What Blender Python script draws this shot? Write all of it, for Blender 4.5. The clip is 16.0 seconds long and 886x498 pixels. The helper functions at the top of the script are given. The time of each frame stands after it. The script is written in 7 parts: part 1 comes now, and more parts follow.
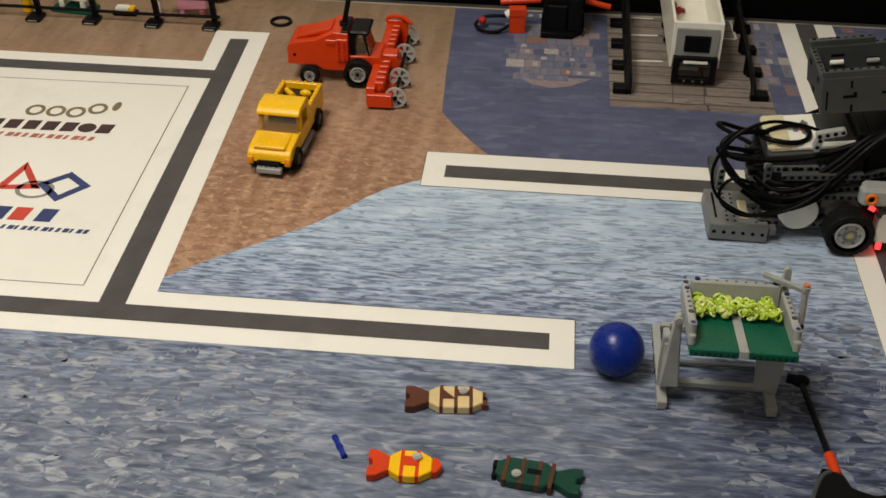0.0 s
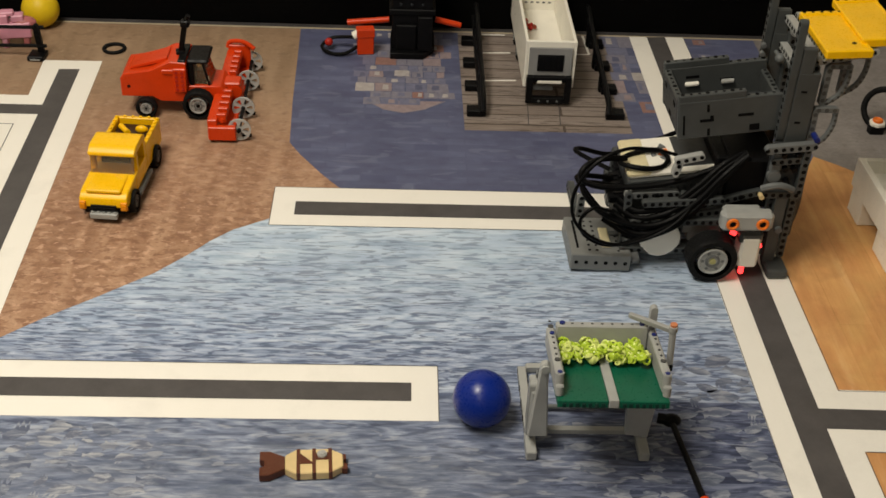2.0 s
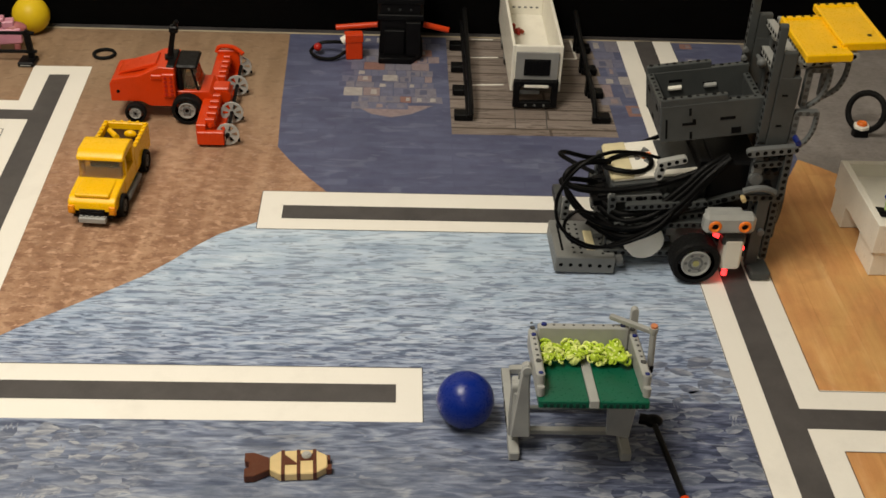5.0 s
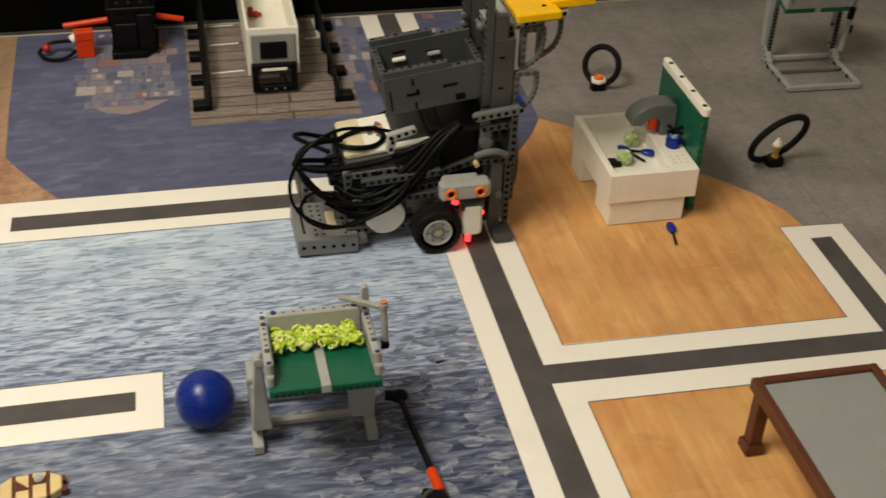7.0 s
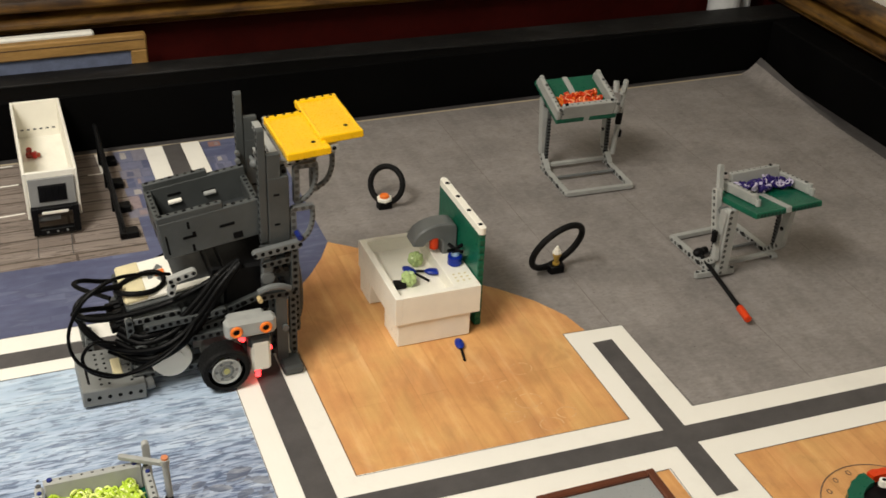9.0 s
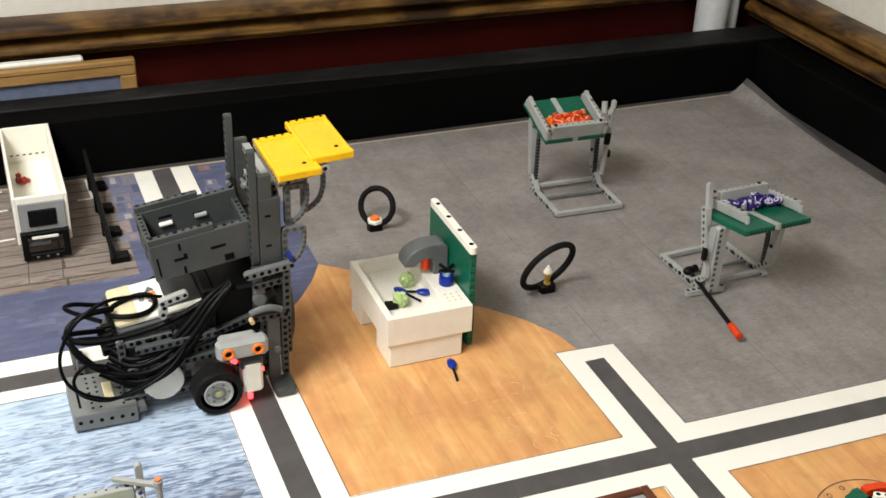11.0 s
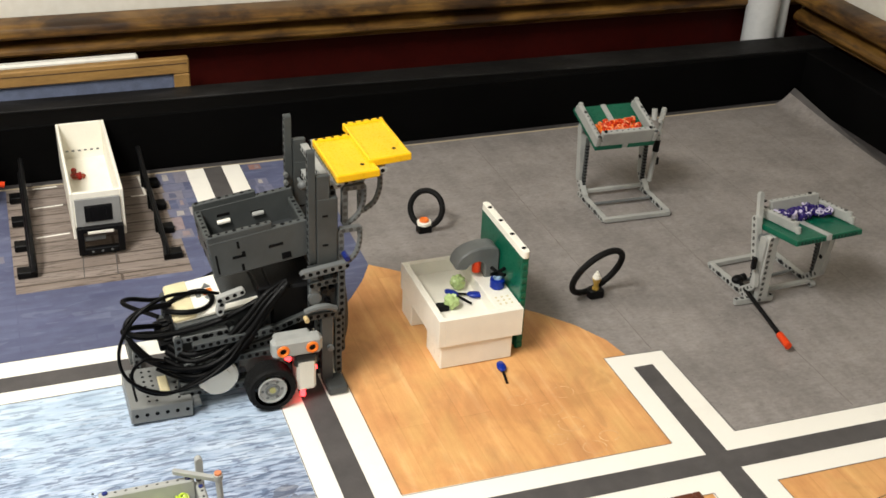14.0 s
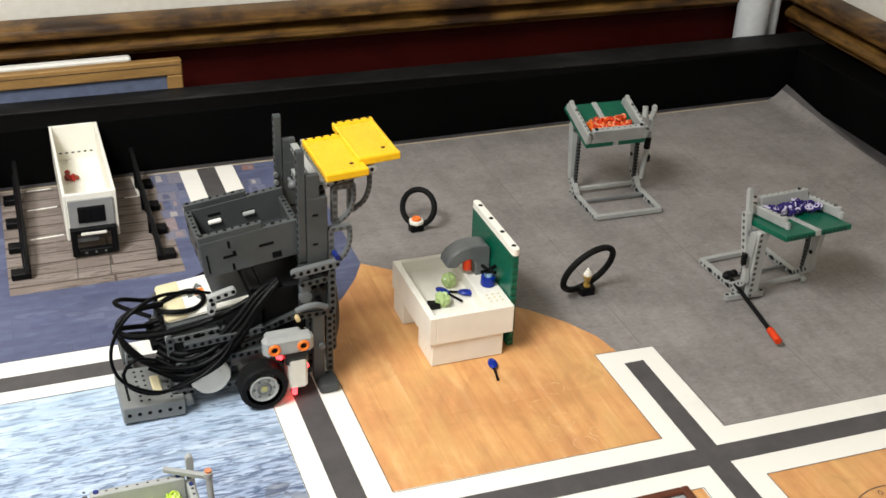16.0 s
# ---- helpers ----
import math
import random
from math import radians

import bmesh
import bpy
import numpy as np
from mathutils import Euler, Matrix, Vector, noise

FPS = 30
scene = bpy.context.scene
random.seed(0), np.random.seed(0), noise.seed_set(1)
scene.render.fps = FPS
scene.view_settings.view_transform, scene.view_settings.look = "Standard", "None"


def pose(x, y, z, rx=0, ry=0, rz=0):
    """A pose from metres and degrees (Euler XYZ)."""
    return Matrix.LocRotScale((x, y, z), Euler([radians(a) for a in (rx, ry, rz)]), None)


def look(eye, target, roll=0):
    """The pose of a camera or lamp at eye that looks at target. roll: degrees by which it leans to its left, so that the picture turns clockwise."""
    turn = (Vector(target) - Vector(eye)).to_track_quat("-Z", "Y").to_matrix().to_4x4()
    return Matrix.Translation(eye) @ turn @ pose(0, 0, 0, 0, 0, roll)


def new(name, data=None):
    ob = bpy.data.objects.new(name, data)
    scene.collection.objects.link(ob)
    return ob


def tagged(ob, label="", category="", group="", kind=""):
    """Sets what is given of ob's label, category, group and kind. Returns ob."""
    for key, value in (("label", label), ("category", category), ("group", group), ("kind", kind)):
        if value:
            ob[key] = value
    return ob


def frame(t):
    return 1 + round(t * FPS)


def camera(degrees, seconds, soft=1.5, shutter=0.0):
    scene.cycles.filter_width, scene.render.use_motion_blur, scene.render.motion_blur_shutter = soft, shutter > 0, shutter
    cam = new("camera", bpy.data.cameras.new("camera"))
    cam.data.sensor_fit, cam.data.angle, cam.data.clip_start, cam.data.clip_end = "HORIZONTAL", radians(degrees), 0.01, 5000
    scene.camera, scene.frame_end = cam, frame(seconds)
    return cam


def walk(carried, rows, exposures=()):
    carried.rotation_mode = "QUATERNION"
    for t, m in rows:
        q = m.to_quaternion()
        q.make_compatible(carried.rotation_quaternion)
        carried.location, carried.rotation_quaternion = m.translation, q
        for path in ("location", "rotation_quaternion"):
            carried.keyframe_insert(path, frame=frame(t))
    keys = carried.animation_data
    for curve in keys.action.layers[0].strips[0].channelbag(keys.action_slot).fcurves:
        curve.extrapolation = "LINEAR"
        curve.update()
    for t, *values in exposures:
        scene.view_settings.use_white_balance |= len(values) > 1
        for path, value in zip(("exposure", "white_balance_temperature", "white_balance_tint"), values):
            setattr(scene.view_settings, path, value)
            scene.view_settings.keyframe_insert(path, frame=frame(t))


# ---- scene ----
cam = camera(40.4, 16.0, 1.6, 0.2)
PATH = [
    (0, (-0.048, -0.876, 0.74), (-0.193, 0.76, -0.402), 0.8),
    (0.5, (-0.05, -0.859, 0.74), (-0.169, 0.778, -0.402), 0.7),
    (1, (-0.054, -0.828, 0.741), (-0.147, 0.821, -0.387), 1.0),
    (1.5, (-0.046, -0.8, 0.739), (-0.056, 0.843, -0.4), 1.9),
    (2, (-0.042, -0.795, 0.74), (0.038, 0.846, -0.4), 2.7),
    (2.5, (-0.048, -0.8, 0.74), (0.024, 0.845, -0.396), 2.8),
    (3, (-0.044, -0.806, 0.745), (0.014, 0.847, -0.379), 2.8),
    (3.5, (-0.039, -0.813, 0.742), (0.042, 0.851, -0.365), 2.6),
    (3.7, (-0.036, -0.809, 0.747), (0.043, 0.852, -0.37), 2.6),
    (5.8, (-0.025, -0.801, 0.74), (0.073, 0.842, -0.395), 2.6),
    (6, (-0.022, -0.798, 0.738), (0.094, 0.843, -0.398), 2.7),
    (6.5, (0.002, -0.79, 0.735), (0.193, 0.833, -0.418), 2.7),
    (7, (0.06, -0.798, 0.741), (0.427, 0.795, -0.412), 2.1),
    (7.5, (0.087, -0.798, 0.75), (0.567, 0.787, -0.371), 2.7),
    (8, (0.122, -0.796, 0.771), (0.666, 0.8, -0.305), 2.4),
    (8.5, (0.116, -0.792, 0.777), (0.718, 0.795, -0.283), 2.4),
    (8.6, (0.116, -0.793, 0.775), (0.718, 0.801, -0.27), 2.4),
    (9, (0.111, -0.8, 0.788), (0.759, 0.792, -0.235), 2.5),
    (9.2, (0.116, -0.795, 0.789), (0.787, 0.787, -0.233), 2.5),
    (11.3, (0.101, -0.809, 0.782), (0.772, 0.799, -0.2), 2.2),
    (11.5, (0.098, -0.813, 0.790), (0.767, 0.795, -0.196), 2.2),
    (12, (0.099, -0.817, 0.789), (0.774, 0.789, -0.192), 2.2),
    (12.5, (0.087, -0.809, 0.791), (0.742, 0.807, -0.189), 2.4),
    (12.8, (0.093, -0.81, 0.788), (0.697, 0.82, -0.198), 2.4),
    (13, (0.085, -0.808, 0.786), (0.697, 0.821, -0.201), 2.5),
    (13.5, (0.081, -0.801, 0.791), (0.713, 0.818, -0.199), 2.7),
    (14, (0.077, -0.803, 0.787), (0.707, 0.822, -0.195), 2.7),
    (14.5, (0.076, -0.804, 0.788), (0.708, 0.816, -0.198), 2.6),
    (15, (0.079, -0.809, 0.788), (0.705, 0.817, -0.195), 2.1),
    (15.5, (0.082, -0.809, 0.787), (0.707, 0.816, -0.198), 2.2),
    (16, (0.086, -0.814, 0.789), (0.714, 0.812, -0.193), 2.2),
]
EXPOSURES = [(0.0, -0.1, 6450, 10), (1.0, 0.04, 6680, 10), (3.7, 0.1, 6700, 10), (6.0, 0.11, 6780, 10), (7.5, 0.37, 6980, 10), (8.3, 0.58, 6800, 10), (9.2, 0.78, 6250, 10), (11.3, 1.17, 5910, 10), (13.0, 1.12, 6120, 10), (14.5, 1.12, 6050, 10), (16.0, 1.15, 5800, 10)]
walk(cam, [(t, look(eye, target, roll)) for t, eye, target, roll in PATH], EXPOSURES)

# ---- world and lights ----
world = bpy.data.worlds.new("room_ambient")
scene.world = world
world.use_nodes = True
world.node_tree.nodes["Background"].inputs[0].default_value = (0.9, 0.8, 0.65, 1)
world.node_tree.nodes["Background"].inputs[1].default_value = 0.02


def lamp(name, x, y, z, sx, sy, watts, colour):
    data = bpy.data.lights.new(name, "AREA")
    data.shape, data.size, data.size_y, data.energy, data.color = "RECTANGLE", sx, sy, watts, colour
    ob = new(name, data)
    ob.matrix_world = pose(x, y, z)
    return ob


WARM = (1.0, 0.94, 0.82)
lamp("lamp_ceiling_left", -0.66, -0.36, 1.80, 0.62, 0.95, 36.0, WARM)
# Weak unseen lamp, added as fill to soften the left lamp's shadows.
lamp("fill_lamp_front", -0.60, -1.95, 1.80, 0.42, 1.10, 5.0, WARM)

# ---- materials ----


def nodes_of(name):
    m = bpy.data.materials.new(name)
    m.use_nodes = True
    nt = m.node_tree
    return m, nt, nt.nodes["Principled BSDF"]


def coords(nt, sx=1.0, sy=1.0, sz=1.0, rz=0.0):
    tc = nt.nodes.new("ShaderNodeTexCoord")
    mp = nt.nodes.new("ShaderNodeMapping")
    mp.inputs["Scale"].default_value = (sx, sy, sz)
    mp.inputs["Rotation"].default_value = (0, 0, radians(rz))
    nt.links.new(tc.outputs["Object"], mp.inputs["Vector"])
    return mp.outputs["Vector"]


def noise_tex(nt, vec, scale, detail=3.0, rough=0.55, distort=0.0):
    n = nt.nodes.new("ShaderNodeTexNoise")
    n.inputs["Scale"].default_value = scale
    n.inputs["Detail"].default_value = detail
    n.inputs["Roughness"].default_value = rough
    n.inputs["Distortion"].default_value = distort
    nt.links.new(vec, n.inputs["Vector"])
    return n.outputs["Fac"]


def ramp(nt, fac, stops):
    r = nt.nodes.new("ShaderNodeValToRGB")
    while len(r.color_ramp.elements) < len(stops):
        r.color_ramp.elements.new(0.5)
    for e, (p, c) in zip(r.color_ramp.elements, stops):
        e.position, e.color = p, (*c, 1) if len(c) == 3 else c
    nt.links.new(fac, r.inputs["Fac"])
    return r.outputs["Color"]


def mix(nt, fac, a, b, kind="MIX"):
    m = nt.nodes.new("ShaderNodeMix")
    m.data_type, m.blend_type = "RGBA", kind
    for sock, v in ((m.inputs["Factor"], fac), (m.inputs["A"], a), (m.inputs["B"], b)):
        if isinstance(v, (int, float)):
            sock.default_value = v
        elif isinstance(v, tuple):
            sock.default_value = (*v, 1)
        else:
            nt.links.new(v, sock)
    return m.outputs["Result"]


def bump_of(nt, bsdf, height, strength, dist=0.001):
    b = nt.nodes.new("ShaderNodeBump")
    b.inputs["Strength"].default_value = strength
    b.inputs["Distance"].default_value = dist
    nt.links.new(height, b.inputs["Height"])
    nt.links.new(b.outputs["Normal"], bsdf.inputs["Normal"])


def scaled(c, k):
    return tuple(min(1.0, v * k) for v in c)


def plastic(name, c, rough=0.32, var=0.12, grime=0.06, gloss=0.32):
    """Moulded plastic: slight colour drift, dust in soft patches, fine scratches in the gloss."""
    m, nt, b = nodes_of(name)
    b.inputs["Specular IOR Level"].default_value = gloss
    v = coords(nt)
    big, fine = noise_tex(nt, v, 35, 3), noise_tex(nt, v, 420, 4)
    base = ramp(nt, big, [(0.3, scaled(c, 1 - var)), (0.7, scaled(c, 1 + var))])
    dust = ramp(nt, fine, [(0.52, (0, 0, 0)), (0.8, (grime, grime, grime))])
    col = mix(nt, dust, base, (0.35, 0.32, 0.28))
    nt.links.new(col, b.inputs["Base Color"])
    r = ramp(nt, fine, [(0.3, (rough * 0.8,) * 3), (0.75, (min(1, rough * 1.5),) * 3)])
    nt.links.new(r, b.inputs["Roughness"])
    bump_of(nt, b, fine, 0.12, 0.0004)
    return m


def printed(name, stops, sx, sy, scale, detail=4.0, rough=0.55, grain=0.06, extra=None, distort=0.0):
    """Printed vinyl: a stretched noise through a ramp, with paper grain and a satin coat."""
    m, nt, b = nodes_of(name)
    b.inputs["Specular IOR Level"].default_value = 0.28
    v = coords(nt, sx, sy, 1)
    f = noise_tex(nt, v, scale, detail, 0.6, distort)
    col = ramp(nt, f, stops)
    if extra:
        col = extra(nt, col)
    vv = coords(nt)
    g = noise_tex(nt, vv, 900, 2)
    col = mix(nt, grain, col, ramp(nt, g, [(0.35, (0, 0, 0)), (0.65, (1, 1, 1))]), "SOFT_LIGHT")
    scuff = noise_tex(nt, vv, 9, 5, 0.65)
    col = mix(nt, ramp(nt, scuff, [(0.55, (0, 0, 0)), (0.8, (0.16, 0.16, 0.16))]), col, (0.2, 0.18, 0.16))
    nt.links.new(col, b.inputs["Base Color"])
    nt.links.new(ramp(nt, scuff, [(0.3, (rough - 0.1,) * 3), (0.7, (rough + 0.12,) * 3)]), b.inputs["Roughness"])
    bump_of(nt, b, g, 0.15, 0.0003)
    return m


def y_blend(nt, col, other, y0, y1, axis="Y"):
    """Fades to another printed colour between two lines across the mat."""
    sep = nt.nodes.new("ShaderNodeSeparateXYZ")
    nt.links.new(coords(nt), sep.inputs[0])
    mr = nt.nodes.new("ShaderNodeMapRange")
    mr.inputs["From Min"].default_value, mr.inputs["From Max"].default_value = y0, y1
    nt.links.new(sep.outputs[axis], mr.inputs["Value"])
    return mix(nt, mr.outputs["Result"], col, other)


def overlay(nt, col, sx, sy, scale, lo, hi, amount, rz=0.0, detail=4.0):
    f = noise_tex(nt, coords(nt, sx, sy, 1, rz), scale, detail, 0.6, 0.3)
    return mix(nt, amount, col, ramp(nt, f, [(lo, (0, 0, 0)), (hi, (1, 1, 1))]), "OVERLAY")


def flecks(nt, col, sx, sy, scale, lo, hi, amount, tint, detail=3.0, distort=0.3):
    """Scattered printed marks of one tint."""
    f = noise_tex(nt, coords(nt, sx, sy, 1), scale, detail, 0.55, distort)
    return mix(nt, ramp(nt, f, [(lo, (0, 0, 0)), (hi, (amount,) * 3)]), col, tint)


def soil_extra(nt, col):
    """Clods near the water, ploughed ridges further up, smooth tan at the far end."""
    tan = ramp(nt, noise_tex(nt, coords(nt, 1, 0.35, 1, 10), 26, 3), [(0.3, (0.235, 0.160, 0.097)), (0.7, (0.305, 0.212, 0.134))])
    furrow = noise_tex(nt, coords(nt, 1.0, 0.16, 1, 14), 30, 2, 0.5, 0.9)
    ridge = ramp(nt, furrow, [(0.36, (0.225, 0.115, 0.066)), (0.50, (0.36, 0.205, 0.125)), (0.64, (0.50, 0.315, 0.20))])
    col = mix(nt, 0.42, col, ridge)
    near = flecks(nt, col, 1, 1.5, 62, 0.52, 0.60, 0.60, (0.20, 0.094, 0.056), 4, 0.3)
    near = flecks(nt, near, 1, 1.6, 78, 0.56, 0.63, 0.62, (0.60, 0.375, 0.25), 4, 0.3)
    near = flecks(nt, near, 1, 1.4, 150, 0.56, 0.66, 0.40, (0.17, 0.084, 0.052), 3)
    far = flecks(nt, col, 1, 1.4, 64, 0.53, 0.62, 0.50, (0.20, 0.102, 0.066), 4, 0.3)
    far = flecks(nt, far, 1, 1.6, 84, 0.56, 0.63, 0.46, (0.54, 0.355, 0.265), 4, 0.3)
    col = y_blend(nt, near, far, 0.28, 0.54)
    far_tan = mix(nt, 0.22, tan, ridge)
    far_tan = flecks(nt, far_tan, 1, 1.3, 66, 0.54, 0.66, 0.40, (0.165, 0.104, 0.062), 4)
    far_tan = flecks(nt, far_tan, 1, 1.5, 90, 0.58, 0.68, 0.30, (0.40, 0.295, 0.205), 4)
    return y_blend(nt, col, far_tan, 0.44, 0.66)


def wavelets(nt, sx, sy, scale, stops, rz=0.0):
    """Long crisp horizontal brush marks."""
    f = noise_tex(nt, coords(nt, sx, sy, 1, rz), scale, 2.4, 0.5, 0.7)
    return ramp(nt, f, stops)


def swell(nt):
    """Dark streaks shared by the water and the sea where they meet."""
    return wavelets(nt, 1, 5.0, 33, [(0.38, (0.070, 0.086, 0.140)), (0.47, (0.165, 0.198, 0.285)), (0.55, (0.225, 0.265, 0.365)), (0.66, (0.36, 0.41, 0.51))], 2)


def dashes(nt, col, amount):
    """Short dark wave marks."""
    return flecks(nt, col, 0.9, 5.6, 40, 0.535, 0.585, amount, (0.078, 0.100, 0.170), 2, 0.9)


def water_extra(nt, col):
    pale = wavelets(nt, 1, 5, 14, [(0.34, (0.35, 0.45, 0.57)), (0.5, (0.455, 0.56, 0.685)), (0.66, (0.545, 0.64, 0.75))])
    col = y_blend(nt, col, pale, 0.08, 0.30)
    col = y_blend(nt, swell(nt), col, 0.0, 0.13)
    col = y_blend(nt, dashes(nt, col, 0.80), dashes(nt, col, 0.32), 0.10, 0.34)
    col = flecks(nt, col, 1, 7, 26, 0.59, 0.64, 0.38, (0.62, 0.69, 0.79), 2, 0.9)
    return overlay(nt, col, 1, 3.5, 9, 0.38, 0.62, 0.10)


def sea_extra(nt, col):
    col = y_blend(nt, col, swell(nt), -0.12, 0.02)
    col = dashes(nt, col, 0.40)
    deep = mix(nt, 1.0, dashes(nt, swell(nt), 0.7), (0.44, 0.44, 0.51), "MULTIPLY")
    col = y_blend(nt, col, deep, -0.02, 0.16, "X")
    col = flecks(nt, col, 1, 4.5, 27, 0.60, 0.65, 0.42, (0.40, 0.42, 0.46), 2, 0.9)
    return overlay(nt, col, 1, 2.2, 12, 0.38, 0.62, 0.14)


def grey_extra(nt, col):
    col = flecks(nt, col, 1, 1, 230, 0.69, 0.73, 0.60, (0.070, 0.058, 0.052), 2)
    col = flecks(nt, col, 1, 1, 70, 0.60, 0.72, 0.30, (0.13, 0.112, 0.100), 4)
    col = flecks(nt, col, 1, 1.3, 34, 0.58, 0.70, 0.26, (0.315, 0.286, 0.262), 4)
    col = overlay(nt, col, 1, 1.6, 150, 0.36, 0.64, 0.09)
    col = overlay(nt, col, 1, 0.07, 60, 0.36, 0.64, 0.05, 8)
    return overlay(nt, col, 1, 1.2, 9, 0.35, 0.65, 0.14)


def brick_tex(nt, c1, c2, mortar, w, h, size, rz=0.0):
    t = nt.nodes.new("ShaderNodeTexBrick")
    t.inputs["Color1"].default_value, t.inputs["Color2"].default_value, t.inputs["Mortar"].default_value = (*c1, 1), (*c2, 1), (*mortar, 1)
    t.inputs["Scale"].default_value = 1.0
    t.inputs["Brick Width"].default_value, t.inputs["Row Height"].default_value, t.inputs["Mortar Size"].default_value = w, h, size
    nt.links.new(coords(nt, rz=rz), t.inputs["Vector"])
    return t.outputs["Color"]


def cobble_extra(nt, col):
    b = brick_tex(nt, (0.072, 0.080, 0.150), (0.135, 0.150, 0.240), (0.088, 0.096, 0.170), 0.042, 0.0150, 0.0008, 0)
    spots = noise_tex(nt, coords(nt, 1, 2.0), 16, 2)
    col = mix(nt, ramp(nt, spots, [(0.46, (0.06,) * 3), (0.62, (0.75,) * 3)]), col, b)
    col = flecks(nt, col, 1, 3.4, 17, 0.60, 0.66, 0.30, (0.19, 0.205, 0.285), 2, 1.2)
    return overlay(nt, col, 1, 1, 6, 0.36, 0.64, 0.12)


def plank_extra(nt, col):
    b = brick_tex(nt, (0.195, 0.160, 0.142), (0.270, 0.230, 0.208), (0.028, 0.021, 0.018), 0.34, 0.0262, 0.0018)
    col = mix(nt, 0.66, col, b)
    col = flecks(nt, col, 0.7, 7, 26, 0.565, 0.60, 0.55, (0.062, 0.048, 0.042), 2, 1.2)
    return flecks(nt, col, 0.5, 9, 34, 0.60, 0.65, 0.30, (0.40, 0.35, 0.32), 2, 0.8)


def wood_extra(nt, col):
    b = brick_tex(nt, (0.52, 0.255, 0.095), (0.66, 0.36, 0.155), (0.40, 0.19, 0.07), 0.30, 0.034, 0.0006, 90)
    col = overlay(nt, mix(nt, 0.34, col, b), 1, 0.8, 20, 0.38, 0.62, 0.12)
    stain = ramp(nt, noise_tex(nt, coords(nt, 1, 1), 26, 4, 0.6), [(0.58, (0, 0, 0)), (0.72, (0.34, 0.34, 0.34))])
    col = flecks(nt, col, 1, 0.7, 13, 0.52, 0.64, 0.34, (0.60, 0.375, 0.135), 4, 0.8)
    mark = ramp(nt, noise_tex(nt, coords(nt, 1, 0.55), 17, 3, 0.6, 0.8), [(0.56, (0, 0, 0)), (0.66, (0.34, 0.34, 0.34))])
    return y_blend(nt, mix(nt, stain, col, (0.30, 0.15, 0.055)), mix(nt, mark, col, (0.40, 0.20, 0.075)), -0.06, 0.02)


M_WHITE = printed("mat_white_print", [(0.2, (0.81, 0.78, 0.71)), (0.8, (0.86, 0.83, 0.765))], 1, 1, 8)
M_BASE = printed("mat_base_print", [(0.2, (0.79, 0.76, 0.69)), (0.8, (0.85, 0.82, 0.75))], 1, 1, 5)
M_LINE = printed("mat_line_print", [(0.3, (0.063, 0.058, 0.058)), (0.7, (0.089, 0.082, 0.081))], 1, 1, 25)
M_SOIL = printed("mat_soil_print", [(0.30, (0.26, 0.138, 0.080)), (0.5, (0.37, 0.210, 0.126)), (0.70, (0.46, 0.29, 0.188))], 1, 1.5, 60, 3, extra=soil_extra, distort=0.5)
M_WATER = printed("mat_water_print", [(0.37, (0.085, 0.122, 0.20)), (0.46, (0.27, 0.335, 0.48)), (0.56, (0.37, 0.435, 0.57)), (0.66, (0.49, 0.555, 0.68))], 1, 5.2, 34, 2.4, extra=water_extra, distort=0.7)
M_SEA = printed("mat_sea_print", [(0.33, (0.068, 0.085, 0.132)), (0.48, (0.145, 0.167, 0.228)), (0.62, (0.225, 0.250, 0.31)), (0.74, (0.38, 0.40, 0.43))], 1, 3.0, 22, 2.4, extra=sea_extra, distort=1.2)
M_FISHPRINT = printed("mat_silhouette_print", [(0.40, (0.125, 0.140, 0.195)), (0.50, (0.235, 0.255, 0.305)), (0.60, (0.36, 0.375, 0.41))], 1, 3.2, 44, 3, distort=0.6)
M_FISHFAINT = printed("mat_faint_silhouette_print", [(0.40, (0.095, 0.112, 0.168)), (0.52, (0.165, 0.187, 0.245)), (0.62, (0.27, 0.29, 0.34))], 1, 3.2, 44, 3, distort=0.6)
M_COBBLE = printed("mat_cobble_print", [(0.3, (0.074, 0.078, 0.145)), (0.7, (0.100, 0.112, 0.192))], 1, 2.4, 30, 4, extra=cobble_extra)
M_DOCK = printed("mat_dock_print", [(0.3, (0.15, 0.108, 0.085)), (0.7, (0.30, 0.24, 0.19))], 1, 9, 30, 5, extra=plank_extra)
M_WOOD = printed("mat_wood_print", [(0.3, (0.55, 0.258, 0.088)), (0.55, (0.69, 0.350, 0.126)), (0.75, (0.80, 0.49, 0.225))], 9, 0.8, 9, 5, extra=wood_extra, distort=0.25)
M_GREY = printed("mat_grey_print", [(0.3, (0.211, 0.191, 0.180)), (0.7, (0.252, 0.230, 0.219))], 1, 1.3, 60, 6, extra=grey_extra)
M_RUBBLE = [printed("mat_rubble_print_" + n, [(0.3, scaled(c, 0.85)), (0.7, scaled(c, 1.12))], 1, 1, 120)
            for n, c in (("grey", (0.20, 0.19, 0.235)), ("pink", (0.275, 0.215, 0.225)), ("pale", (0.38, 0.35, 0.34)), ("blue", (0.155, 0.16, 0.235)), ("orange", (0.26, 0.145, 0.125)), ("slate", (0.105, 0.11, 0.175)))]
M_TANLINE = printed("mat_edge_print", [(0.3, (0.42, 0.35, 0.24)), (0.7, (0.52, 0.44, 0.31))], 1, 1, 30)

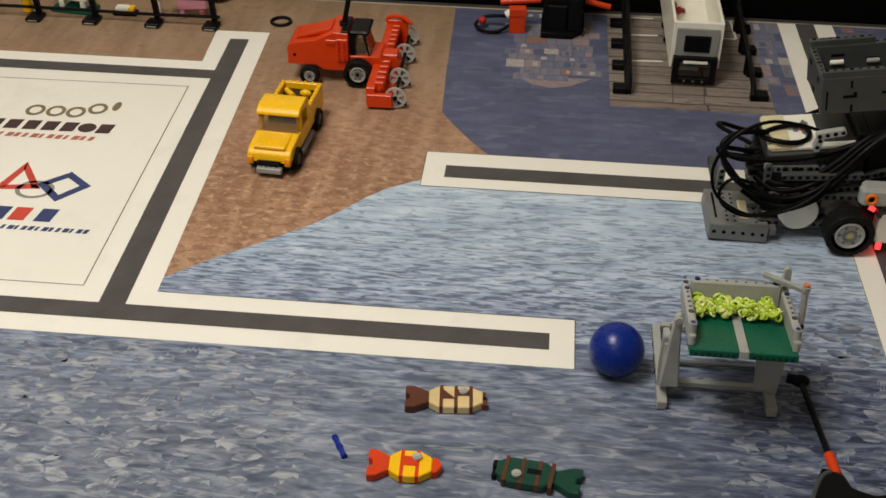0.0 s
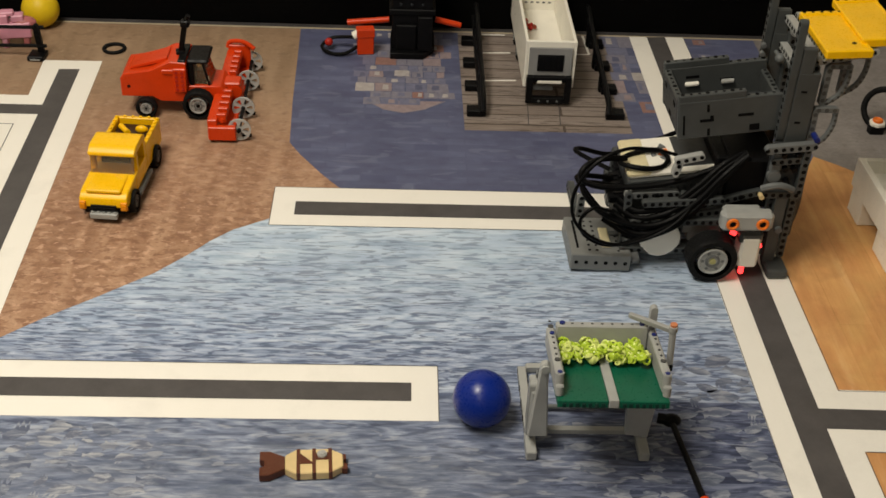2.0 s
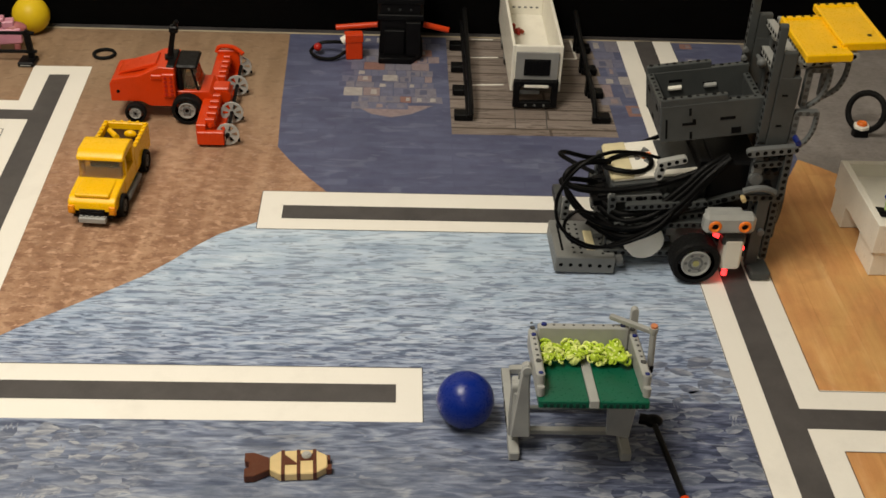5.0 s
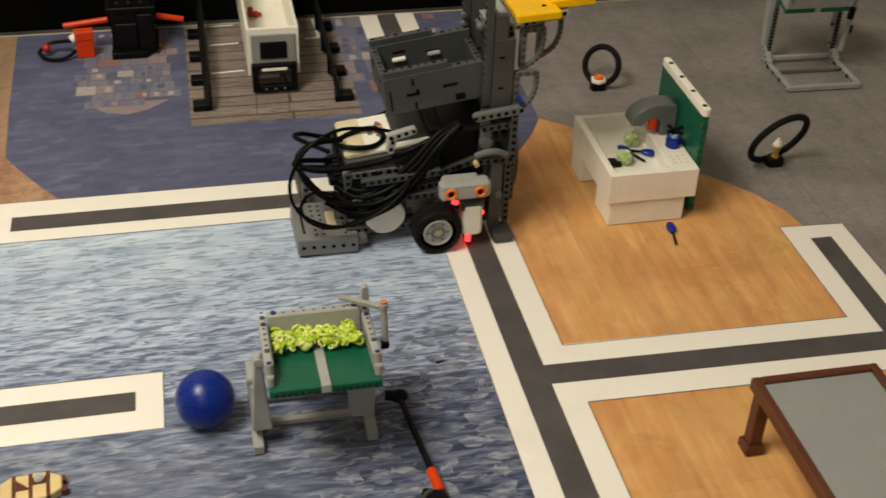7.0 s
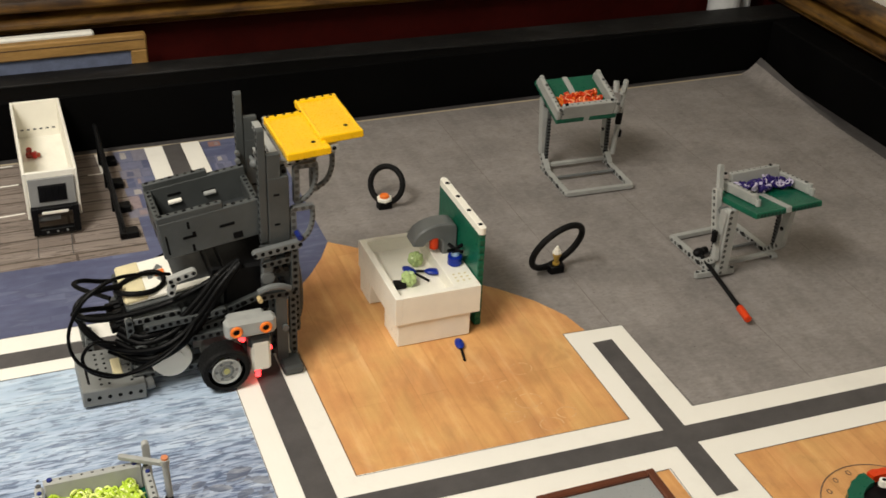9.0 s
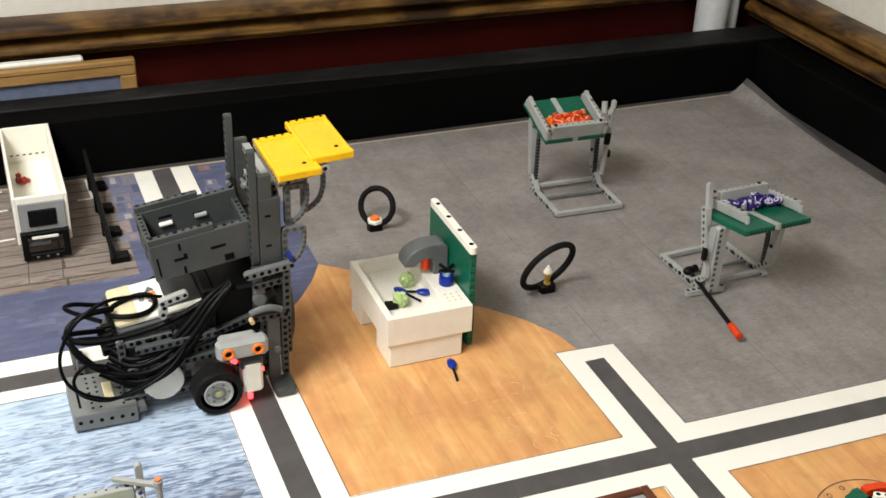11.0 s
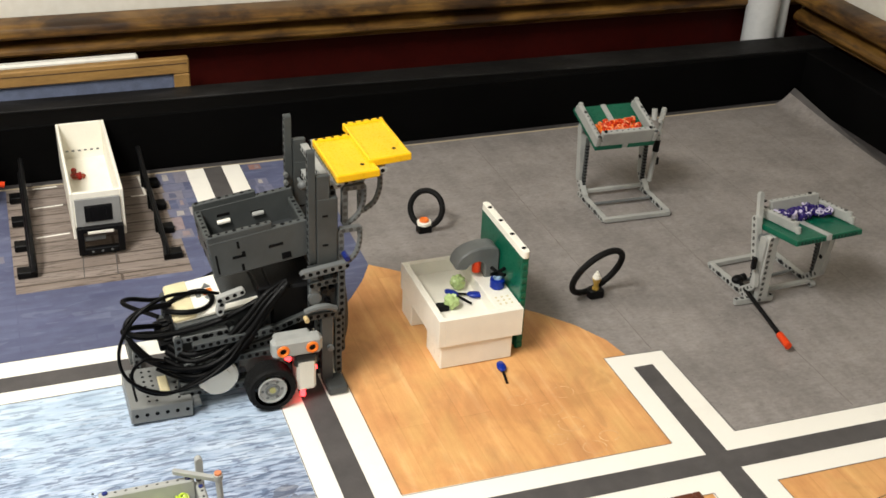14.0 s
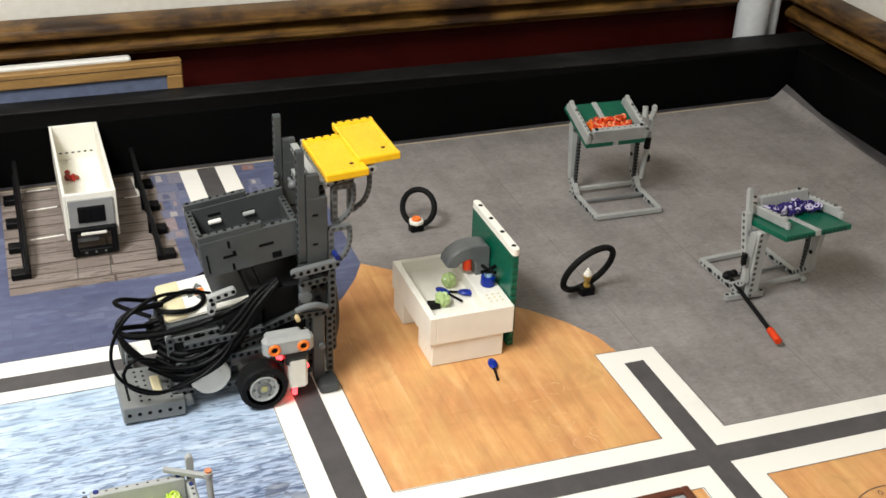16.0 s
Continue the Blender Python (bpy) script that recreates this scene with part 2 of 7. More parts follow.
BLACK = plastic("plastic_black", (0.0025, 0.0025, 0.003), 0.42, 0.2, 0.003, 0.16)
CABLE = plastic("cable_black", (0.0018, 0.0018, 0.0020), 0.42, 0.2, 0.002, 0.09)
RUBBER = plastic("rubber_black", (0.004, 0.004, 0.004), 0.7, 0.2, 0.006, 0.2)
HOLE = plastic("hole_dark", (0.003, 0.003, 0.0035), 0.6, 0.1, 0.0, 0.1)
HOLEGREY = plastic("hole_grey", (0.060, 0.060, 0.058), 0.6, 0.1, 0.0)
DARK = plastic("plastic_dark_grey", (0.055, 0.060, 0.060), 0.36, 0.14, 0.03, 0.35)
DARK2 = plastic("plastic_dark_grey_deep", (0.028, 0.031, 0.033), 0.4, 0.14, 0.03, 0.35)
GREY = plastic("plastic_light_grey", (0.33, 0.335, 0.32), 0.36)
MIDGREY = plastic("plastic_mid_grey", (0.125, 0.132, 0.132), 0.36)
BUMPGREY = plastic("plastic_bumper_grey", (0.175, 0.180, 0.174), 0.4)
HUBOLIVE = plastic("plastic_olive_tan", (0.42, 0.40, 0.16), 0.35)
WHITE = plastic("plastic_white", (0.84, 0.81, 0.72), 0.3, 0.04, 0.04)
CREAM = plastic("plastic_cream", (0.66, 0.58, 0.36), 0.35, 0.12)
GREEN = plastic("plastic_dark_green", (0.003, 0.090, 0.050), 0.3, 0.12, 0.02)
LIME = plastic("plastic_lime", (0.42, 0.56, 0.05), 0.22, 0.15, 0.03)
PALELIME = plastic("plastic_pale_lime", (0.45, 0.58, 0.24), 0.25, 0.15, 0.03)
YELLOW = plastic("plastic_yellow", (0.89, 0.50, 0.0025), 0.28, 0.06, 0.012)
ORANGE = plastic("plastic_orange", (0.82, 0.19, 0.02), 0.3, 0.08, 0.04)
RED = plastic("plastic_orange_red", (0.62, 0.045, 0.004), 0.3, 0.08, 0.015)
DARKRED = plastic("plastic_red", (0.42, 0.02, 0.012), 0.3)
BLUE = plastic("plastic_blue", (0.003, 0.022, 0.27), 0.3, 0.1, 0.01)
BALLBLUE = plastic("rubber_blue", (0.0003, 0.016, 0.19), 0.28, 0.04, 0.0, 0.40)
BALLYELLOW = plastic("rubber_yellow", (0.72, 0.50, 0.012), 0.4, 0.06, 0.04)
PURPLE = plastic("plastic_purple", (0.028, 0.017, 0.125), 0.2)
PINK = plastic("plastic_pink", (0.62, 0.27, 0.36), 0.35)
TAN = plastic("plastic_tan", (0.66, 0.50, 0.25), 0.35)
NAVY = plastic("plastic_navy", (0.008, 0.018, 0.14), 0.35)
DARKBROWN = plastic("plastic_dark_brown", (0.030, 0.011, 0.006), 0.4)
BROWN = plastic("plastic_brown", (0.10, 0.030, 0.014), 0.35)
FOREST = plastic("plastic_forest_green", (0.004, 0.048, 0.030), 0.32)
TABLEGREY = plastic("plastic_table_grey", (0.27, 0.28, 0.28), 0.3, 0.03, 0.01)
GOLD = plastic("plastic_gold", (0.42, 0.27, 0.05), 0.25)
AMBER = plastic("plastic_amber", (0.80, 0.30, 0.01), 0.25, 0.06, 0.01)
ICEBLUE = plastic("plastic_pale_blue", (0.30, 0.45, 0.65), 0.2)
SILVER = plastic("plastic_silver", (0.42, 0.42, 0.40), 0.25)
def led_red():
    m, nt, b = nodes_of("led_red")
    b.inputs["Base Color"].default_value = (0.8, 0.02, 0.02, 1)
    b.inputs["Emission Color"].default_value = (1, 0.03, 0.03, 1)
    b.inputs["Emission Strength"].default_value = 3.5
    return m


def smoked(name, c, rough=0.05):
    m, nt, b = nodes_of(name)
    b.inputs["Base Color"].default_value = (*c, 1)
    b.inputs["Roughness"].default_value = rough
    b.inputs["Transmission Weight"].default_value = 0.9
    return m


LED = led_red()
GLASS = smoked("smoked_glass", (0.66, 0.54, 0.36))


def painted(name, c, rough=0.6, scale=14, var=0.25, bump=0.25, sx=1.0, sy=1.0, sz=1.0, gloss=0.5):
    m, nt, b = nodes_of(name)
    b.inputs["Specular IOR Level"].default_value = gloss
    v = coords(nt, sx, sy, sz)
    big, fine = noise_tex(nt, v, scale, 5, 0.6), noise_tex(nt, v, scale * 14, 4)
    col = ramp(nt, big, [(0.3, scaled(c, 1 - var)), (0.7, scaled(c, 1 + var))])
    col = mix(nt, 0.12, col, ramp(nt, fine, [(0.35, (0, 0, 0)), (0.65, (1, 1, 1))]), "SOFT_LIGHT")
    nt.links.new(col, b.inputs["Base Color"])
    nt.links.new(ramp(nt, big, [(0.3, (rough * 0.85,) * 3), (0.7, (min(1, rough * 1.15),) * 3)]), b.inputs["Roughness"])
    bump_of(nt, b, fine, bump, 0.0008)
    return m


def stained_rail():
    """Brown varnished wood with dark smudges and fine grain along the rail."""
    m, nt, b = nodes_of("wood_rail_brown")
    b.inputs["Specular IOR Level"].default_value = 0.35
    big = noise_tex(nt, coords(nt, 0.55, 0.55, 1.5), 17, 4, 0.6, 0.5)
    grain = noise_tex(nt, coords(nt, 0.10, 0.10, 2.0), 110, 4, 0.6)
    col = ramp(nt, big, [(0.34, (0.026, 0.011, 0.003)), (0.47, (0.098, 0.047, 0.010)), (0.64, (0.168, 0.088, 0.020))])
    col = mix(nt, 0.45, col, ramp(nt, grain, [(0.36, (0.12, 0.12, 0.12)), (0.64, (0.85, 0.85, 0.85))]), "OVERLAY")
    col = mix(nt, ramp(nt, noise_tex(nt, coords(nt, 0.3, 0.3, 1.0), 60, 3), [(0.60, (0, 0, 0)), (0.68, (0.6, 0.6, 0.6))]), col, (0.020, 0.009, 0.003))
    nt.links.new(col, b.inputs["Base Color"])
    nt.links.new(ramp(nt, big, [(0.3, (0.5,) * 3), (0.7, (0.33,) * 3)]), b.inputs["Roughness"])
    bump_of(nt, b, grain, 0.3, 0.0006)
    return m


def worn_black():
    """Black paint rubbed grey in patches."""
    m, nt, b = nodes_of("paint_black_worn")
    b.inputs["Specular IOR Level"].default_value = 0.2
    big = noise_tex(nt, coords(nt, 0.4, 0.9, 1), 11, 5, 0.65, 0.4)
    fine = noise_tex(nt, coords(nt, 0.5, 1, 1), 130, 3)
    col = ramp(nt, big, [(0.36, (0.0035, 0.0032, 0.0032)), (0.52, (0.0085, 0.0080, 0.0078)), (0.68, (0.024, 0.023, 0.023))])
    col = mix(nt, ramp(nt, fine, [(0.64, (0, 0, 0)), (0.72, (0.5, 0.5, 0.5))]), col, (0.045, 0.042, 0.040))
    nt.links.new(col, b.inputs["Base Color"])
    nt.links.new(ramp(nt, big, [(0.3, (0.7,) * 3), (0.7, (0.5,) * 3)]), b.inputs["Roughness"])
    bump_of(nt, b, fine, 0.5, 0.0008)
    return m


W_RAIL = stained_rail()
P_BLACKTOP = worn_black()
P_BLACK = painted("paint_black_lumber", (0.0016, 0.0015, 0.0015), 0.75, 10, 0.4, 0.35, 0.5, gloss=0.05)
P_FLOORBOARD = painted("paint_dark_board", (0.055, 0.05, 0.05), 0.6, 12)
P_RED = painted("paint_dark_red", (0.035, 0.0022, 0.0012), 0.6, 6, 0.22, gloss=0.12)
P_CREAM = painted("paint_cream_wall", (0.70, 0.67, 0.60), 0.65, 5, 0.04, 0.15)
P_CEIL = painted("paint_ceiling", (0.58, 0.56, 0.52), 0.7, 5, 0.03)
P_CARPET = painted("carpet_brown", (0.10, 0.075, 0.055), 0.9, 40, 0.3)
W_FRAME = painted("wood_frame_oak", (0.29, 0.165, 0.050), 0.4, 16, 0.35, 0.3, 0.4, 1, 2)
W_GROOVE = painted("wood_groove_dark", (0.06, 0.03, 0.012), 0.6, 16)
W_LEG = painted("wood_plain", (0.30, 0.19, 0.10), 0.6, 12)
P_PIPE = painted("paint_pipe_white", (0.62, 0.63, 0.64), 0.4, 6, 0.05)
FABRIC = painted("board_blue_fabric", (0.10, 0.12, 0.19), 0.9, 60, 0.2)
P_TRAYWHITE = painted("paint_white_board", (0.72, 0.70, 0.64), 0.5, 8, 0.05)

# ---- mesh helpers ----


def bm_new():
    return bmesh.new()


def absorb(bm, tmp, m=None, mat=0):
    if m is not None:
        tmp.transform(m)
    for f in tmp.faces:
        f.material_index = mat
    me = bpy.data.meshes.new("tmp")
    tmp.to_mesh(me)
    tmp.free()
    bm.from_mesh(me)
    bpy.data.meshes.remove(me)
    return bm


def box(bm, a, b, bev=0.0006, mat=0, m=None):
    t = bmesh.new()
    bmesh.ops.create_cube(t, size=1)
    s = [abs(b[i] - a[i]) for i in range(3)]
    c = [(a[i] + b[i]) / 2 for i in range(3)]
    t.transform(Matrix.Translation(c) @ Matrix.Diagonal((*s, 1)))
    if bev:
        bmesh.ops.bevel(t, geom=t.edges[:], offset=min(bev, min(s) * 0.4), segments=1, affect="EDGES")
    return absorb(bm, t, m, mat)


def cyl(bm, p, q, r, seg=16, mat=0, r2=None, m=None, bev=0.0):
    p, q = Vector(p), Vector(q)
    t = bmesh.new()
    bmesh.ops.create_cone(t, cap_ends=True, segments=seg, radius1=r, radius2=r if r2 is None else r2, depth=(q - p).length)
    if bev:
        bmesh.ops.bevel(t, geom=[e for e in t.edges if len(e.link_faces) == 2 and any(len(f.verts) > 4 for f in e.link_faces)], offset=bev, segments=2, affect="EDGES")
    t.transform(Matrix.Translation((p + q) / 2) @ (q - p).to_track_quat("Z", "Y").to_matrix().to_4x4())
    return absorb(bm, t, m, mat)


def ball(bm, c, r, mat=0, seg=20, squash=(1, 1, 1), m=None):
    t = bmesh.new()
    bmesh.ops.create_uvsphere(t, u_segments=seg, v_segments=max(6, seg // 2), radius=r)
    t.transform(Matrix.Translation(c) @ Matrix.Diagonal((*squash, 1)))
    return absorb(bm, t, m, mat)


def prism(bm, pts, z0, z1, mat=0, m=None, bev=0.0):
    """An outline in x and y raised from z0 to z1."""
    t = bmesh.new()
    f = t.faces.new([t.verts.new((x, y, z0)) for x, y in pts])
    if f.normal.z < 0 or sum(a[0] * b[1] - b[0] * a[1] for a, b in zip(pts, pts[1:] + pts[:1])) > 0:
        pass
    g = bmesh.ops.extrude_face_region(t, geom=[f])
    bmesh.ops.translate(t, verts=[v for v in g["geom"] if isinstance(v, bmesh.types.BMVert)], vec=(0, 0, z1 - z0))
    bmesh.ops.recalc_face_normals(t, faces=t.faces)
    if bev:
        bmesh.ops.bevel(t, geom=t.edges[:], offset=bev, segments=1, affect="EDGES")
    return absorb(bm, t, m, mat)


def smooth_path(pts, steps):
    pts = [Vector(p) for p in pts]
    out = []
    for i in range(len(pts) - 1):
        a, b, c, d = pts[max(0, i - 1)], pts[i], pts[i + 1], pts[min(len(pts) - 1, i + 2)]
        for k in range(steps):
            t = k / steps
            out.append(0.5 * ((2 * b) + (c - a) * t + (2 * a - 5 * b + 4 * c - d) * t * t + (3 * b - 3 * c + d - a) * t ** 3))
    return out + [pts[-1]]


def tube(bm, pts, r, seg=8, steps=6, mat=0, closed=False, m=None):
    path = smooth_path(pts, steps) if steps > 1 else [Vector(p) for p in pts]
    if closed:
        path = path[:-1]
    t = bmesh.new()
    n, rings, side = len(path), [], None
    for i, p in enumerate(path):
        way = (path[(i + 1) % n] - path[i - 1]) if closed or 0 < i < n - 1 else (path[1] - p if i == 0 else p - path[i - 1])
        way = way.normalized()
        if side is None:
            side = way.orthogonal().normalized()
        side = (side - way * side.dot(way)).normalized()
        up = way.cross(side)
        rings.append([t.verts.new(p + r * (math.cos(2 * math.pi * k / seg) * side + math.sin(2 * math.pi * k / seg) * up)) for k in range(seg)])
    for i in range(n if closed else n - 1):
        a, b = rings[i], rings[(i + 1) % n]
        shift = 0
        if closed and i == n - 1:
            shift = min(range(seg), key=lambda s: (a[0].co - b[s].co).length)
        for k in range(seg):
            t.faces.new((a[k], a[(k + 1) % seg], b[(k + 1 + shift) % seg], b[(k + shift) % seg]))
    if not closed:
        t.faces.new(rings[0][::-1])
        t.faces.new(rings[-1])
    bmesh.ops.recalc_face_normals(t, faces=t.faces)
    return absorb(bm, t, m, mat)


def torus(bm, c, R, r, axis=(0, 0, 1), mat=0, n=40, seg=10, m=None):
    q = Vector(axis).to_track_quat("Z", "Y").to_matrix()
    pts = [Vector(c) + q @ Vector((R * math.cos(2 * math.pi * k / n), R * math.sin(2 * math.pi * k / n), 0)) for k in range(n)]
    return tube(bm, pts + pts[:1], r, seg, 1, mat, True, m)


STUD = 0.008


def beam(bm, p, q, up=(0, 0, 1), wide=0.0076, thick=0.0076, mat=0, hole=1, m=None, holes=True):
    """A studless beam from p to q with round ends and a row of holes along both broad sides; up is the way the holes face."""
    p, q, up = Vector(p), Vector(q), Vector(up)
    way = (q - p)
    length = way.length
    way.normalize()
    up = (up - way * up.dot(way)).normalized()
    side = up.cross(way)
    rot = Matrix((way, side, up)).transposed().to_4x4()
    t = bmesh.new()
    h, rr = length / 2, wide / 2
    out = [(h - rr + rr * math.cos(a), rr * math.sin(a)) for a in [radians(d) for d in range(-90, 91, 30)]]
    out += [(-(h - rr) + rr * math.cos(a), rr * math.sin(a)) for a in [radians(d) for d in range(90, 271, 30)]]
    prism(t, out, -thick / 2, thick / 2)
    bmesh.ops.bevel(t, geom=[e for e in t.edges if abs(e.verts[0].co.z - e.verts[1].co.z) < 1e-6], offset=0.0004, segments=1, affect="EDGES")
    place = Matrix.Translation((p + q) / 2) @ rot
    absorb(bm, t, (m @ place) if m else place, mat)
    if holes:
        count = max(1, round(length / STUD))
        for k in range(count):
            x = (k - (count - 1) / 2) * STUD
            for s in (-1, 1):
                cyl(bm, (x, 0, s * (thick / 2 - 0.0006)), (x, 0, s * (thick / 2 + 0.00012)), 0.0024, 8, hole, m=(m @ place) if m else place)
    return bm


def part(name, bm, mats, parent=None, label="", m=None, soft=True):
    me = bpy.data.meshes.new(name)
    bm.to_mesh(me)
    bm.free()
    for mt in mats if isinstance(mats, (list, tuple)) else [mats]:
        me.materials.append(mt)
    if soft:
        me.polygons.foreach_set("use_smooth", [True] * len(me.polygons))
        me.set_sharp_from_angle(angle=radians(32))
    ob = new(name, me)
    if parent is not None:
        ob.parent = parent
    if m is not None:
        ob.matrix_basis = m
    if label:
        ob["label"] = label
    return ob


def thing(name, m, label, category, group="", kind=""):
    ob = new(name)
    ob.empty_display_size = 0.02
    ob.matrix_basis = m
    return tagged(ob, label, category, group, kind)


def one(name, fn, mats, parent=None, label="", m=None, soft=True):
    bm = bm_new()
    fn(bm)
    return part(name, bm, mats, parent, label, m, soft)


# ---- room ----
def wall(name, a, b, mat, label):
    bm = bm_new()
    box(bm, a, b, 0)
    return tagged(part(name, bm, mat), label, "wall", kind="structure")


FLOOR_Z, CEIL_Z, NORTH, EAST, SOUTH, WEST = -0.76, 1.84, 1.00, 1.465, -2.6, -2.6
tagged(one("floor", lambda b: box(b, (WEST - 0.1, SOUTH - 0.1, FLOOR_Z - 0.05), (EAST + 0.1, NORTH + 0.26, FLOOR_Z), 0), P_CARPET), "brown carpeted floor of the room", "floor", kind="structure")
tagged(one("ceiling", lambda b: box(b, (WEST - 0.1, SOUTH - 0.1, CEIL_Z), (EAST + 0.1, NORTH + 0.26, CEIL_Z + 0.05), 0), P_CEIL), "plain white ceiling of the room", "ceiling", kind="structure")
wn = wall("wall_north", (WEST, NORTH, FLOOR_Z), (EAST, NORTH + 0.1, CEIL_Z), P_CREAM, "cream painted plaster wall above a wooden rail")
wall("wall_east", (EAST, SOUTH, FLOOR_Z), (EAST + 0.1, NORTH, CEIL_Z), P_CREAM, "cream painted plaster side wall above a wooden rail")
wall("wall_south", (WEST, SOUTH - 0.1, FLOOR_Z), (EAST, SOUTH, CEIL_Z), P_CREAM, "cream painted plaster wall")
wall("wall_west", (WEST - 0.1, SOUTH, FLOOR_Z), (WEST, NORTH + 0.22, CEIL_Z), P_CREAM, "cream painted plaster wall")
wsn = tagged(one("wainscot_north", lambda b: box(b, (WEST, NORTH - 0.006, FLOOR_Z), (EAST - 0.006, NORTH, 0.14), 0), P_RED), "dark red painted wainscot under the rail", "wainscot", kind="structure")
tagged(one("wainscot_east", lambda b: box(b, (EAST - 0.006, SOUTH, FLOOR_Z), (EAST, NORTH - 0.006, 0.10), 0), P_RED), "dark red painted wainscot under the side rail", "wainscot", kind="structure")

# Unseen dark bands on the south and west walls, added to cut bounced light.
tagged(one("bounce_cut_south", lambda b: box(b, (WEST + 0.006, SOUTH, FLOOR_Z), (EAST - 0.006, SOUTH + 0.006, 0.12), 0), P_RED), "unseen dark red wall band added to cut bounced light", "wainscot", kind="structure")
tagged(one("bounce_cut_west", lambda b: box(b, (WEST, SOUTH, FLOOR_Z), (WEST + 0.006, NORTH - 0.012, 0.12), 0), P_RED), "unseen dark red wall band added to cut bounced light", "wainscot", kind="structure")


def rail(name, start, end, z0, z1, out, label):
    """A moulded chair rail: bead below, hollow, rounded belly and a lip above."""
    prof = [(0, 0), (0.020, 0.0), (0.026, 0.02), (0.028, 0.05), (0.026, 0.085), (0.019, 0.10), (0.018, 0.125), (0.030, 0.14), (0.036, 0.17), (0.038, 0.23), (0.037, 0.31), (0.033, 0.38), (0.024, 0.44), (0.012, 0.475), (0.008, 0.51), (0.008, 0.56), (0.016, 0.60), (0.034, 0.625), (0.043, 0.66), (0.046, 0.72), (0.046, 0.84), (0.043, 0.93), (0.037, 0.98), (0.030, 1.0), (0, 1.0)]
    start, end, out = Vector(start), Vector(end), Vector(out)
    bm = bm_new()
    rings = [[bm.verts.new(c + out * o + Vector((0, 0, z0 + (z1 - z0) * h))) for o, h in prof] for c in (start, end)]
    n = len(prof)
    for k in range(n):
        bm.faces.new((rings[0][k], rings[0][(k + 1) % n], rings[1][(k + 1) % n], rings[1][k]))
    bm.faces.new(rings[0])
    bm.faces.new(rings[1][::-1])
    bmesh.ops.recalc_face_normals(bm, faces=bm.faces)
    return tagged(part(name, bm, W_RAIL), label, "trim", kind="structure")


SKEW = Matrix.Translation((1.3, NORTH, 0)) @ Matrix.Rotation(radians(-1.3), 4, "Z") @ Matrix.Translation((-1.3, -NORTH, 0))
rail("trim_rail_north", SKEW @ Vector((WEST, NORTH - 0.006, 0)), SKEW @ Vector((EAST - 0.006, NORTH - 0.006, 0)), 0.126, 0.185, (0, -1, 0), "brown stained wooden chair rail with moulded profile")
rail("trim_rail_east", (EAST - 0.006, SOUTH, 0), (EAST - 0.006, NORTH - 0.04, 0), 0.089, 0.160, (-1, 0, 0), "brown stained wooden chair rail on the side wall")


def corner_pipe():
    t = thing("corner_pipe", pose(1.345, 0.950, 0), "white painted pipe in the corner of the room behind the table", "pipe")
    one("pipe", lambda b: cyl(b, (0, 0, FLOOR_Z), (0, 0, CEIL_Z), 0.029, 28), P_PIPE, t)
    one("conduit", lambda b: cyl(b, (0.048, 0.004, FLOOR_Z), (0.048, 0.004, CEIL_Z), 0.009, 14), P_PIPE, t, "thin white conduit beside the pipe")


corner_pipe()
wn.matrix_basis = wsn.matrix_basis = SKEW  # the long wall runs slightly askew behind the table


def framed_board():
    t = thing("framed_board", pose(-0.22, 0.935, 0.0, -3), "oak framed board with blue fabric leaning behind the table", "notice board")
    w, top, bot = 0.547, 0.131, -0.45
    one("fabric", lambda b: box(b, (-w + 0.02, 0.002, bot + 0.02), (w - 0.02, 0.010, top - 0.015), 0), FABRIC, t, "blue fabric panel")
    one("frame_rail", lambda b: box(b, (-w, -0.004, top - 0.024), (w, 0.014, top), 0.002), W_FRAME, t)
    one("frame_rail", lambda b: box(b, (-w, -0.004, bot), (w, 0.014, bot + 0.024), 0.002), W_FRAME, t)
    one("groove", lambda b: box(b, (-w + 0.004, -0.0046, top - 0.0085), (w - 0.004, -0.0036, top - 0.0070), 0.0002), W_GROOVE, t, "dark groove in the frame")
    for x in (-w, w - 0.024):
        one("frame_stile", lambda b: box(b, (x, -0.0042, bot + 0.024), (x + 0.024, 0.014, top - 0.024), 0.002), W_FRAME, t)


def white_board():
    t = thing("white_board", pose(-0.3, 0.968, -0.004), "white plastic board edge leaning against the red wainscot", "board")
    one("panel", lambda b: box(b, (-0.55, -0.004, -0.45), (0.553, 0.004, 0.119), 0.001), P_TRAYWHITE, t)
    one("edge_strip", lambda b: box(b, (-0.552, -0.007, 0.119), (0.555, 0.008, 0.137), 0.003), P_TRAYWHITE, t)
    one("clip", lambda b: box(b, (0.40, -0.011, 0.118), (0.442, -0.0075, 0.1225), 0.0005), BLACK, t, "small black clip")


framed_board()
white_board()

# ---- table and mat ----
MX0, MX1, MY0, MY1 = -1.01, 1.352, -0.315, 0.828
TX0, TX1, TY0, TY1 = -1.03, 1.375, -0.335, 0.845


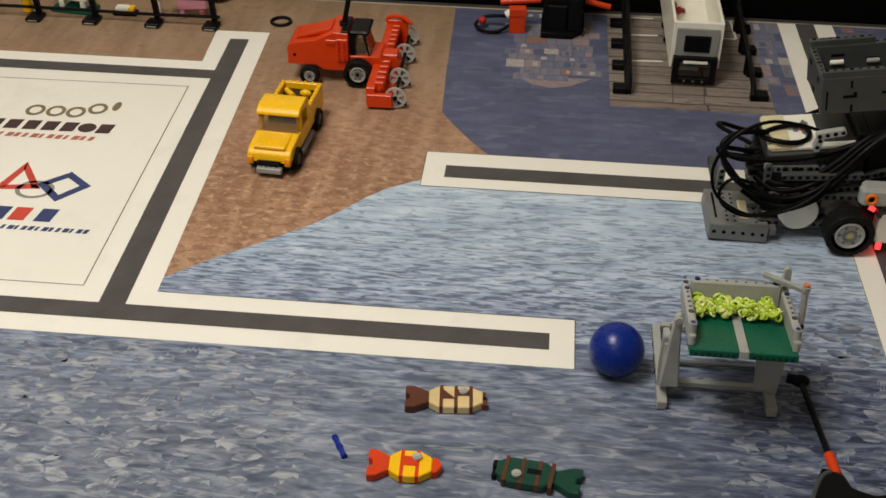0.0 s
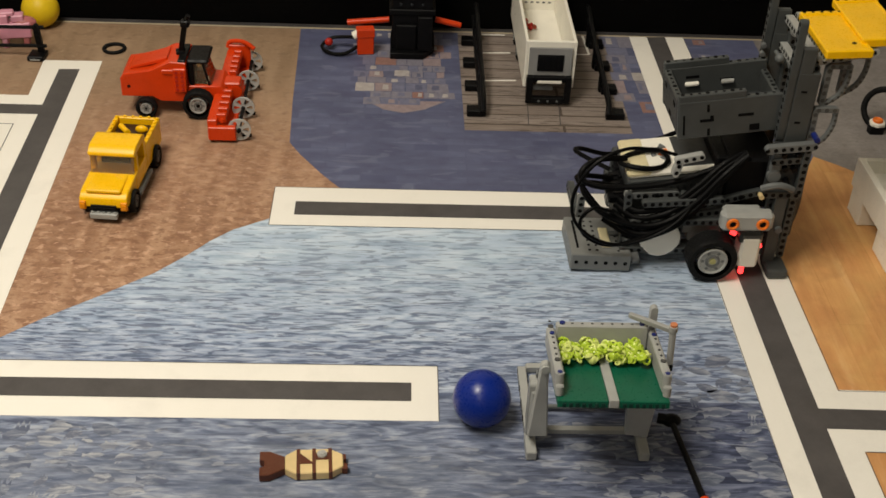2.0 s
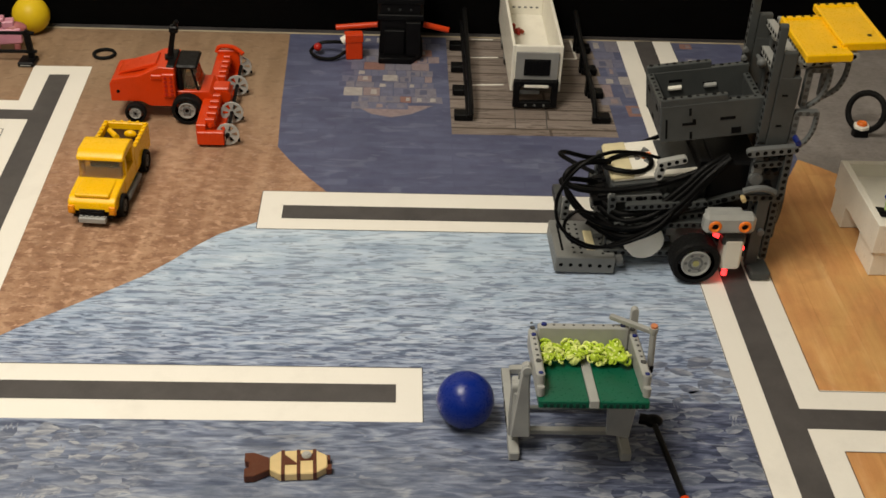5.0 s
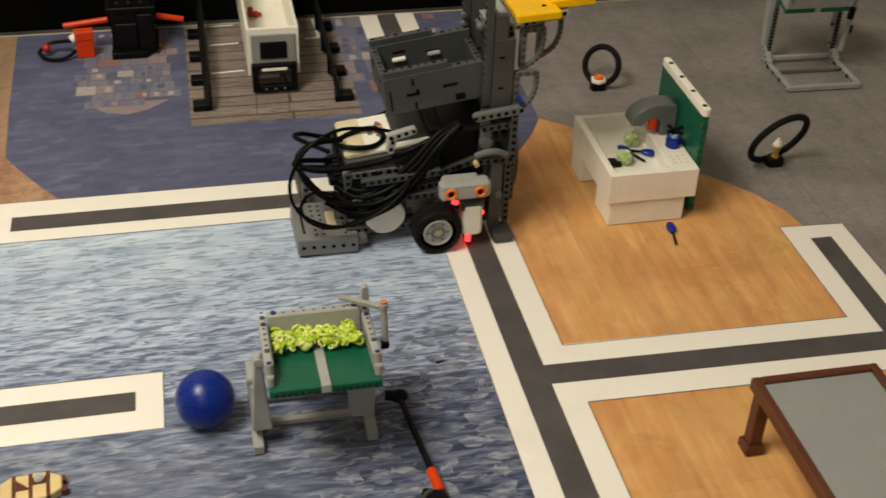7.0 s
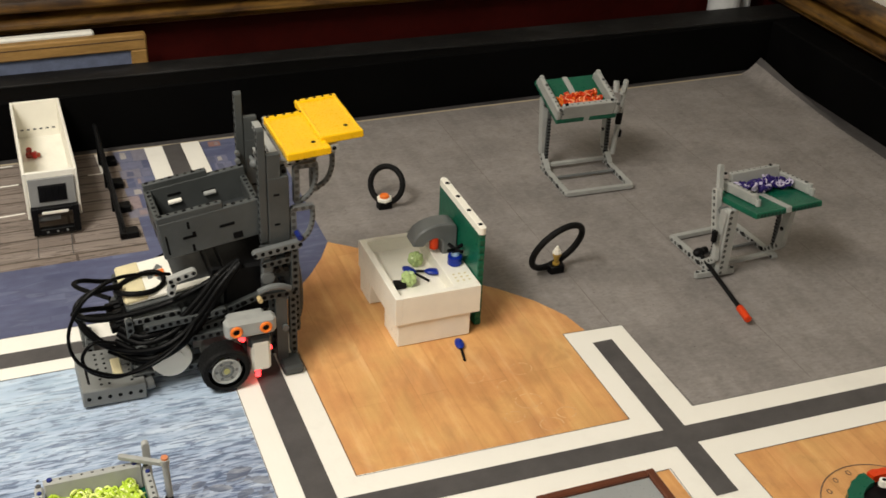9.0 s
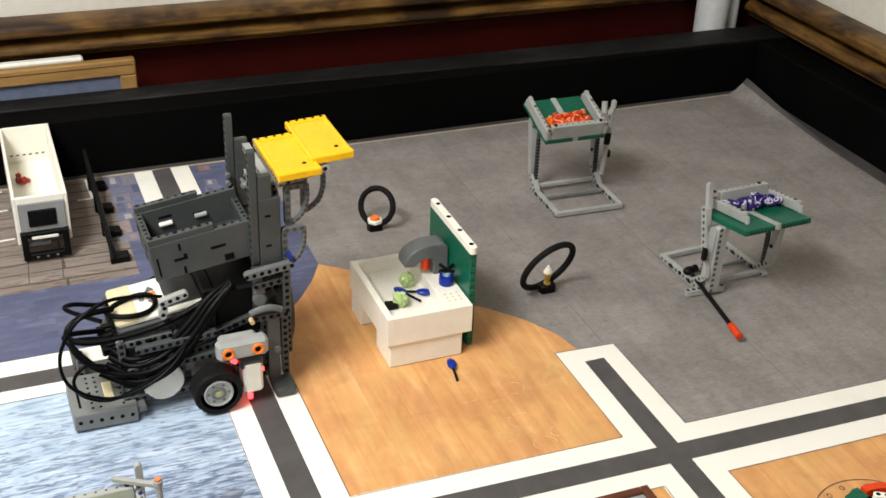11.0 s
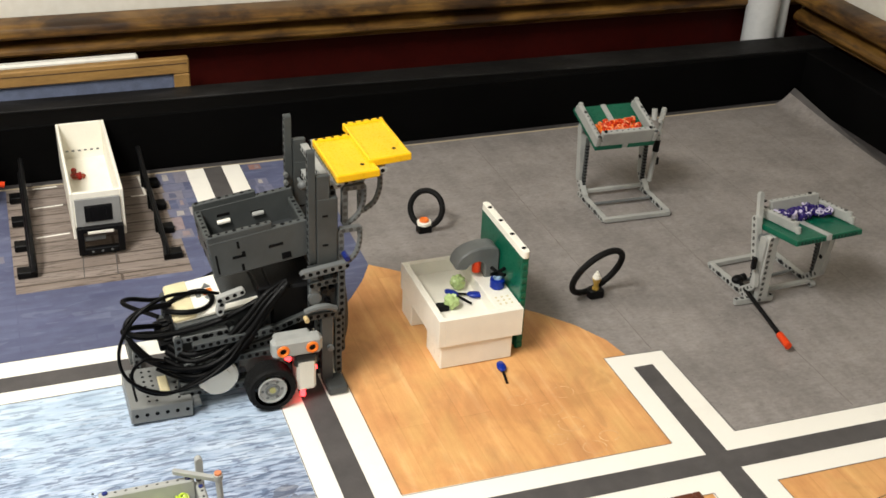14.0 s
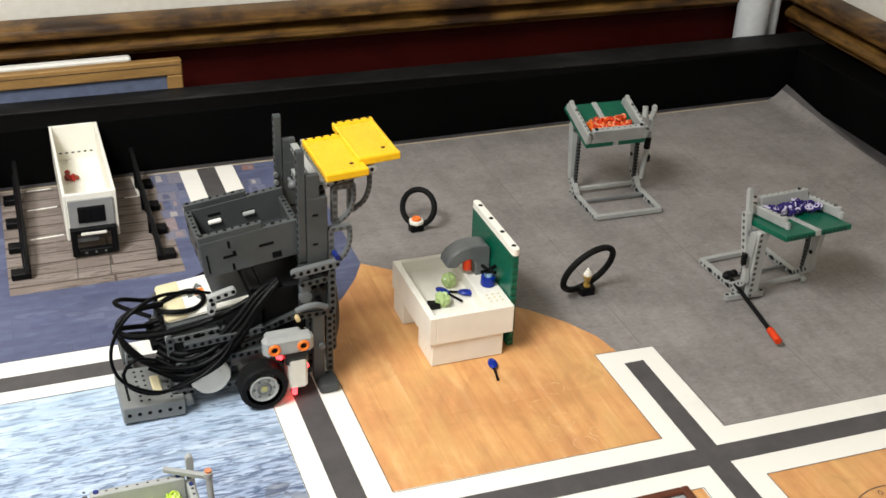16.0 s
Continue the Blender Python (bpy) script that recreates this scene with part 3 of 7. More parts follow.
def game_table():
    t = thing("game_table", pose(0, 0, 0), "low-walled table with black painted lumber borders", "table")
    one("table_board", lambda b: box(b, (TX0 - 0.06, TY0 - 0.06, -0.022), (TX1 + 0.06, TY1 + 0.062, -0.0035), 0.001), P_FLOORBOARD, t)
    def border(a, b_, lip_a, lip_b):
        o = one("border_board", lambda b: box(b, a, b_, 0.0025), [P_BLACK], t, "black painted lumber border")
        if lip_a:
            one("border_lip", lambda b: box(b, lip_a, lip_b, 0.002), P_BLACKTOP, o, "worn dark top edge")
        return o
    z0, z1 = -0.0035, 0.085
    ends = [(TX0 - 0.06, TY1), (TX1 + 0.06, TY1), (TX1 + 0.06, 0.913), (TX0 - 0.06, 0.966)]
    far = one("border_board", lambda b: prism(b, ends, z0, z1, 0, None, 0.0025), P_BLACK, t, "black painted lumber border")
    worn = [(TX0 - 0.06, 0.92), (0.0, 0.900), (0.547, 0.886), (1.02, 0.860), (TX1 + 0.06, 0.847), (TX1 + 0.06, 0.912), (TX0 - 0.06, 0.965)]
    one("border_lip", lambda b: prism(b, worn, z1 - 0.001, z1 + 0.0025, 0, None, 0.001), P_BLACKTOP, far, "worn dark top edge")
    border((TX0 - 0.06, TY0 - 0.06, z0), (TX1 + 0.06, TY0, z1), (TX0 - 0.06, TY0 - 0.036, z1 - 0.001), (TX1 + 0.06, TY0 - 0.001, z1 + 0.0025))
    border((TX1, TY0 + 0.0005, z0), (TX1 + 0.060, TY1 - 0.0005, z1), None, None)
    border((TX0 - 0.060, TY0 + 0.0005, z0), (TX0, TY1 - 0.0005, z1), (TX0 - 0.036, TY0 + 0.0005, z1 - 0.001), (TX0 - 0.001, TY1 - 0.0005, z1 + 0.0025))
    for x in (TX0 + 0.1, TX1 - 0.1):
        for y in (TY0 + 0.1, TY1 - 0.1):
            one("leg", lambda b: box(b, (x - 0.04, y - 0.04, FLOOR_Z), (x + 0.04, y + 0.04, -0.022), 0.003), W_LEG, t)


game_table()


def lift(x, y):
    """The far right corner of the mat curls up against the border."""
    u = min(1.0, max(0.0, (x - 1.316) / 0.036))
    v = min(1.0, max(0.0, (y - 0.58) / 0.24))
    return 0.026 * u ** 1.6 * v ** 1.4


mat = thing("game_mat", pose(0, 0, 0), "printed vinyl game mat with farm, water, town and kitchen areas", "mat")


def sheet(name, pts, layer, material, label=""):
    """A flat printed area; layers lie a hair's breadth over one another."""
    bm = bm_new()
    f = bm.faces.new([bm.verts.new((x, y, 0.00012 * layer)) for x, y in pts])
    bm.normal_update()
    if f.normal.z < 0:
        f.normal_flip()
    bmesh.ops.triangulate(bm, faces=bm.faces[:])
    return part(name, bm, material, mat, label, soft=False)


def rect(name, x0, y0, x1, y1, layer, material, label=""):
    return sheet(name, [(x0, y0), (x1, y0), (x1, y1), (x0, y1)], layer, material, label)


def backing():
    bm = bm_new()
    xs = [MX0, 0.3, 0.9, 1.15, 1.25, 1.30] + [1.312 + 0.004 * k for k in range(11)]
    ys = [MY0, 0.1, 0.45, 0.55] + [0.588 + 0.016 * k for k in range(16)]
    vs = [[bm.verts.new((x, y, lift(x, y))) for x in xs] for y in ys]
    for j in range(len(ys) - 1):
        for i in range(len(xs) - 1):
            f = bm.faces.new((vs[j][i], vs[j][i + 1], vs[j + 1][i + 1], vs[j + 1][i]))
            f.material_index = 1 if i == len(xs) - 2 or i == len(xs) - 3 else 0
    g = bmesh.ops.extrude_face_region(bm, geom=bm.faces[:])
    for v in g["geom"]:
        if isinstance(v, bmesh.types.BMVert):
            v.co.z -= 0.0015
    bmesh.ops.recalc_face_normals(bm, faces=bm.faces)
    part("sheet", bm, [M_GREY, M_LINE], mat, "warm grey vinyl sheet with curled corner")


backing()
# left half: grey line round the base, farm, water
FIELD_W = [(-0.5, 0.05), (-0.425, 0.10), (-0.383, 0.139), (-0.337, 0.176), (-0.289, 0.217), (-0.262, 0.248), (-0.24, 0.277), (-0.219, 0.299), (-0.178, 0.325)]
TOWN_W = [(-0.104, 0.385), (-0.130, 0.420), (-0.157, 0.462), (-0.173, 0.492), (-0.178, 0.60), (-0.184, MY1 - 0.006)]
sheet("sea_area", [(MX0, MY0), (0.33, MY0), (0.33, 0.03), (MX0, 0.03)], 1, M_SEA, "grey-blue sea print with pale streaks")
sheet("water_area", [(-0.47, 0.03), (0.33, 0.03), (0.33, 0.34), (-0.17, 0.34)] + FIELD_W[::-1][:-1], 1, M_WATER, "light blue rippled water print")
sheet("farm_area", [(MX0, 0.5), (-0.5, 0.5), (-0.5, 0.05)] + FIELD_W[1:] + [(-0.09, 0.34)] + TOWN_W + [(MX0, MY1 - 0.006)], 2, M_SOIL, "brown ploughed soil print fading to tan")
ARC1 = [(0.3755, 0.357), (0.403, 0.382), (0.431, 0.415), (0.4555, 0.450), (0.4745, 0.4865)]
ARC2 = [(0.497, 0.469), (0.522, 0.446), (0.553, 0.416), (0.585, 0.378), (0.610, 0.345), (0.640, 0.318), (0.672, 0.280), (0.694, 0.240), (0.703, 0.20)]
sheet("town_area", [(-0.09, 0.34), (0.33, 0.34)] + ARC1 + [(0.478, MY1 - 0.006)] + TOWN_W[::-1], 1, M_COBBLE, "blue-violet cobbled street print")
sheet("kitchen_area", ARC1 + ARC2 + [(0.71, 0.0), (0.36, 0.0)], 2, M_WOOD, "orange wood-plank floor print")
rect("kitchen_area", 0.36, MY0, MX1 - 0.003, -0.01, 1, M_WOOD)
rect("dock_area", 0.043, 0.533, 0.256, MY1 - 0.006, 2, M_DOCK, "tan plank dock print")
rect("far_edge", MX0, MY1 - 0.0055, 1.316, MY1 - 0.001, 3, M_TANLINE, "pale uncoated far edge")
# white bands
rect("white_band", MX0, 0.0, 0.0005, 0.0752, 3, M_WHITE)
sheet("base_area", [(MX0, 0.07), (-0.475, 0.07), (-0.488, 0.56), (MX0, 0.56)], 4, M_BASE, "off-white launch area with printed emblems")
rect("white_band", MX0, 0.561, -0.47, 0.598, 3, M_WHITE)
sheet("white_band", [(-0.49, 0.03), (-0.4225, 0.03), (-0.443, 0.700), (-0.521, 0.699), (-0.514, 0.57)], 5, M_WHITE)
rect("white_band", -0.181, 0.3095, 0.33, 0.3885, 5, M_WHITE)
sheet("white_band", [(0.298, MY0), (0.377, MY0), (0.3745, 0.825), (0.2945, 0.823)], 5, M_WHITE)
SL = -0.021  # the cross line falls slightly to the right
RX = MX1 - 0.003


def fall(x, y):
    return (x, y + SL * (x - 0.5))


sheet("white_band", [fall(0.37, -0.035), fall(RX, -0.035), fall(RX, 0.0475), fall(0.37, 0.0475)], 4, M_WHITE)
sheet("white_band", [(0.672, -0.110), (0.747, -0.112), (0.7475, 0.2015), (0.6735, 0.2055)], 3, M_WHITE)
# grey lines
rect("grey_line", MX0, 0.0258, -0.0243, 0.0510, 6, M_LINE)
rect("grey_line", MX0, 0.5475, -0.47, 0.5725, 6, M_LINE)
sheet("grey_line", [(-0.477, 0.045), (-0.4495, 0.045), (-0.4675, 0.674), (-0.4945, 0.673)], 7, M_LINE)
rect("grey_line", -0.155, 0.3310, 0.33, 0.3585, 6, M_LINE)
sheet("grey_line", [(0.323, MY0), (0.352, MY0), (0.3475, 0.825), (0.3205, 0.823)], 7, M_LINE)
sheet("grey_line", [fall(0.345, -0.0065), fall(RX, -0.0065), fall(RX, 0.0205), fall(0.345, 0.0205)], 6, M_LINE)
sheet("grey_line", [(0.6965, -0.0875), (0.7215, -0.0875), (0.7230, 0.179), (0.6985, 0.179)], 7, M_LINE)


def thin_line(pts, w, layer, material, name="printed_line"):
    bm = bm_new()
    for a, b_ in zip(pts, pts[1:]):
        a, b_ = Vector((*a, 0.00012 * layer)), Vector((*b_, 0.00012 * layer))
        s = Vector((0, 0, 1)).cross(b_ - a).normalized() * w / 2
        bm.faces.new([bm.verts.new(v) for v in (a - s, b_ - s, b_ + s, a + s)])
    return part(name, bm, material, mat, soft=False)


M_SEAM = printed("mat_seam_print", [(0.35, (0.13, 0.112, 0.10)), (0.65, (0.20, 0.178, 0.162))], 1, 1, 40)
for x, y0, y1 in ((0.741, 0.207, 0.80), (0.905, 0.045, 0.80), (1.070, 0.042, 0.80), (1.235, 0.038, 0.80)):
    thin_line([(x - 0.004, y0), (x, y1)], 0.0009, 1, M_SEAM, "faint_seam")
thin_line([(MX0, 0.077), (-0.502, 0.077), (-0.5145, 0.522), (MX0, 0.515)], 0.0012, 5, M_LINE, "base_outline")
# dark hairlines round the white bands
thin_line([(-0.181, 0.3885), (0.296, 0.3885)], 0.0008, 6, M_LINE)
thin_line([(0.0005, 0.0), (0.0005, 0.0752), (-0.42, 0.0752)], 0.0008, 6, M_LINE)
thin_line([(0.298, MY0), (0.297, 0.3095), (-0.181, 0.3095), (-0.181, 0.3885)], 0.0008, 6, M_LINE)
thin_line([(0.3747, 0.825), fall(0.377, 0.0460), fall(0.6725, 0.0470), (0.6735, 0.2055), (0.7475, 0.2015), fall(0.749, 0.0475), fall(RX, 0.0475)], 0.0008, 6, M_LINE)
thin_line([(0.377, MY0), fall(0.377, -0.035), fall(0.674, -0.035), (0.672, -0.110), (0.747, -0.112), fall(0.747, -0.035), fall(RX, -0.035)], 0.0008, 6, M_LINE)
for pts in ([(0.226, 0.823), (0.228, 0.760), (0.208, 0.760)], [(0.076, 0.757), (0.116, 0.759)], [(0.075, 0.671), (0.118, 0.674)], [(0.079, 0.818), (0.112, 0.818)]):
    thin_line(pts, 0.0035, 3, M_WHITE, "dock_marking")
for x in (0.125, 0.166):
    thin_line([(x, 0.55), (x + 0.004, 0.62)], 0.0012, 3, M_LINE, "dock_marking")


def rubble(outline, seed, h0, h1, w0, w1, keep):
    """Printed heaps of rubble: small blocks in several tints inside an outline."""
    rng = random.Random(seed)
    xs, ys = [p[0] for p in outline], [p[1] for p in outline]

    def inside(x, y):
        hit = False
        for (xa, ya), (xb, yb) in zip(outline, outline[1:] + outline[:1]):
            if (ya > y) != (yb > y) and x < (xb - xa) * (y - ya) / (yb - ya) + xa:
                hit = not hit
        return hit
    bm = bm_new()
    y = min(ys)
    while y < max(ys):
        h = rng.uniform(h0, h1)
        x = min(xs) - rng.uniform(0, 0.012)
        while x < max(xs):
            w = rng.uniform(w0, w1)
            if inside(x + w / 2, y + h / 2) and rng.random() < keep:
                gap = 0.0009
                f = bm.faces.new([bm.verts.new((x + rng.uniform(0, .0012) + dx, y + rng.uniform(0, .0012) + dy, 0.00036)) for dx, dy in ((0, 0), (w - gap, 0), (w - gap, h - gap), (0, h - gap))])
                f.material_index = rng.choice((0, 0, 0, 1, 1, 2, 3, 3, 4) if rng.random() < 0.5 else (0, 0, 3, 3, 5))
                if w > 0.014 and rng.random() < 0.6:
                    u, v = x + rng.uniform(0.1, 0.5) * w, y + rng.uniform(0.1, 0.3) * h
                    g = bm.faces.new([bm.verts.new((u + dx, v + dy, 0.00042)) for dx, dy in ((0, 0), (w * 0.36, 0.001), (w * 0.34, h * 0.55), (0.001, h * 0.6))])
                    g.material_index = rng.choice((0, 1, 2, 3, 5))
            x += w
        y += h
    part("rubble_print", bm, M_RUBBLE, mat, "printed heap of small stone blocks", soft=False)["kind"] = "stuff"


rubble([(-0.098, 0.81), (0.026, 0.81), (0.022, 0.610), (-0.014, 0.596), (-0.066, 0.596), (-0.090, 0.606)], 3, 0.016, 0.027, 0.010, 0.030, 0.98)
rubble([(0.258, 0.818), (0.296, 0.818), (0.297, 0.600), (0.272, 0.590), (0.256, 0.62)], 5, 0.018, 0.038, 0.014, 0.034, 0.86)
rubble([(0.375, 0.82), (0.412, 0.82), (0.404, 0.70), (0.392, 0.60), (0.376, 0.60)], 8, 0.016, 0.034, 0.010, 0.026, 0.80)
sheet("rubble_edge", [(-0.084, 0.606), (0.020, 0.608), (-0.008, 0.584), (-0.034, 0.574), (-0.060, 0.582)], 2, M_RUBBLE[1], "pale cracked slab in the rubble print")
thin_line([(-0.084, 0.606), (-0.060, 0.582), (-0.034, 0.574), (-0.008, 0.584), (0.020, 0.608)], 0.0016, 4, M_RUBBLE[0])
rect("rubble_block", -0.047, 0.678, -0.027, 0.695, 5, M_RUBBLE[2], "pale block in the rubble print")


def silhouettes():
    """Pale sea creatures printed on the sea."""
    rng = random.Random(11)
    bm = bm_new()
    fill = [0]

    def shape(cx, cy, s, turn, kind):
        if kind == 0:
            pts = [(1, 0), (.7, .22), (.3, .36), (-.2, .34), (-.6, .14), (-1, .34), (-.92, 0), (-1, -.34), (-.6, -.14), (-.2, -.34), (.3, -.36), (.7, -.22)]
        elif kind == 1:
            pts = [(math.cos(a) * (1 + .22 * math.sin(3 * a)), .6 * math.sin(a)) for a in [k * math.pi / 7 for k in range(14)]]
        elif kind == 3:
            pts = [(1, .05), (.72, .2), (.55, .62), (.36, .3), (-.1, .46), (-.4, .72), (-.42, .36), (-.72, .12), (-1, .06), (-.72, -.1), (-.42, -.36), (-.4, -.72), (-.1, -.46), (.36, -.3), (.55, -.62), (.72, -.16)]
        else:
            pts = [(.3, .5), (.9, .35), (.9, -.1), (.55, -.3), (.2, -.3), (-.2, -.9), (-.1, -.3), (-.5, -.95), (-.4, -.2), (-.8, -.7), (-.6, 0), (-.3, .4)]
        c, d = math.cos(turn), math.sin(turn)
        f = bm.faces.new([bm.verts.new((cx + s * (x * c - y * d), cy + s * (x * d + y * c), 0.00024)) for x, y in pts])
        f.material_index = fill[0]
        if f.calc_area() and (f.normal_update() or f.normal.z < 0):
            f.normal_flip()
    spots = []
    for k in range(1500):
        left = rng.random() < 0.66
        x, y = (rng.uniform(-0.62, -0.24), rng.uniform(-0.20, -0.012)) if left else (rng.uniform(0.12, 0.290), rng.uniform(-0.24, 0.09))
        s = rng.uniform(0.008, 0.0165) if k < 900 else rng.uniform(0.005, 0.009)
        if y > 0 and x < 0.19 or any(math.hypot(x - a, (y - b_) * 1.6) < 0.92 * (s + t) for a, b_, t in spots):
            continue
        spots.append((x, y, s))
        fill[0] = (0 if rng.random() < 0.6 else 1) if left else 1
        shape(x, y, s, rng.choice((0, math.pi)) + rng.uniform(-0.6, 0.6), rng.choice((0, 0, 1, 1, 2, 3)))
    bmesh.ops.triangulate(bm, faces=bm.faces[:])
    ob = part("creature_print", bm, [M_FISHPRINT, M_FISHFAINT], mat, "pale silhouettes of sea creatures", soft=False)
    ob["kind"] = "stuff"


silhouettes()


# emblems on the launch area, as plain shapes
def emblems():
    z = 0.00012 * 6
    inks = [plastic("ink_" + n, c, 0.5, 0.1) for n, c in (("olive", (0.20, 0.16, 0.09)), ("brown", (0.06, 0.03, 0.03)), ("rose", (0.42, 0.13, 0.09)), ("red", (0.55, 0.06, 0.04)), ("grey", (0.25, 0.25, 0.22)), ("navy", (0.035, 0.05, 0.15)))]

    def poly(bm, pts, k):
        f = bm.faces.new([bm.verts.new((x, y, z)) for x, y in pts])
        f.normal_update()
        if f.normal.z < 0:
            f.normal_flip()
        f.material_index = k

    def annulus(bm, cx, cy, r0, r1, k, squash=1.0, a0=0, a1=360, n=28):
        for i in range(n):
            a, b_ = radians(a0 + (a1 - a0) * i / n), radians(a0 + (a1 - a0) * (i + 1) / n)
            poly(bm, [(cx + r0 * math.cos(a), cy + r0 * squash * math.sin(a)), (cx + r1 * math.cos(a), cy + r1 * squash * math.sin(a)),
                      (cx + r1 * math.cos(b_), cy + r1 * squash * math.sin(b_)), (cx + r0 * math.cos(b_), cy + r0 * squash * math.sin(b_))], k)

    def bars(bm, x0, x1, y0, y1, n, k, lean=0.0):
        w = (x1 - x0) / n
        for i in range(n):
            a, b_ = x0 + i * w, x0 + (i + 0.62 + 0.22 * math.sin(i * 2.4)) * w
            poly(bm, [(a, y0), (b_, y0), (b_ + lean, y1), (a + lean, y1)], k)

    def mark(name, fn, label="", stuff=False):
        bm = bm_new()
        fn(bm)
        ob = part(name, bm, inks, mat, label, soft=False)
        if stuff:
            ob["kind"] = "stuff"
    for x, y in ((-0.690, 0.435), (-0.663, 0.435), (-0.637, 0.435), (-0.612, 0.447)):
        mark("emblem_ring", lambda b: annulus(b, x, y, 0.0075, 0.0125, 0, 1.15), "olive printed ring")
    mark("emblem_leaf", lambda b: annulus(b, -0.590, 0.456, 0.0, 0.005, 0, 2.4), "olive printed leaf shape")
    for x in (-0.738, -0.714, -0.690, -0.666, -0.642, -0.596):
        mark("emblem_block", lambda b: poly(b, [(x, 0.385), (x + 0.018, 0.386), (x + 0.020, 0.409), (x + 0.002, 0.408)], 1), "dark printed block")
    mark("emblem_disc", lambda b: annulus(b, -0.609, 0.397, 0.0, 0.0115, 1), "dark printed disc")
    mark("emblem_bars", lambda b: bars(b, -0.735, -0.589, 0.366, 0.376, 14, 2, 0.003), "row of small rose bars", True)
    mark("emblem_ring", lambda b: annulus(b, -0.620, 0.250, 0.017, 0.0225, 4, 0.85), "grey printed ring")

    def triangle(b):
        for q in (((-0.668, 0.245), (-0.651, 0.309), (-0.647, 0.292), (-0.656, 0.252)), ((-0.651, 0.309), (-0.614, 0.252), (-0.625, 0.253), (-0.650, 0.293)), ((-0.668, 0.245), (-0.614, 0.252), (-0.622, 0.261), (-0.656, 0.256))):
            poly(b, list(q), 3)
    mark("emblem_triangle", triangle, "red printed triangle")

    def square(b):
        q = [(-0.591, 0.292), (-0.558, 0.264), (-0.588, 0.227), (-0.622, 0.262)]
        c = (-0.590, 0.261)
        for a, b_ in zip(q, q[1:] + q[:1]):
            ia, ib = [(c[0] + 0.58 * (p[0] - c[0]), c[1] + 0.58 * (p[1] - c[1])) for p in (a, b_)]
            poly(b, [a, b_, ib, ia], 5)
    mark("emblem_square", square, "navy printed square")
    for x, k in ((-0.652, 5), (-0.628, 3), (-0.598, 5)):
        mark("emblem_block", lambda b: poly(b, [(x, 0.186), (x + 0.019, 0.186), (x + 0.022, 0.212), (x + 0.003, 0.212)], k), "navy or red printed block")
    mark("emblem_bars", lambda b: bars(b, -0.668, -0.528, 0.168, 0.176, 18, 5, 0.002), "row of small navy bars", True)


emblems()

# ---- robot ----


def wheel(t, c, r, width, rim, name="wheel", hub=GREY, treads=26, boss=BLACK):
    """A tyre with tread and a dished rim, axle along y."""
    x, y, z = c
    w = bm_new()
    n = treads * 2
    prof = [(-0.5, 0.74), (-0.5, 0.92), (-0.40, 0.985), (0.40, 0.985), (0.5, 0.92), (0.5, 0.74)]
    rings = []
    for k in range(n):
        a = 2 * math.pi * k / n
        g = 1.015 if k % 2 else 0.99
        rings.append([w.verts.new((x + r * h * (g if abs(o) < 0.45 else 1) * math.cos(a), y + width * o, z + r * h * (g if abs(o) < 0.45 else 1) * math.sin(a))) for o, h in prof])
    for k in range(n):
        p, q = rings[k], rings[(k + 1) % n]
        for i in range(len(prof) - 1):
            w.faces.new((p[i], p[i + 1], q[i + 1], q[i]))
    bmesh.ops.recalc_face_normals(w, faces=w.faces)
    ob = part(name, w, RUBBER, t, "black rubber tyre on a light rim")
    b = bm_new()
    for s in (-1, 1):
        cyl(b, (x, y + s * width * 0.40, z), (x, y + s * width * 0.42, z), r * rim, 28)
        torus(b, (x, y + s * width * 0.44, z), r * rim * 0.96, r * 0.055, (0, 1, 0), 0, 28, 8)
        torus(b, (x, y + s * width * 0.43, z), r * rim * 0.45, r * 0.05, (0, 1, 0), 1, 20, 6)
        cyl(b, (x, y + s * width * 0.36, z), (x, y + s * width * 0.47, z), r * 0.13, 12, 2)
        for k in range(6):
            a = 2 * math.pi * k / 6
            cyl(b, (x + r * rim * 0.7 * math.cos(a), y + s * width * 0.415, z + r * rim * 0.7 * math.sin(a)), (x + r * rim * 0.7 * math.cos(a), y + s * width * 0.425, z + r * rim * 0.7 * math.sin(a)), r * 0.07, 8, 1)
    part("rim", b, [hub, MIDGREY, boss], ob, "grey plastic rim")
    return ob


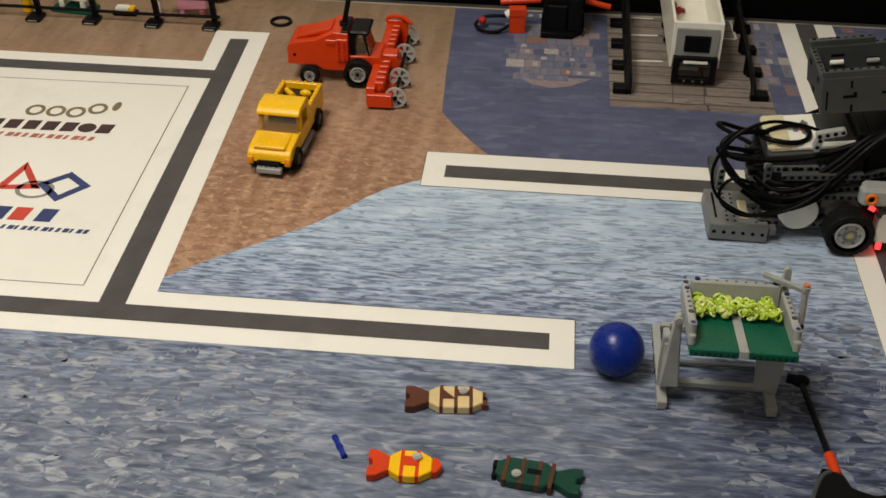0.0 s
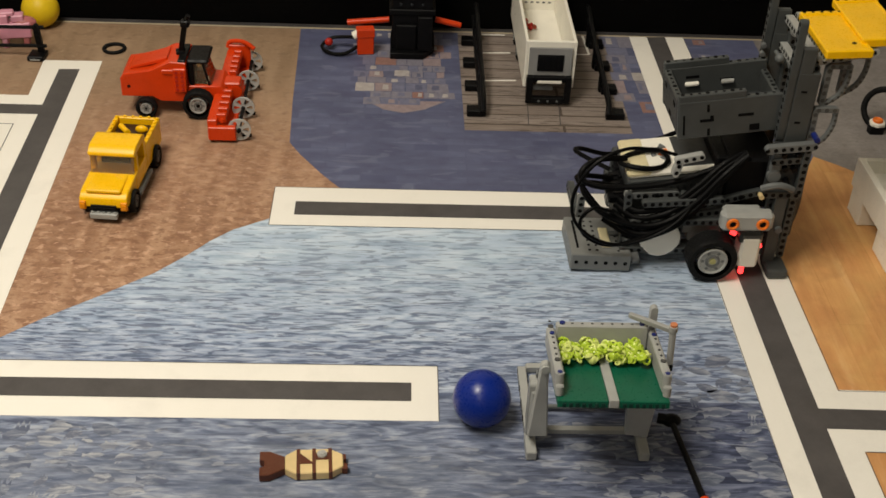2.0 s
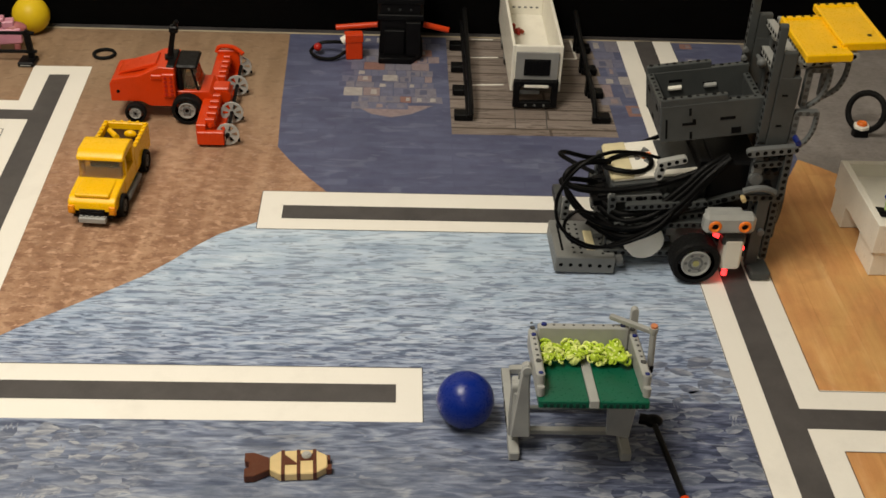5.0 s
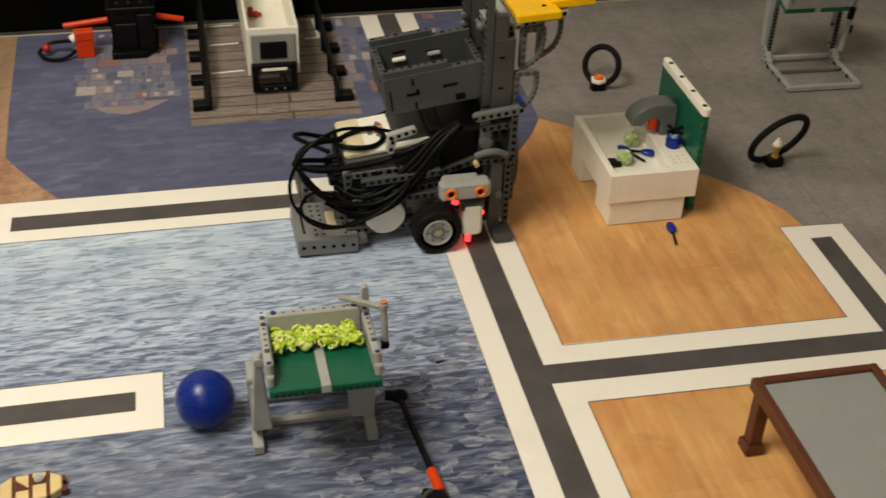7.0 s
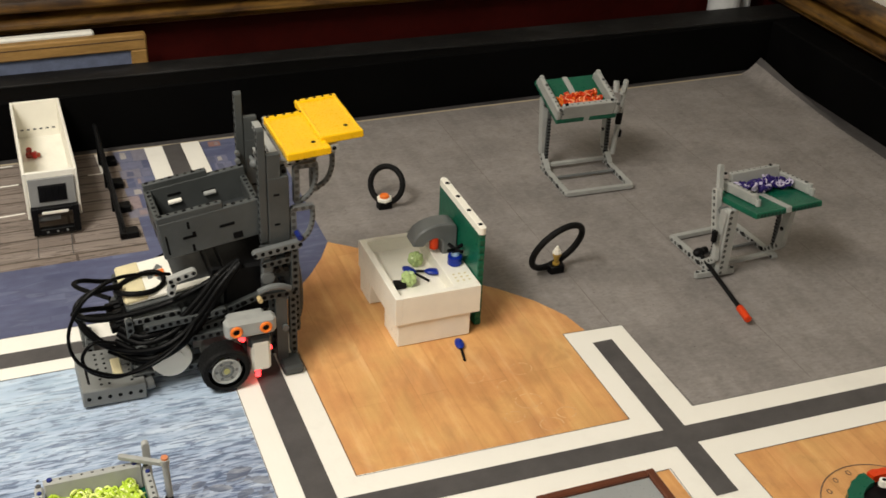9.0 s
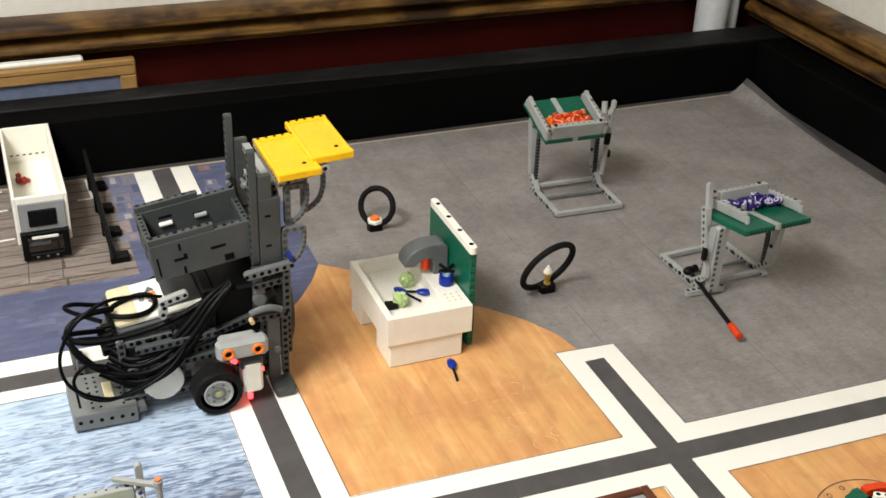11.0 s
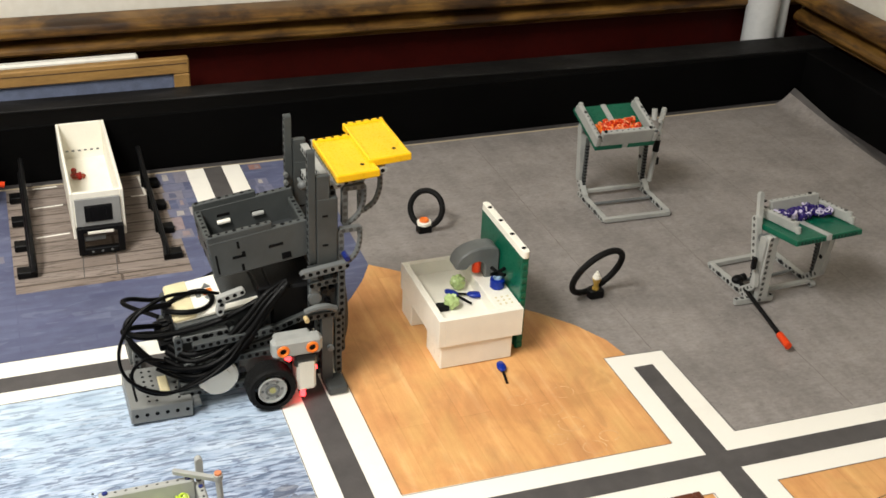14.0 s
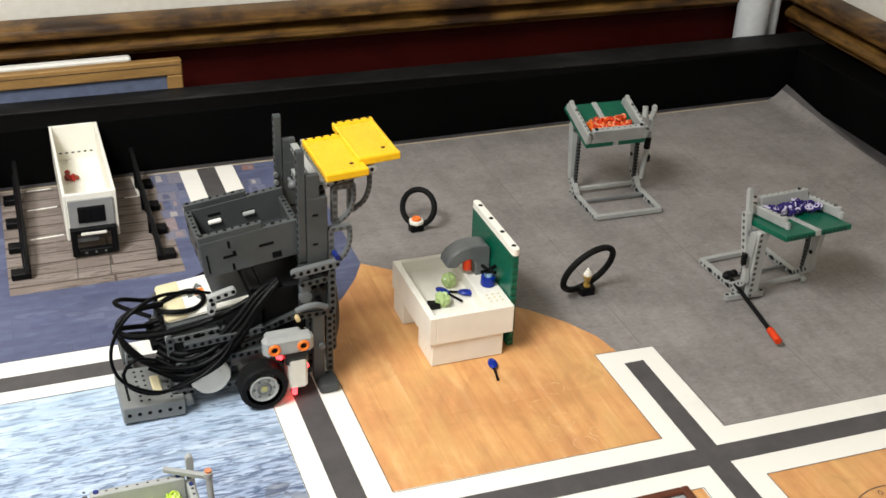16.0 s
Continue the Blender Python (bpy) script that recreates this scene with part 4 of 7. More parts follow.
def robot(m):
    t = thing("toy_robot", m, "dark grey brick-built wheeled robot with black cables and yellow plates", "robot")
    D2, G2 = [DARK, HOLE], [GREY, HOLE]
    wheel(t, (0.001, 0.013, 0.0262), 0.0262, 0.024, 0.57, boss=HUBOLIVE)
    wheel(t, (0.001, 0.147, 0.0262), 0.0262, 0.024, 0.57, boss=HUBOLIVE)
    # chassis of long beams
    for y in (0.034, 0.044, 0.124, 0.134):
        one("chassis_beam", lambda b: beam(b, (-0.092, y, 0.020), (0.070, y, 0.020), (0, 1, 0)), D2, t)
    for y in (0.032, 0.136):
        one("chassis_beam", lambda b: beam(b, (-0.085, y, 0.056), (0.060, y, 0.058), (0, 1, 0)), D2, t)
        one("chassis_beam", lambda b: beam(b, (-0.075, y, 0.078), (0.010, y, 0.084), (0, 1, 0)), D2, t)
        for x in (-0.088, -0.030, 0.062):
            one("upright_beam", lambda b: beam(b, (x, y + (0.008 if y < 0.1 else -0.008), 0.014), (x, y + (0.008 if y < 0.1 else -0.008), 0.088), (0, 1, 0)), D2, t)
    for x in (-0.085, -0.055, 0.030, 0.066):
        one("cross_beam", lambda b: beam(b, (x, 0.03, 0.030), (x, 0.138, 0.030), (0, 0, 1)), D2, t)
    # motors
    for y in (0.062, 0.106):
        b = bm_new()
        box(b, (-0.075, y - 0.017, 0.030), (0.012, y + 0.017, 0.056), 0.004)
        cyl(b, (0.0, y - 0.017, 0.030), (0.0, y + 0.017, 0.030), 0.018, 24, bev=0.001)
        cyl(b, (-0.052, y - 0.0175, 0.036), (-0.052, y + 0.0175, 0.036), 0.019, 24, 1, bev=0.001)
        part("motor", b, [GREY, WHITE], t, "light grey servo motor with white end cap")
    for y, s in ((0.042, -1), (0.128, 1)):
        b = bm_new()
        cyl(b, (-0.050, y, 0.034), (-0.050, y + s * 0.012, 0.034), 0.0215, 28, bev=0.0015)
        cyl(b, (-0.050, y + s * 0.012, 0.034), (-0.050, y + s * 0.0135, 0.034), 0.013, 24, 1)
        part("motor_cap", b, [WHITE, WHITE], t, "round white motor cap")
    # control brick
    tilt = Matrix.Translation((-0.031, 0.0865, 0.087)) @ Matrix.Rotation(radians(-7), 4, "Y")
    b = bm_new()
    box(b, (-0.056, -0.036, -0.023), (0.056, 0.036, 0.0140), 0.003, 0, tilt)
    box(b, (-0.0555, -0.0345, 0.0125), (0.056, 0.036, 0.021), 0.003, 1, tilt)
    brick = part("control_brick", b, [DARK, WHITE], t, "white and grey control brick with small screen")
    one("cream_band", lambda b: box(b, (-0.0562, -0.0347, 0.0145), (-0.030, 0.0362, 0.0216), 0.0025, 0, tilt), CREAM, brick, "cream front band")
    # Display widened in dark grey: the hopper's shade is put into its colour.
    one("screen", lambda b: box(b, (-0.001, -0.030, 0.0200), (0.053, 0.032, 0.0218), 0.0008, 0, tilt), DARK2, brick, "display, widened and darkened as shade under the hopper")
    one("button", lambda b: box(b, (-0.018, -0.004, 0.020), (-0.008, 0.006, 0.0235), 0.001, 0, tilt), ORANGE, brick, "orange button")
    for s in (-1, 1):
        one("button", lambda b: prism(b, [(-0.018, s * 0.009 + 0.001), (-0.008, s * 0.009 + 0.001), (-0.013, s * 0.018 + 0.001)], 0.020, 0.0228, 0, tilt, 0.0006), MIDGREY, brick, "grey arrow button")
    one("button", lambda b: box(b, (-0.026, -0.005, 0.020), (-0.021, 0.007, 0.0226), 0.0008, 0, tilt), MIDGREY, brick, "dark grey button")
    for k in range(4):
        one("port", lambda b: box(b, (-0.0605, -0.034 + k * 0.018, -0.018), (-0.0562, -0.020 + k * 0.018, -0.004), 0.0005, 0, tilt), HOLE, brick, "dark cable port")
    for k in range(3):
        one("plug", lambda b: [box(b, (-0.076, -0.033 + k * 0.018, -0.015), (-0.058, -0.021 + k * 0.018, -0.006), 0.0015, 0, tilt), box(b, (-0.070, -0.030 + k * 0.018, -0.006), (-0.060, -0.024 + k * 0.018, -0.003), 0.0008, 0, tilt)], BLACK, brick, "black cable plug")
    for k in range(9):
        one("side_rib", lambda b: box(b, (-0.020 + k * 0.007, -0.0368, -0.016), (-0.0165 + k * 0.007, -0.0355, 0.003), 0.0003, 0, tilt), DARK2, brick)
    # side beams along the brick
    sb = one("side_beam", lambda b: beam(b, (-0.088, 0.0455, 0.080), (-0.034, 0.0455, 0.083), (0, 1, 0)), [MIDGREY, HOLE], t, "grey beam along the control brick")
    one("tab", lambda b: box(b, (-0.092, 0.0405, 0.079), (-0.085, 0.0475, 0.088), 0.001), GREY, sb, "light grey end tab")
    one("side_beam", lambda b: beam(b, (-0.034, 0.0440, 0.062), (0.052, 0.0440, 0.088), (0, 1, 0)), D2, t, "dark grey sloping beam")
    one("side_beam", lambda b: beam(b, (-0.060, 0.0440, 0.052), (0.020, 0.0440, 0.064), (0, 1, 0)), [MIDGREY, HOLE], t, "grey sloping beam")
    for x, z in ((-0.070, 0.0808), (-0.058, 0.0815), (-0.044, 0.0824), (-0.020, 0.066), (0.010, 0.0755), (0.030, 0.0815)):
        one("pin", lambda b: cyl(b, (x, 0.0395, z), (x, 0.0425, z), 0.0030, 10, bev=0.0005), BLACK, t, "black connector pin")
    one("rear_beam", lambda b: beam(b, (-0.094, 0.044, 0.058), (-0.094, 0.130, 0.058), (1, 0, 0)), D2, t)
    one("rear_beam", lambda b: beam(b, (-0.092, 0.050, 0.040), (-0.092, 0.124, 0.040), (1, 0, 0)), [MIDGREY, HOLE], t)
    # hopper of panels, tipped up towards the front
    hm = Matrix.Translation((-0.045, 0.0, 0.1450)) @ Matrix.Rotation(radians(-7.5), 4, "Y")
    L, y0, y1, z1, w = 0.108, 0.046, 0.128, 0.042, 0.0072
    hop = one("hopper", lambda b: box(b, (0.001, y0 + 0.001, -0.0005), (L - 0.001, y1 - 0.001, 0.006), 0.001, 0, hm), DARK2, t, "open dark grey box of panels")
    for a, c in (((0, y0, 0), (L, y0 + w, z1)), ((0, y1 - w, 0), (L, y1, z1)), ((0, y0 + w, 0.006), (w, y1 - w, z1)), ((L - w, y0 + w, 0.006), (L, y1 - w, z1 - 0.010))):
        def panel(b):
            box(b, a, c, 0.0012, 0, hm)
            alongx = (c[0] - a[0]) > (c[1] - a[1])
            n = 13 if alongx else 8
            for k in range(n):
                px = a[0] + (c[0] - a[0]) * (k + 0.5) / n if alongx else (a[0] + c[0]) / 2
                py = (a[1] + c[1]) / 2 if alongx else a[1] + (c[1] - a[1]) * (k + 0.5) / n
                cyl(b, (px, py, c[2] - 0.0005), (px, py, c[2] + 0.0002), 0.0016 if k % 3 else 0.0024, 8, 1, m=hm)
        one("panel", panel, D2, hop)
    for ya in (y0, y1 - w):
        def step(b):
            box(b, (0.0004, ya + 0.0003, z1 - 0.001), (0.068, ya + w - 0.0003, z1 + 0.0068), 0.001, 0, hm)
            for k in range(8):
                cyl(b, (0.005 + 0.0082 * k, ya + w / 2, z1 + 0.0064), (0.005 + 0.0082 * k, ya + w / 2, z1 + 0.0071), 0.0016 if k % 3 else 0.0024, 8, 1, m=hm)
        one("panel_step", step, D2, hop)
    slots = [(0.030, 0.033, 0.0013, 0.0042), (0.029, 0.0195, 0.0070, 0.0016), (0.034, 0.0215, 0.0018, 0.0030), (0.068, 0.022, 0.0078, 0.0016), (0.077, 0.007, 0.0050, 0.0036), (0.031, 0.006, 0.0014, 0.0040), (0.006, 0.016, 0.0010, 0.0110)]
    for x, z, hx, hz in slots:
        one("slot", lambda b: box(b, (x - hx, y0 - 0.0005, z - hz), (x + hx, y0 + 0.002, z + hz), 0.0003, 0, hm), HOLE, hop, "dark slot")
    for x, z in ((0.030, 0.030), (0.066, 0.024)):
        one("slot", lambda b: box(b, (x - 0.0070, y1 - w - 0.0005, z - 0.0016), (x + 0.0070, y1 - w + 0.001, z + 0.0016), 0.0003, 0, hm), HOLE, hop, "dark slot")
    for y, z, hy in ((0.066, 0.031, 0.0046), (0.108, 0.031, 0.0046), (0.087, 0.010, 0.0040)):
        one("slot", lambda b: box(b, (-0.0005, y - hy, z - 0.0026), (0.002, y + hy, z + 0.0026), 0.0003, 0, hm), HOLE, hop, "dark slot")
    one("axle_pin", lambda b: cyl(b, (0.022, y1 - w - 0.0015, 0.0225), (0.036, y1 - w - 0.0015, 0.0225), 0.0026, 10, bev=0.0005, m=hm), WHITE, hop, "white axle pin")
    one("axle_pin", lambda b: cyl(b, (0.060, y1 - w - 0.0015, 0.022), (0.073, y1 - w - 0.0015, 0.022), 0.0026, 10, bev=0.0005, m=hm), GREY, hop, "grey axle pin")
    # tower: two perforated columns with side panels
    for y, s in ((0.0405, -1), (0.1335, 1)):
        hi = 0.281
        col = one("tower_panel", lambda b: [box(b, (0.060, y - 0.0036, 0.122), (0.083, y + 0.0036, 0.226), 0.0012), box(b, (0.060, y - 0.0033, 0.224), (0.075, y + 0.0033, 0.252), 0.0012)], DARK, t, "tall dark grey panel")
        one("column", lambda b: beam(b, (0.0555, y, 0.150), (0.0555, y, hi), (1, 0, 0), 0.0078, 0.0078), D2, col, "dark grey column with holes")
        one("column", lambda b: beam(b, (0.0795, y - s * 0.0075, 0.120), (0.0795, y - s * 0.0075, 0.232), (0, 1, 0)), D2, col, "dark grey column with holes")
        for z in (0.146, 0.172, 0.206):
            one("slot", lambda b: box(b, (0.0665, y - 0.0040, z - 0.0012), (0.0725, y + 0.0040, z + 0.0012), 0.0003), HOLE, col, "dark slot")
        one("tower_foot", lambda b: beam(b, (0.0895, y - s * 0.008, 0.030), (0.0895, y - s * 0.008, 0.136), (0, 1, 0)), D2, t, "dark grey upright beam")
    for z in (0.214, 0.244):
        one("tower_cross", lambda b: beam(b, (0.072, 0.044, z), (0.072, 0.130, z), (1, 0, 0)), [GREY, HOLE], t, "light grey cross beam")
    for k in range(5):
        one("stud", lambda b: cyl(b, (0.051, 0.1285, 0.176 + 0.0095 * k), (0.051, 0.1225, 0.176 + 0.0095 * k), 0.0027, 10, bev=0.0005), MIDGREY, t, "small grey stud")
    one("tower_ball", lambda b: [ball(b, (0.066, 0.112, 0.206), 0.0055, 0, 12), cyl(b, (0.066, 0.112, 0.206), (0.066, 0.128, 0.206), 0.0022, 8)], MIDGREY, t, "grey ball joint")
    one("tower_hook", lambda b: tube(b, [(0.070, 0.100, 0.212), (0.075, 0.090, 0.196), (0.072, 0.090, 0.176), (0.064, 0.094, 0.166)], 0.0030), MIDGREY, t, "grey curved hook")
    # front frame plates with holes
    for y, s in ((0.030, 1), (0.142, -1)):
        fr = one("front_plate", lambda b: box(b, (0.050, y + s * 0.006, 0.092), (0.086, y + s * 0.010, 0.150), 0.001), DARK2, t, "dark grey front plate")
        one("plate_beam", lambda b: beam(b, (0.044, y, 0.093), (0.088, y, 0.093), (0, 1, 0)), D2, fr)
        one("plate_beam", lambda b: beam(b, (0.040, y - s * 0.001, 0.145), (0.092, y - s * 0.001, 0.151), (0, 1, 0), 0.0085), [MIDGREY, HOLE], fr, "grey beam with holes")
        one("plate_beam", lambda b: beam(b, (0.084, y, 0.094), (0.084, y, 0.148), (0, 1, 0)), D2, fr)
        one("plate_beam", lambda b: beam(b, (0.050, y + s * 0.002, 0.130), (0.086, y + s * 0.002, 0.134), (0, 1, 0)), D2, fr)
        one("plate_hub", lambda b: [cyl(b, (0.056, y - s * 0.001, 0.113), (0.056, y + s * 0.006, 0.113), 0.0072, 20, bev=0.0012), box(b, (0.050, y + s * 0.001 if s > 0 else y - 0.006, 0.118), (0.063, y + s * 0.006 if s > 0 else y - 0.001, 0.140), 0.002)], MIDGREY, fr, "grey rounded motor end")
        for x, z in ((0.066, 0.122), (0.075, 0.122), (0.070, 0.107), (0.077, 0.139), (0.062, 0.138)):
            one("pin", lambda b: cyl(b, (x, y - s * 0.002, z), (x, y + s * 0.006, z), 0.0030, 10, bev=0.0005), BLACK, fr, "black connector pin")
    one("core_block", lambda b: [box(b, (0.012, 0.046, 0.064), (0.066, 0.128, 0.124), 0.003), box(b, (0.0, 0.050, 0.108), (0.014, 0.122, 0.124), 0.002)], BLACK, t, "black motor block under the hopper")
    one("elbow", lambda b: tube(b, [(0.044, 0.026, 0.101), (0.054, 0.0235, 0.106), (0.066, 0.0235, 0.106), (0.077, 0.026, 0.100)], 0.0036), MIDGREY, t, "grey curved elbow")
    one("foot", lambda b: [beam(b, (0.068, 0.030, 0.004), (0.068, 0.030, 0.096), (0, 1, 0), 0.0125, 0.0076, holes=False), beam(b, (0.0815, 0.034, 0.012), (0.0815, 0.034, 0.096), (0, 1, 0)), box(b, (0.064, 0.008, 0.0), (0.086, 0.036, 0.011), 0.002)], D2, t, "dark grey front foot")
    one("claw", lambda b: tube(b, [(0.090, 0.050, 0.126), (0.094, 0.050, 0.090), (0.095, 0.052, 0.060), (0.090, 0.050, 0.042), (0.078, 0.044, 0.034)], 0.0036), DARK2, t, "curved dark claw")
    one("pin", lambda b: cyl(b, (0.044, 0.0185, 0.0945), (0.044, 0.026, 0.0945), 0.0026, 10), TAN, t, "small tan pin")
    one("pin", lambda b: cyl(b, (0.071, 0.0225, 0.052), (0.071, 0.0275, 0.052), 0.0036, 12), MIDGREY, t, "grey pin")
    # range sensor
    s = one("range_sensor", lambda b: [box(b, (0.002, 0.000, 0.064), (0.056, 0.016, 0.086), 0.004), box(b, (0.008, 0.016, 0.060), (0.048, 0.030, 0.081), 0.003)], [GREY], t, "light grey sensor with two orange-ringed eyes")
    for x in (0.013, 0.044):
        def eye(b):
            torus(b, (x, -0.0005, 0.0745), 0.0050, 0.0018, (0, 1, 0), 0, 24, 8)
            cyl(b, (x, -0.0005, 0.075), (x, 0.002, 0.075), 0.006, 16, 1)
        one("eye", eye, [ORANGE, HOLE], s)
    # light sensor
    s = one("light_sensor", lambda b: [box(b, (0.029, 0.006, 0.015), (0.050, 0.030, 0.053), 0.003)], [WHITE], t, "white light sensor with glowing red diode")
    one("shell", lambda b: box(b, (0.0265, 0.0075, 0.044), (0.0515, 0.0315, 0.058), 0.003), DARK, s)
    one("diode", lambda b: cyl(b, (0.036, 0.012, 0.006), (0.036, 0.012, 0.012), 0.003, 12), LED, s, "glowing red diode")
    one("diode", lambda b: cyl(b, (0.020, 0.020, 0.052), (0.024, 0.016, 0.052), 0.0025, 12), LED, s, "glowing red diode")
    one("diode", lambda b: cyl(b, (0.0505, 0.012, 0.040), (0.0520, 0.012, 0.040), 0.0022, 12), LED, s, "glowing red diode")
    # rear bumper plate
    tm = Matrix.Translation((-0.114, 0.055, 0.0115)) @ Matrix.Rotation(radians(2), 4, "Y")
    bump = one("bumper", lambda b: [box(b, (-0.030, -0.036, -0.010), (0.034, 0.036, 0.010), 0.0012, 0, tm)], BUMPGREY, t, "grey studless bumper plate with holes")
    one("edge_beam", lambda b: beam(b, tm @ Vector((0.039, -0.034, 0.002)), tm @ Vector((0.039, 0.034, 0.002)), (1, 0, 0.2), 0.012, 0.009), [MIDGREY, HOLE], bump, "darker side beam")
    one("strip", lambda b: box(b, (0.004, -0.022, 0.0095), (0.014, 0.014, 0.0120), 0.0010, 0, tm), CREAM, bump, "pale strip")
    for sx in (-0.022, 0.029):
        one("slot", lambda b: box(b, (sx - 0.0013, -0.024, 0.0095), (sx + 0.0013, 0.028, 0.0104), 0.0003, 0, tm), HOLE, bump, "long dark slot")
    for sx in (-0.010, -0.002, 0.021):
        for k in range(7):
            one("hole", lambda b: cyl(b, (sx, -0.027 + k * 0.009, 0.0095), (sx, -0.027 + k * 0.009, 0.0103), 0.0016, 8, m=tm), HOLE, bump)
    for k in range(6):
        one("hole", lambda b: cyl(b, (-0.024 + k * 0.0104, -0.0355, 0.0), (-0.024 + k * 0.0104, -0.0363, 0.0), 0.0022, 10, m=tm), HOLE, bump)
    one("bracket", lambda b: beam(b, tm @ Vector((-0.012, 0.044, 0.004)), tm @ Vector((-0.012, 0.044, 0.034)), (0, 1, 0)), [MIDGREY, HOLE], bump)
    one("bumper_arm", lambda b: beam(b, (-0.128, 0.104, 0.022), (-0.128, 0.160, 0.022), (1, 0, 0), 0.014, 0.0076), D2, t, "dark grey side arm")
    one("hitch", lambda b: beam(b, (-0.100, 0.060, 0.018), (-0.070, 0.060, 0.022), (0, 1, 0)), D2, t)
    one("hitch", lambda b: beam(b, (-0.100, 0.100, 0.018), (-0.070, 0.100, 0.022), (0, 1, 0)), D2, t)
    one("side_plate", lambda b: box(b, (-0.060, 0.152, 0.022), (-0.020, 0.158, 0.060), 0.001), GREEN, t, "dark green plate")
    one("side_beam", lambda b: beam(b, (-0.05, 0.150, 0.06), (-0.01, 0.150, 0.06), (0, 1, 0)), D2, t)
    # yellow collector
    for x0_, x1_, ya, yb, z in ((0.080, 0.126, 0.030, 0.124, 0.250), (0.120, 0.166, 0.048, 0.146, 0.255)):
        def plate(b):
            mm = Matrix.Translation(((x0_ + x1_) / 2, (ya + yb) / 2, z)) @ Matrix.Rotation(radians(-3), 4, "Y")
            hx, hy = (x1_ - x0_) / 2, (yb - ya) / 2
            box(b, (-hx + 0.001, -hy + 0.001, -0.0035), (hx - 0.001, hy - 0.001, 0.0025), 0.001, 0, mm)
            for sgn in (-1, 1):
                box(b, (-hx, sgn * (hy - 0.0035) - 0.0035, -0.0045), (hx, sgn * (hy - 0.0035) + 0.0035, 0.0042), 0.0012, 0, mm)
                box(b, (sgn * (hx - 0.0023) - 0.002, -hy + 0.0004, -0.0042), (sgn * (hx - 0.0023) + 0.002, hy - 0.0004, 0.0034), 0.001, 0, mm)
            for k in range(5):
                cyl(b, (-hx + 0.004 + k * 0.009, hy - 0.0035, 0.004), (-hx + 0.004 + k * 0.009, hy - 0.0035, 0.0046), 0.0018, 8, 1, m=mm)
            cyl(b, (0.01, -hy + 0.02, 0.002), (0.01, -hy + 0.02, 0.0029), 0.0024, 10, 1, m=mm)
        one("yellow_plate", plate, [YELLOW, HOLE], t, "yellow plastic panel with holes")
    one("support_bar", lambda b: beam(b, (0.086, 0.036, 0.2425), (0.086, 0.140, 0.2425), (1, 0, 0), 0.0095), [GREY, HOLE], t, "light grey bar under the yellow plates")
    for y in (0.052, 0.120):
        one("support_arm", lambda b: beam(b, (0.074, y, 0.231), (0.140, y, 0.245), (0, 1, 0)), [GREY, HOLE], t, "light grey arm under the yellow plates")
    for x, y, z in ((0.090, 0.048, 0.231), (0.112, 0.062, 0.236), (0.084, 0.042, 0.186)):
        def arch(b):
            beam(b, (x + 0.003, y, z), (x + 0.003, y, z - 0.044), (0, 1, 0), 0.0066, 0.0066, holes=True)
            beam(b, (x + 0.001, y, z - 0.001), (x + 0.026, y, z - 0.001), (0, 1, 0), 0.0056, 0.0066, holes=True)
            bow = smooth_path([(x + 0.024, y, z - 0.002), (x + 0.0240, y, z - 0.018), (x + 0.018, y, z - 0.034), (x + 0.004, y, z - 0.044)], 3)
            tube(b, bow, 0.0030, 8, 1)
            for p in bow[1:-1]:
                cyl(b, (p.x, p.y - 0.0033, p.z), (p.x, p.y - 0.0028, p.z), 0.0015, 8, 1)
        one("arch_piece", arch, [MIDGREY, HOLEGREY], t, "grey quarter-round arch with holes")
    one("pin", lambda b: cyl(b, (0.090, 0.026, 0.158), (0.090, 0.040, 0.158), 0.0030, 12), NAVY, t, "small dark blue pin")
    one("hanger_beam", lambda b: [beam(b, (-0.046, 0.041, 0.1235), (-0.016, 0.041, 0.1310), (0, 1, 0)), beam(b, (-0.040, 0.041, 0.1245), (-0.044, 0.041, 0.1060), (0, 1, 0))], [GREY, HOLE], t, "light grey angled beam with holes")
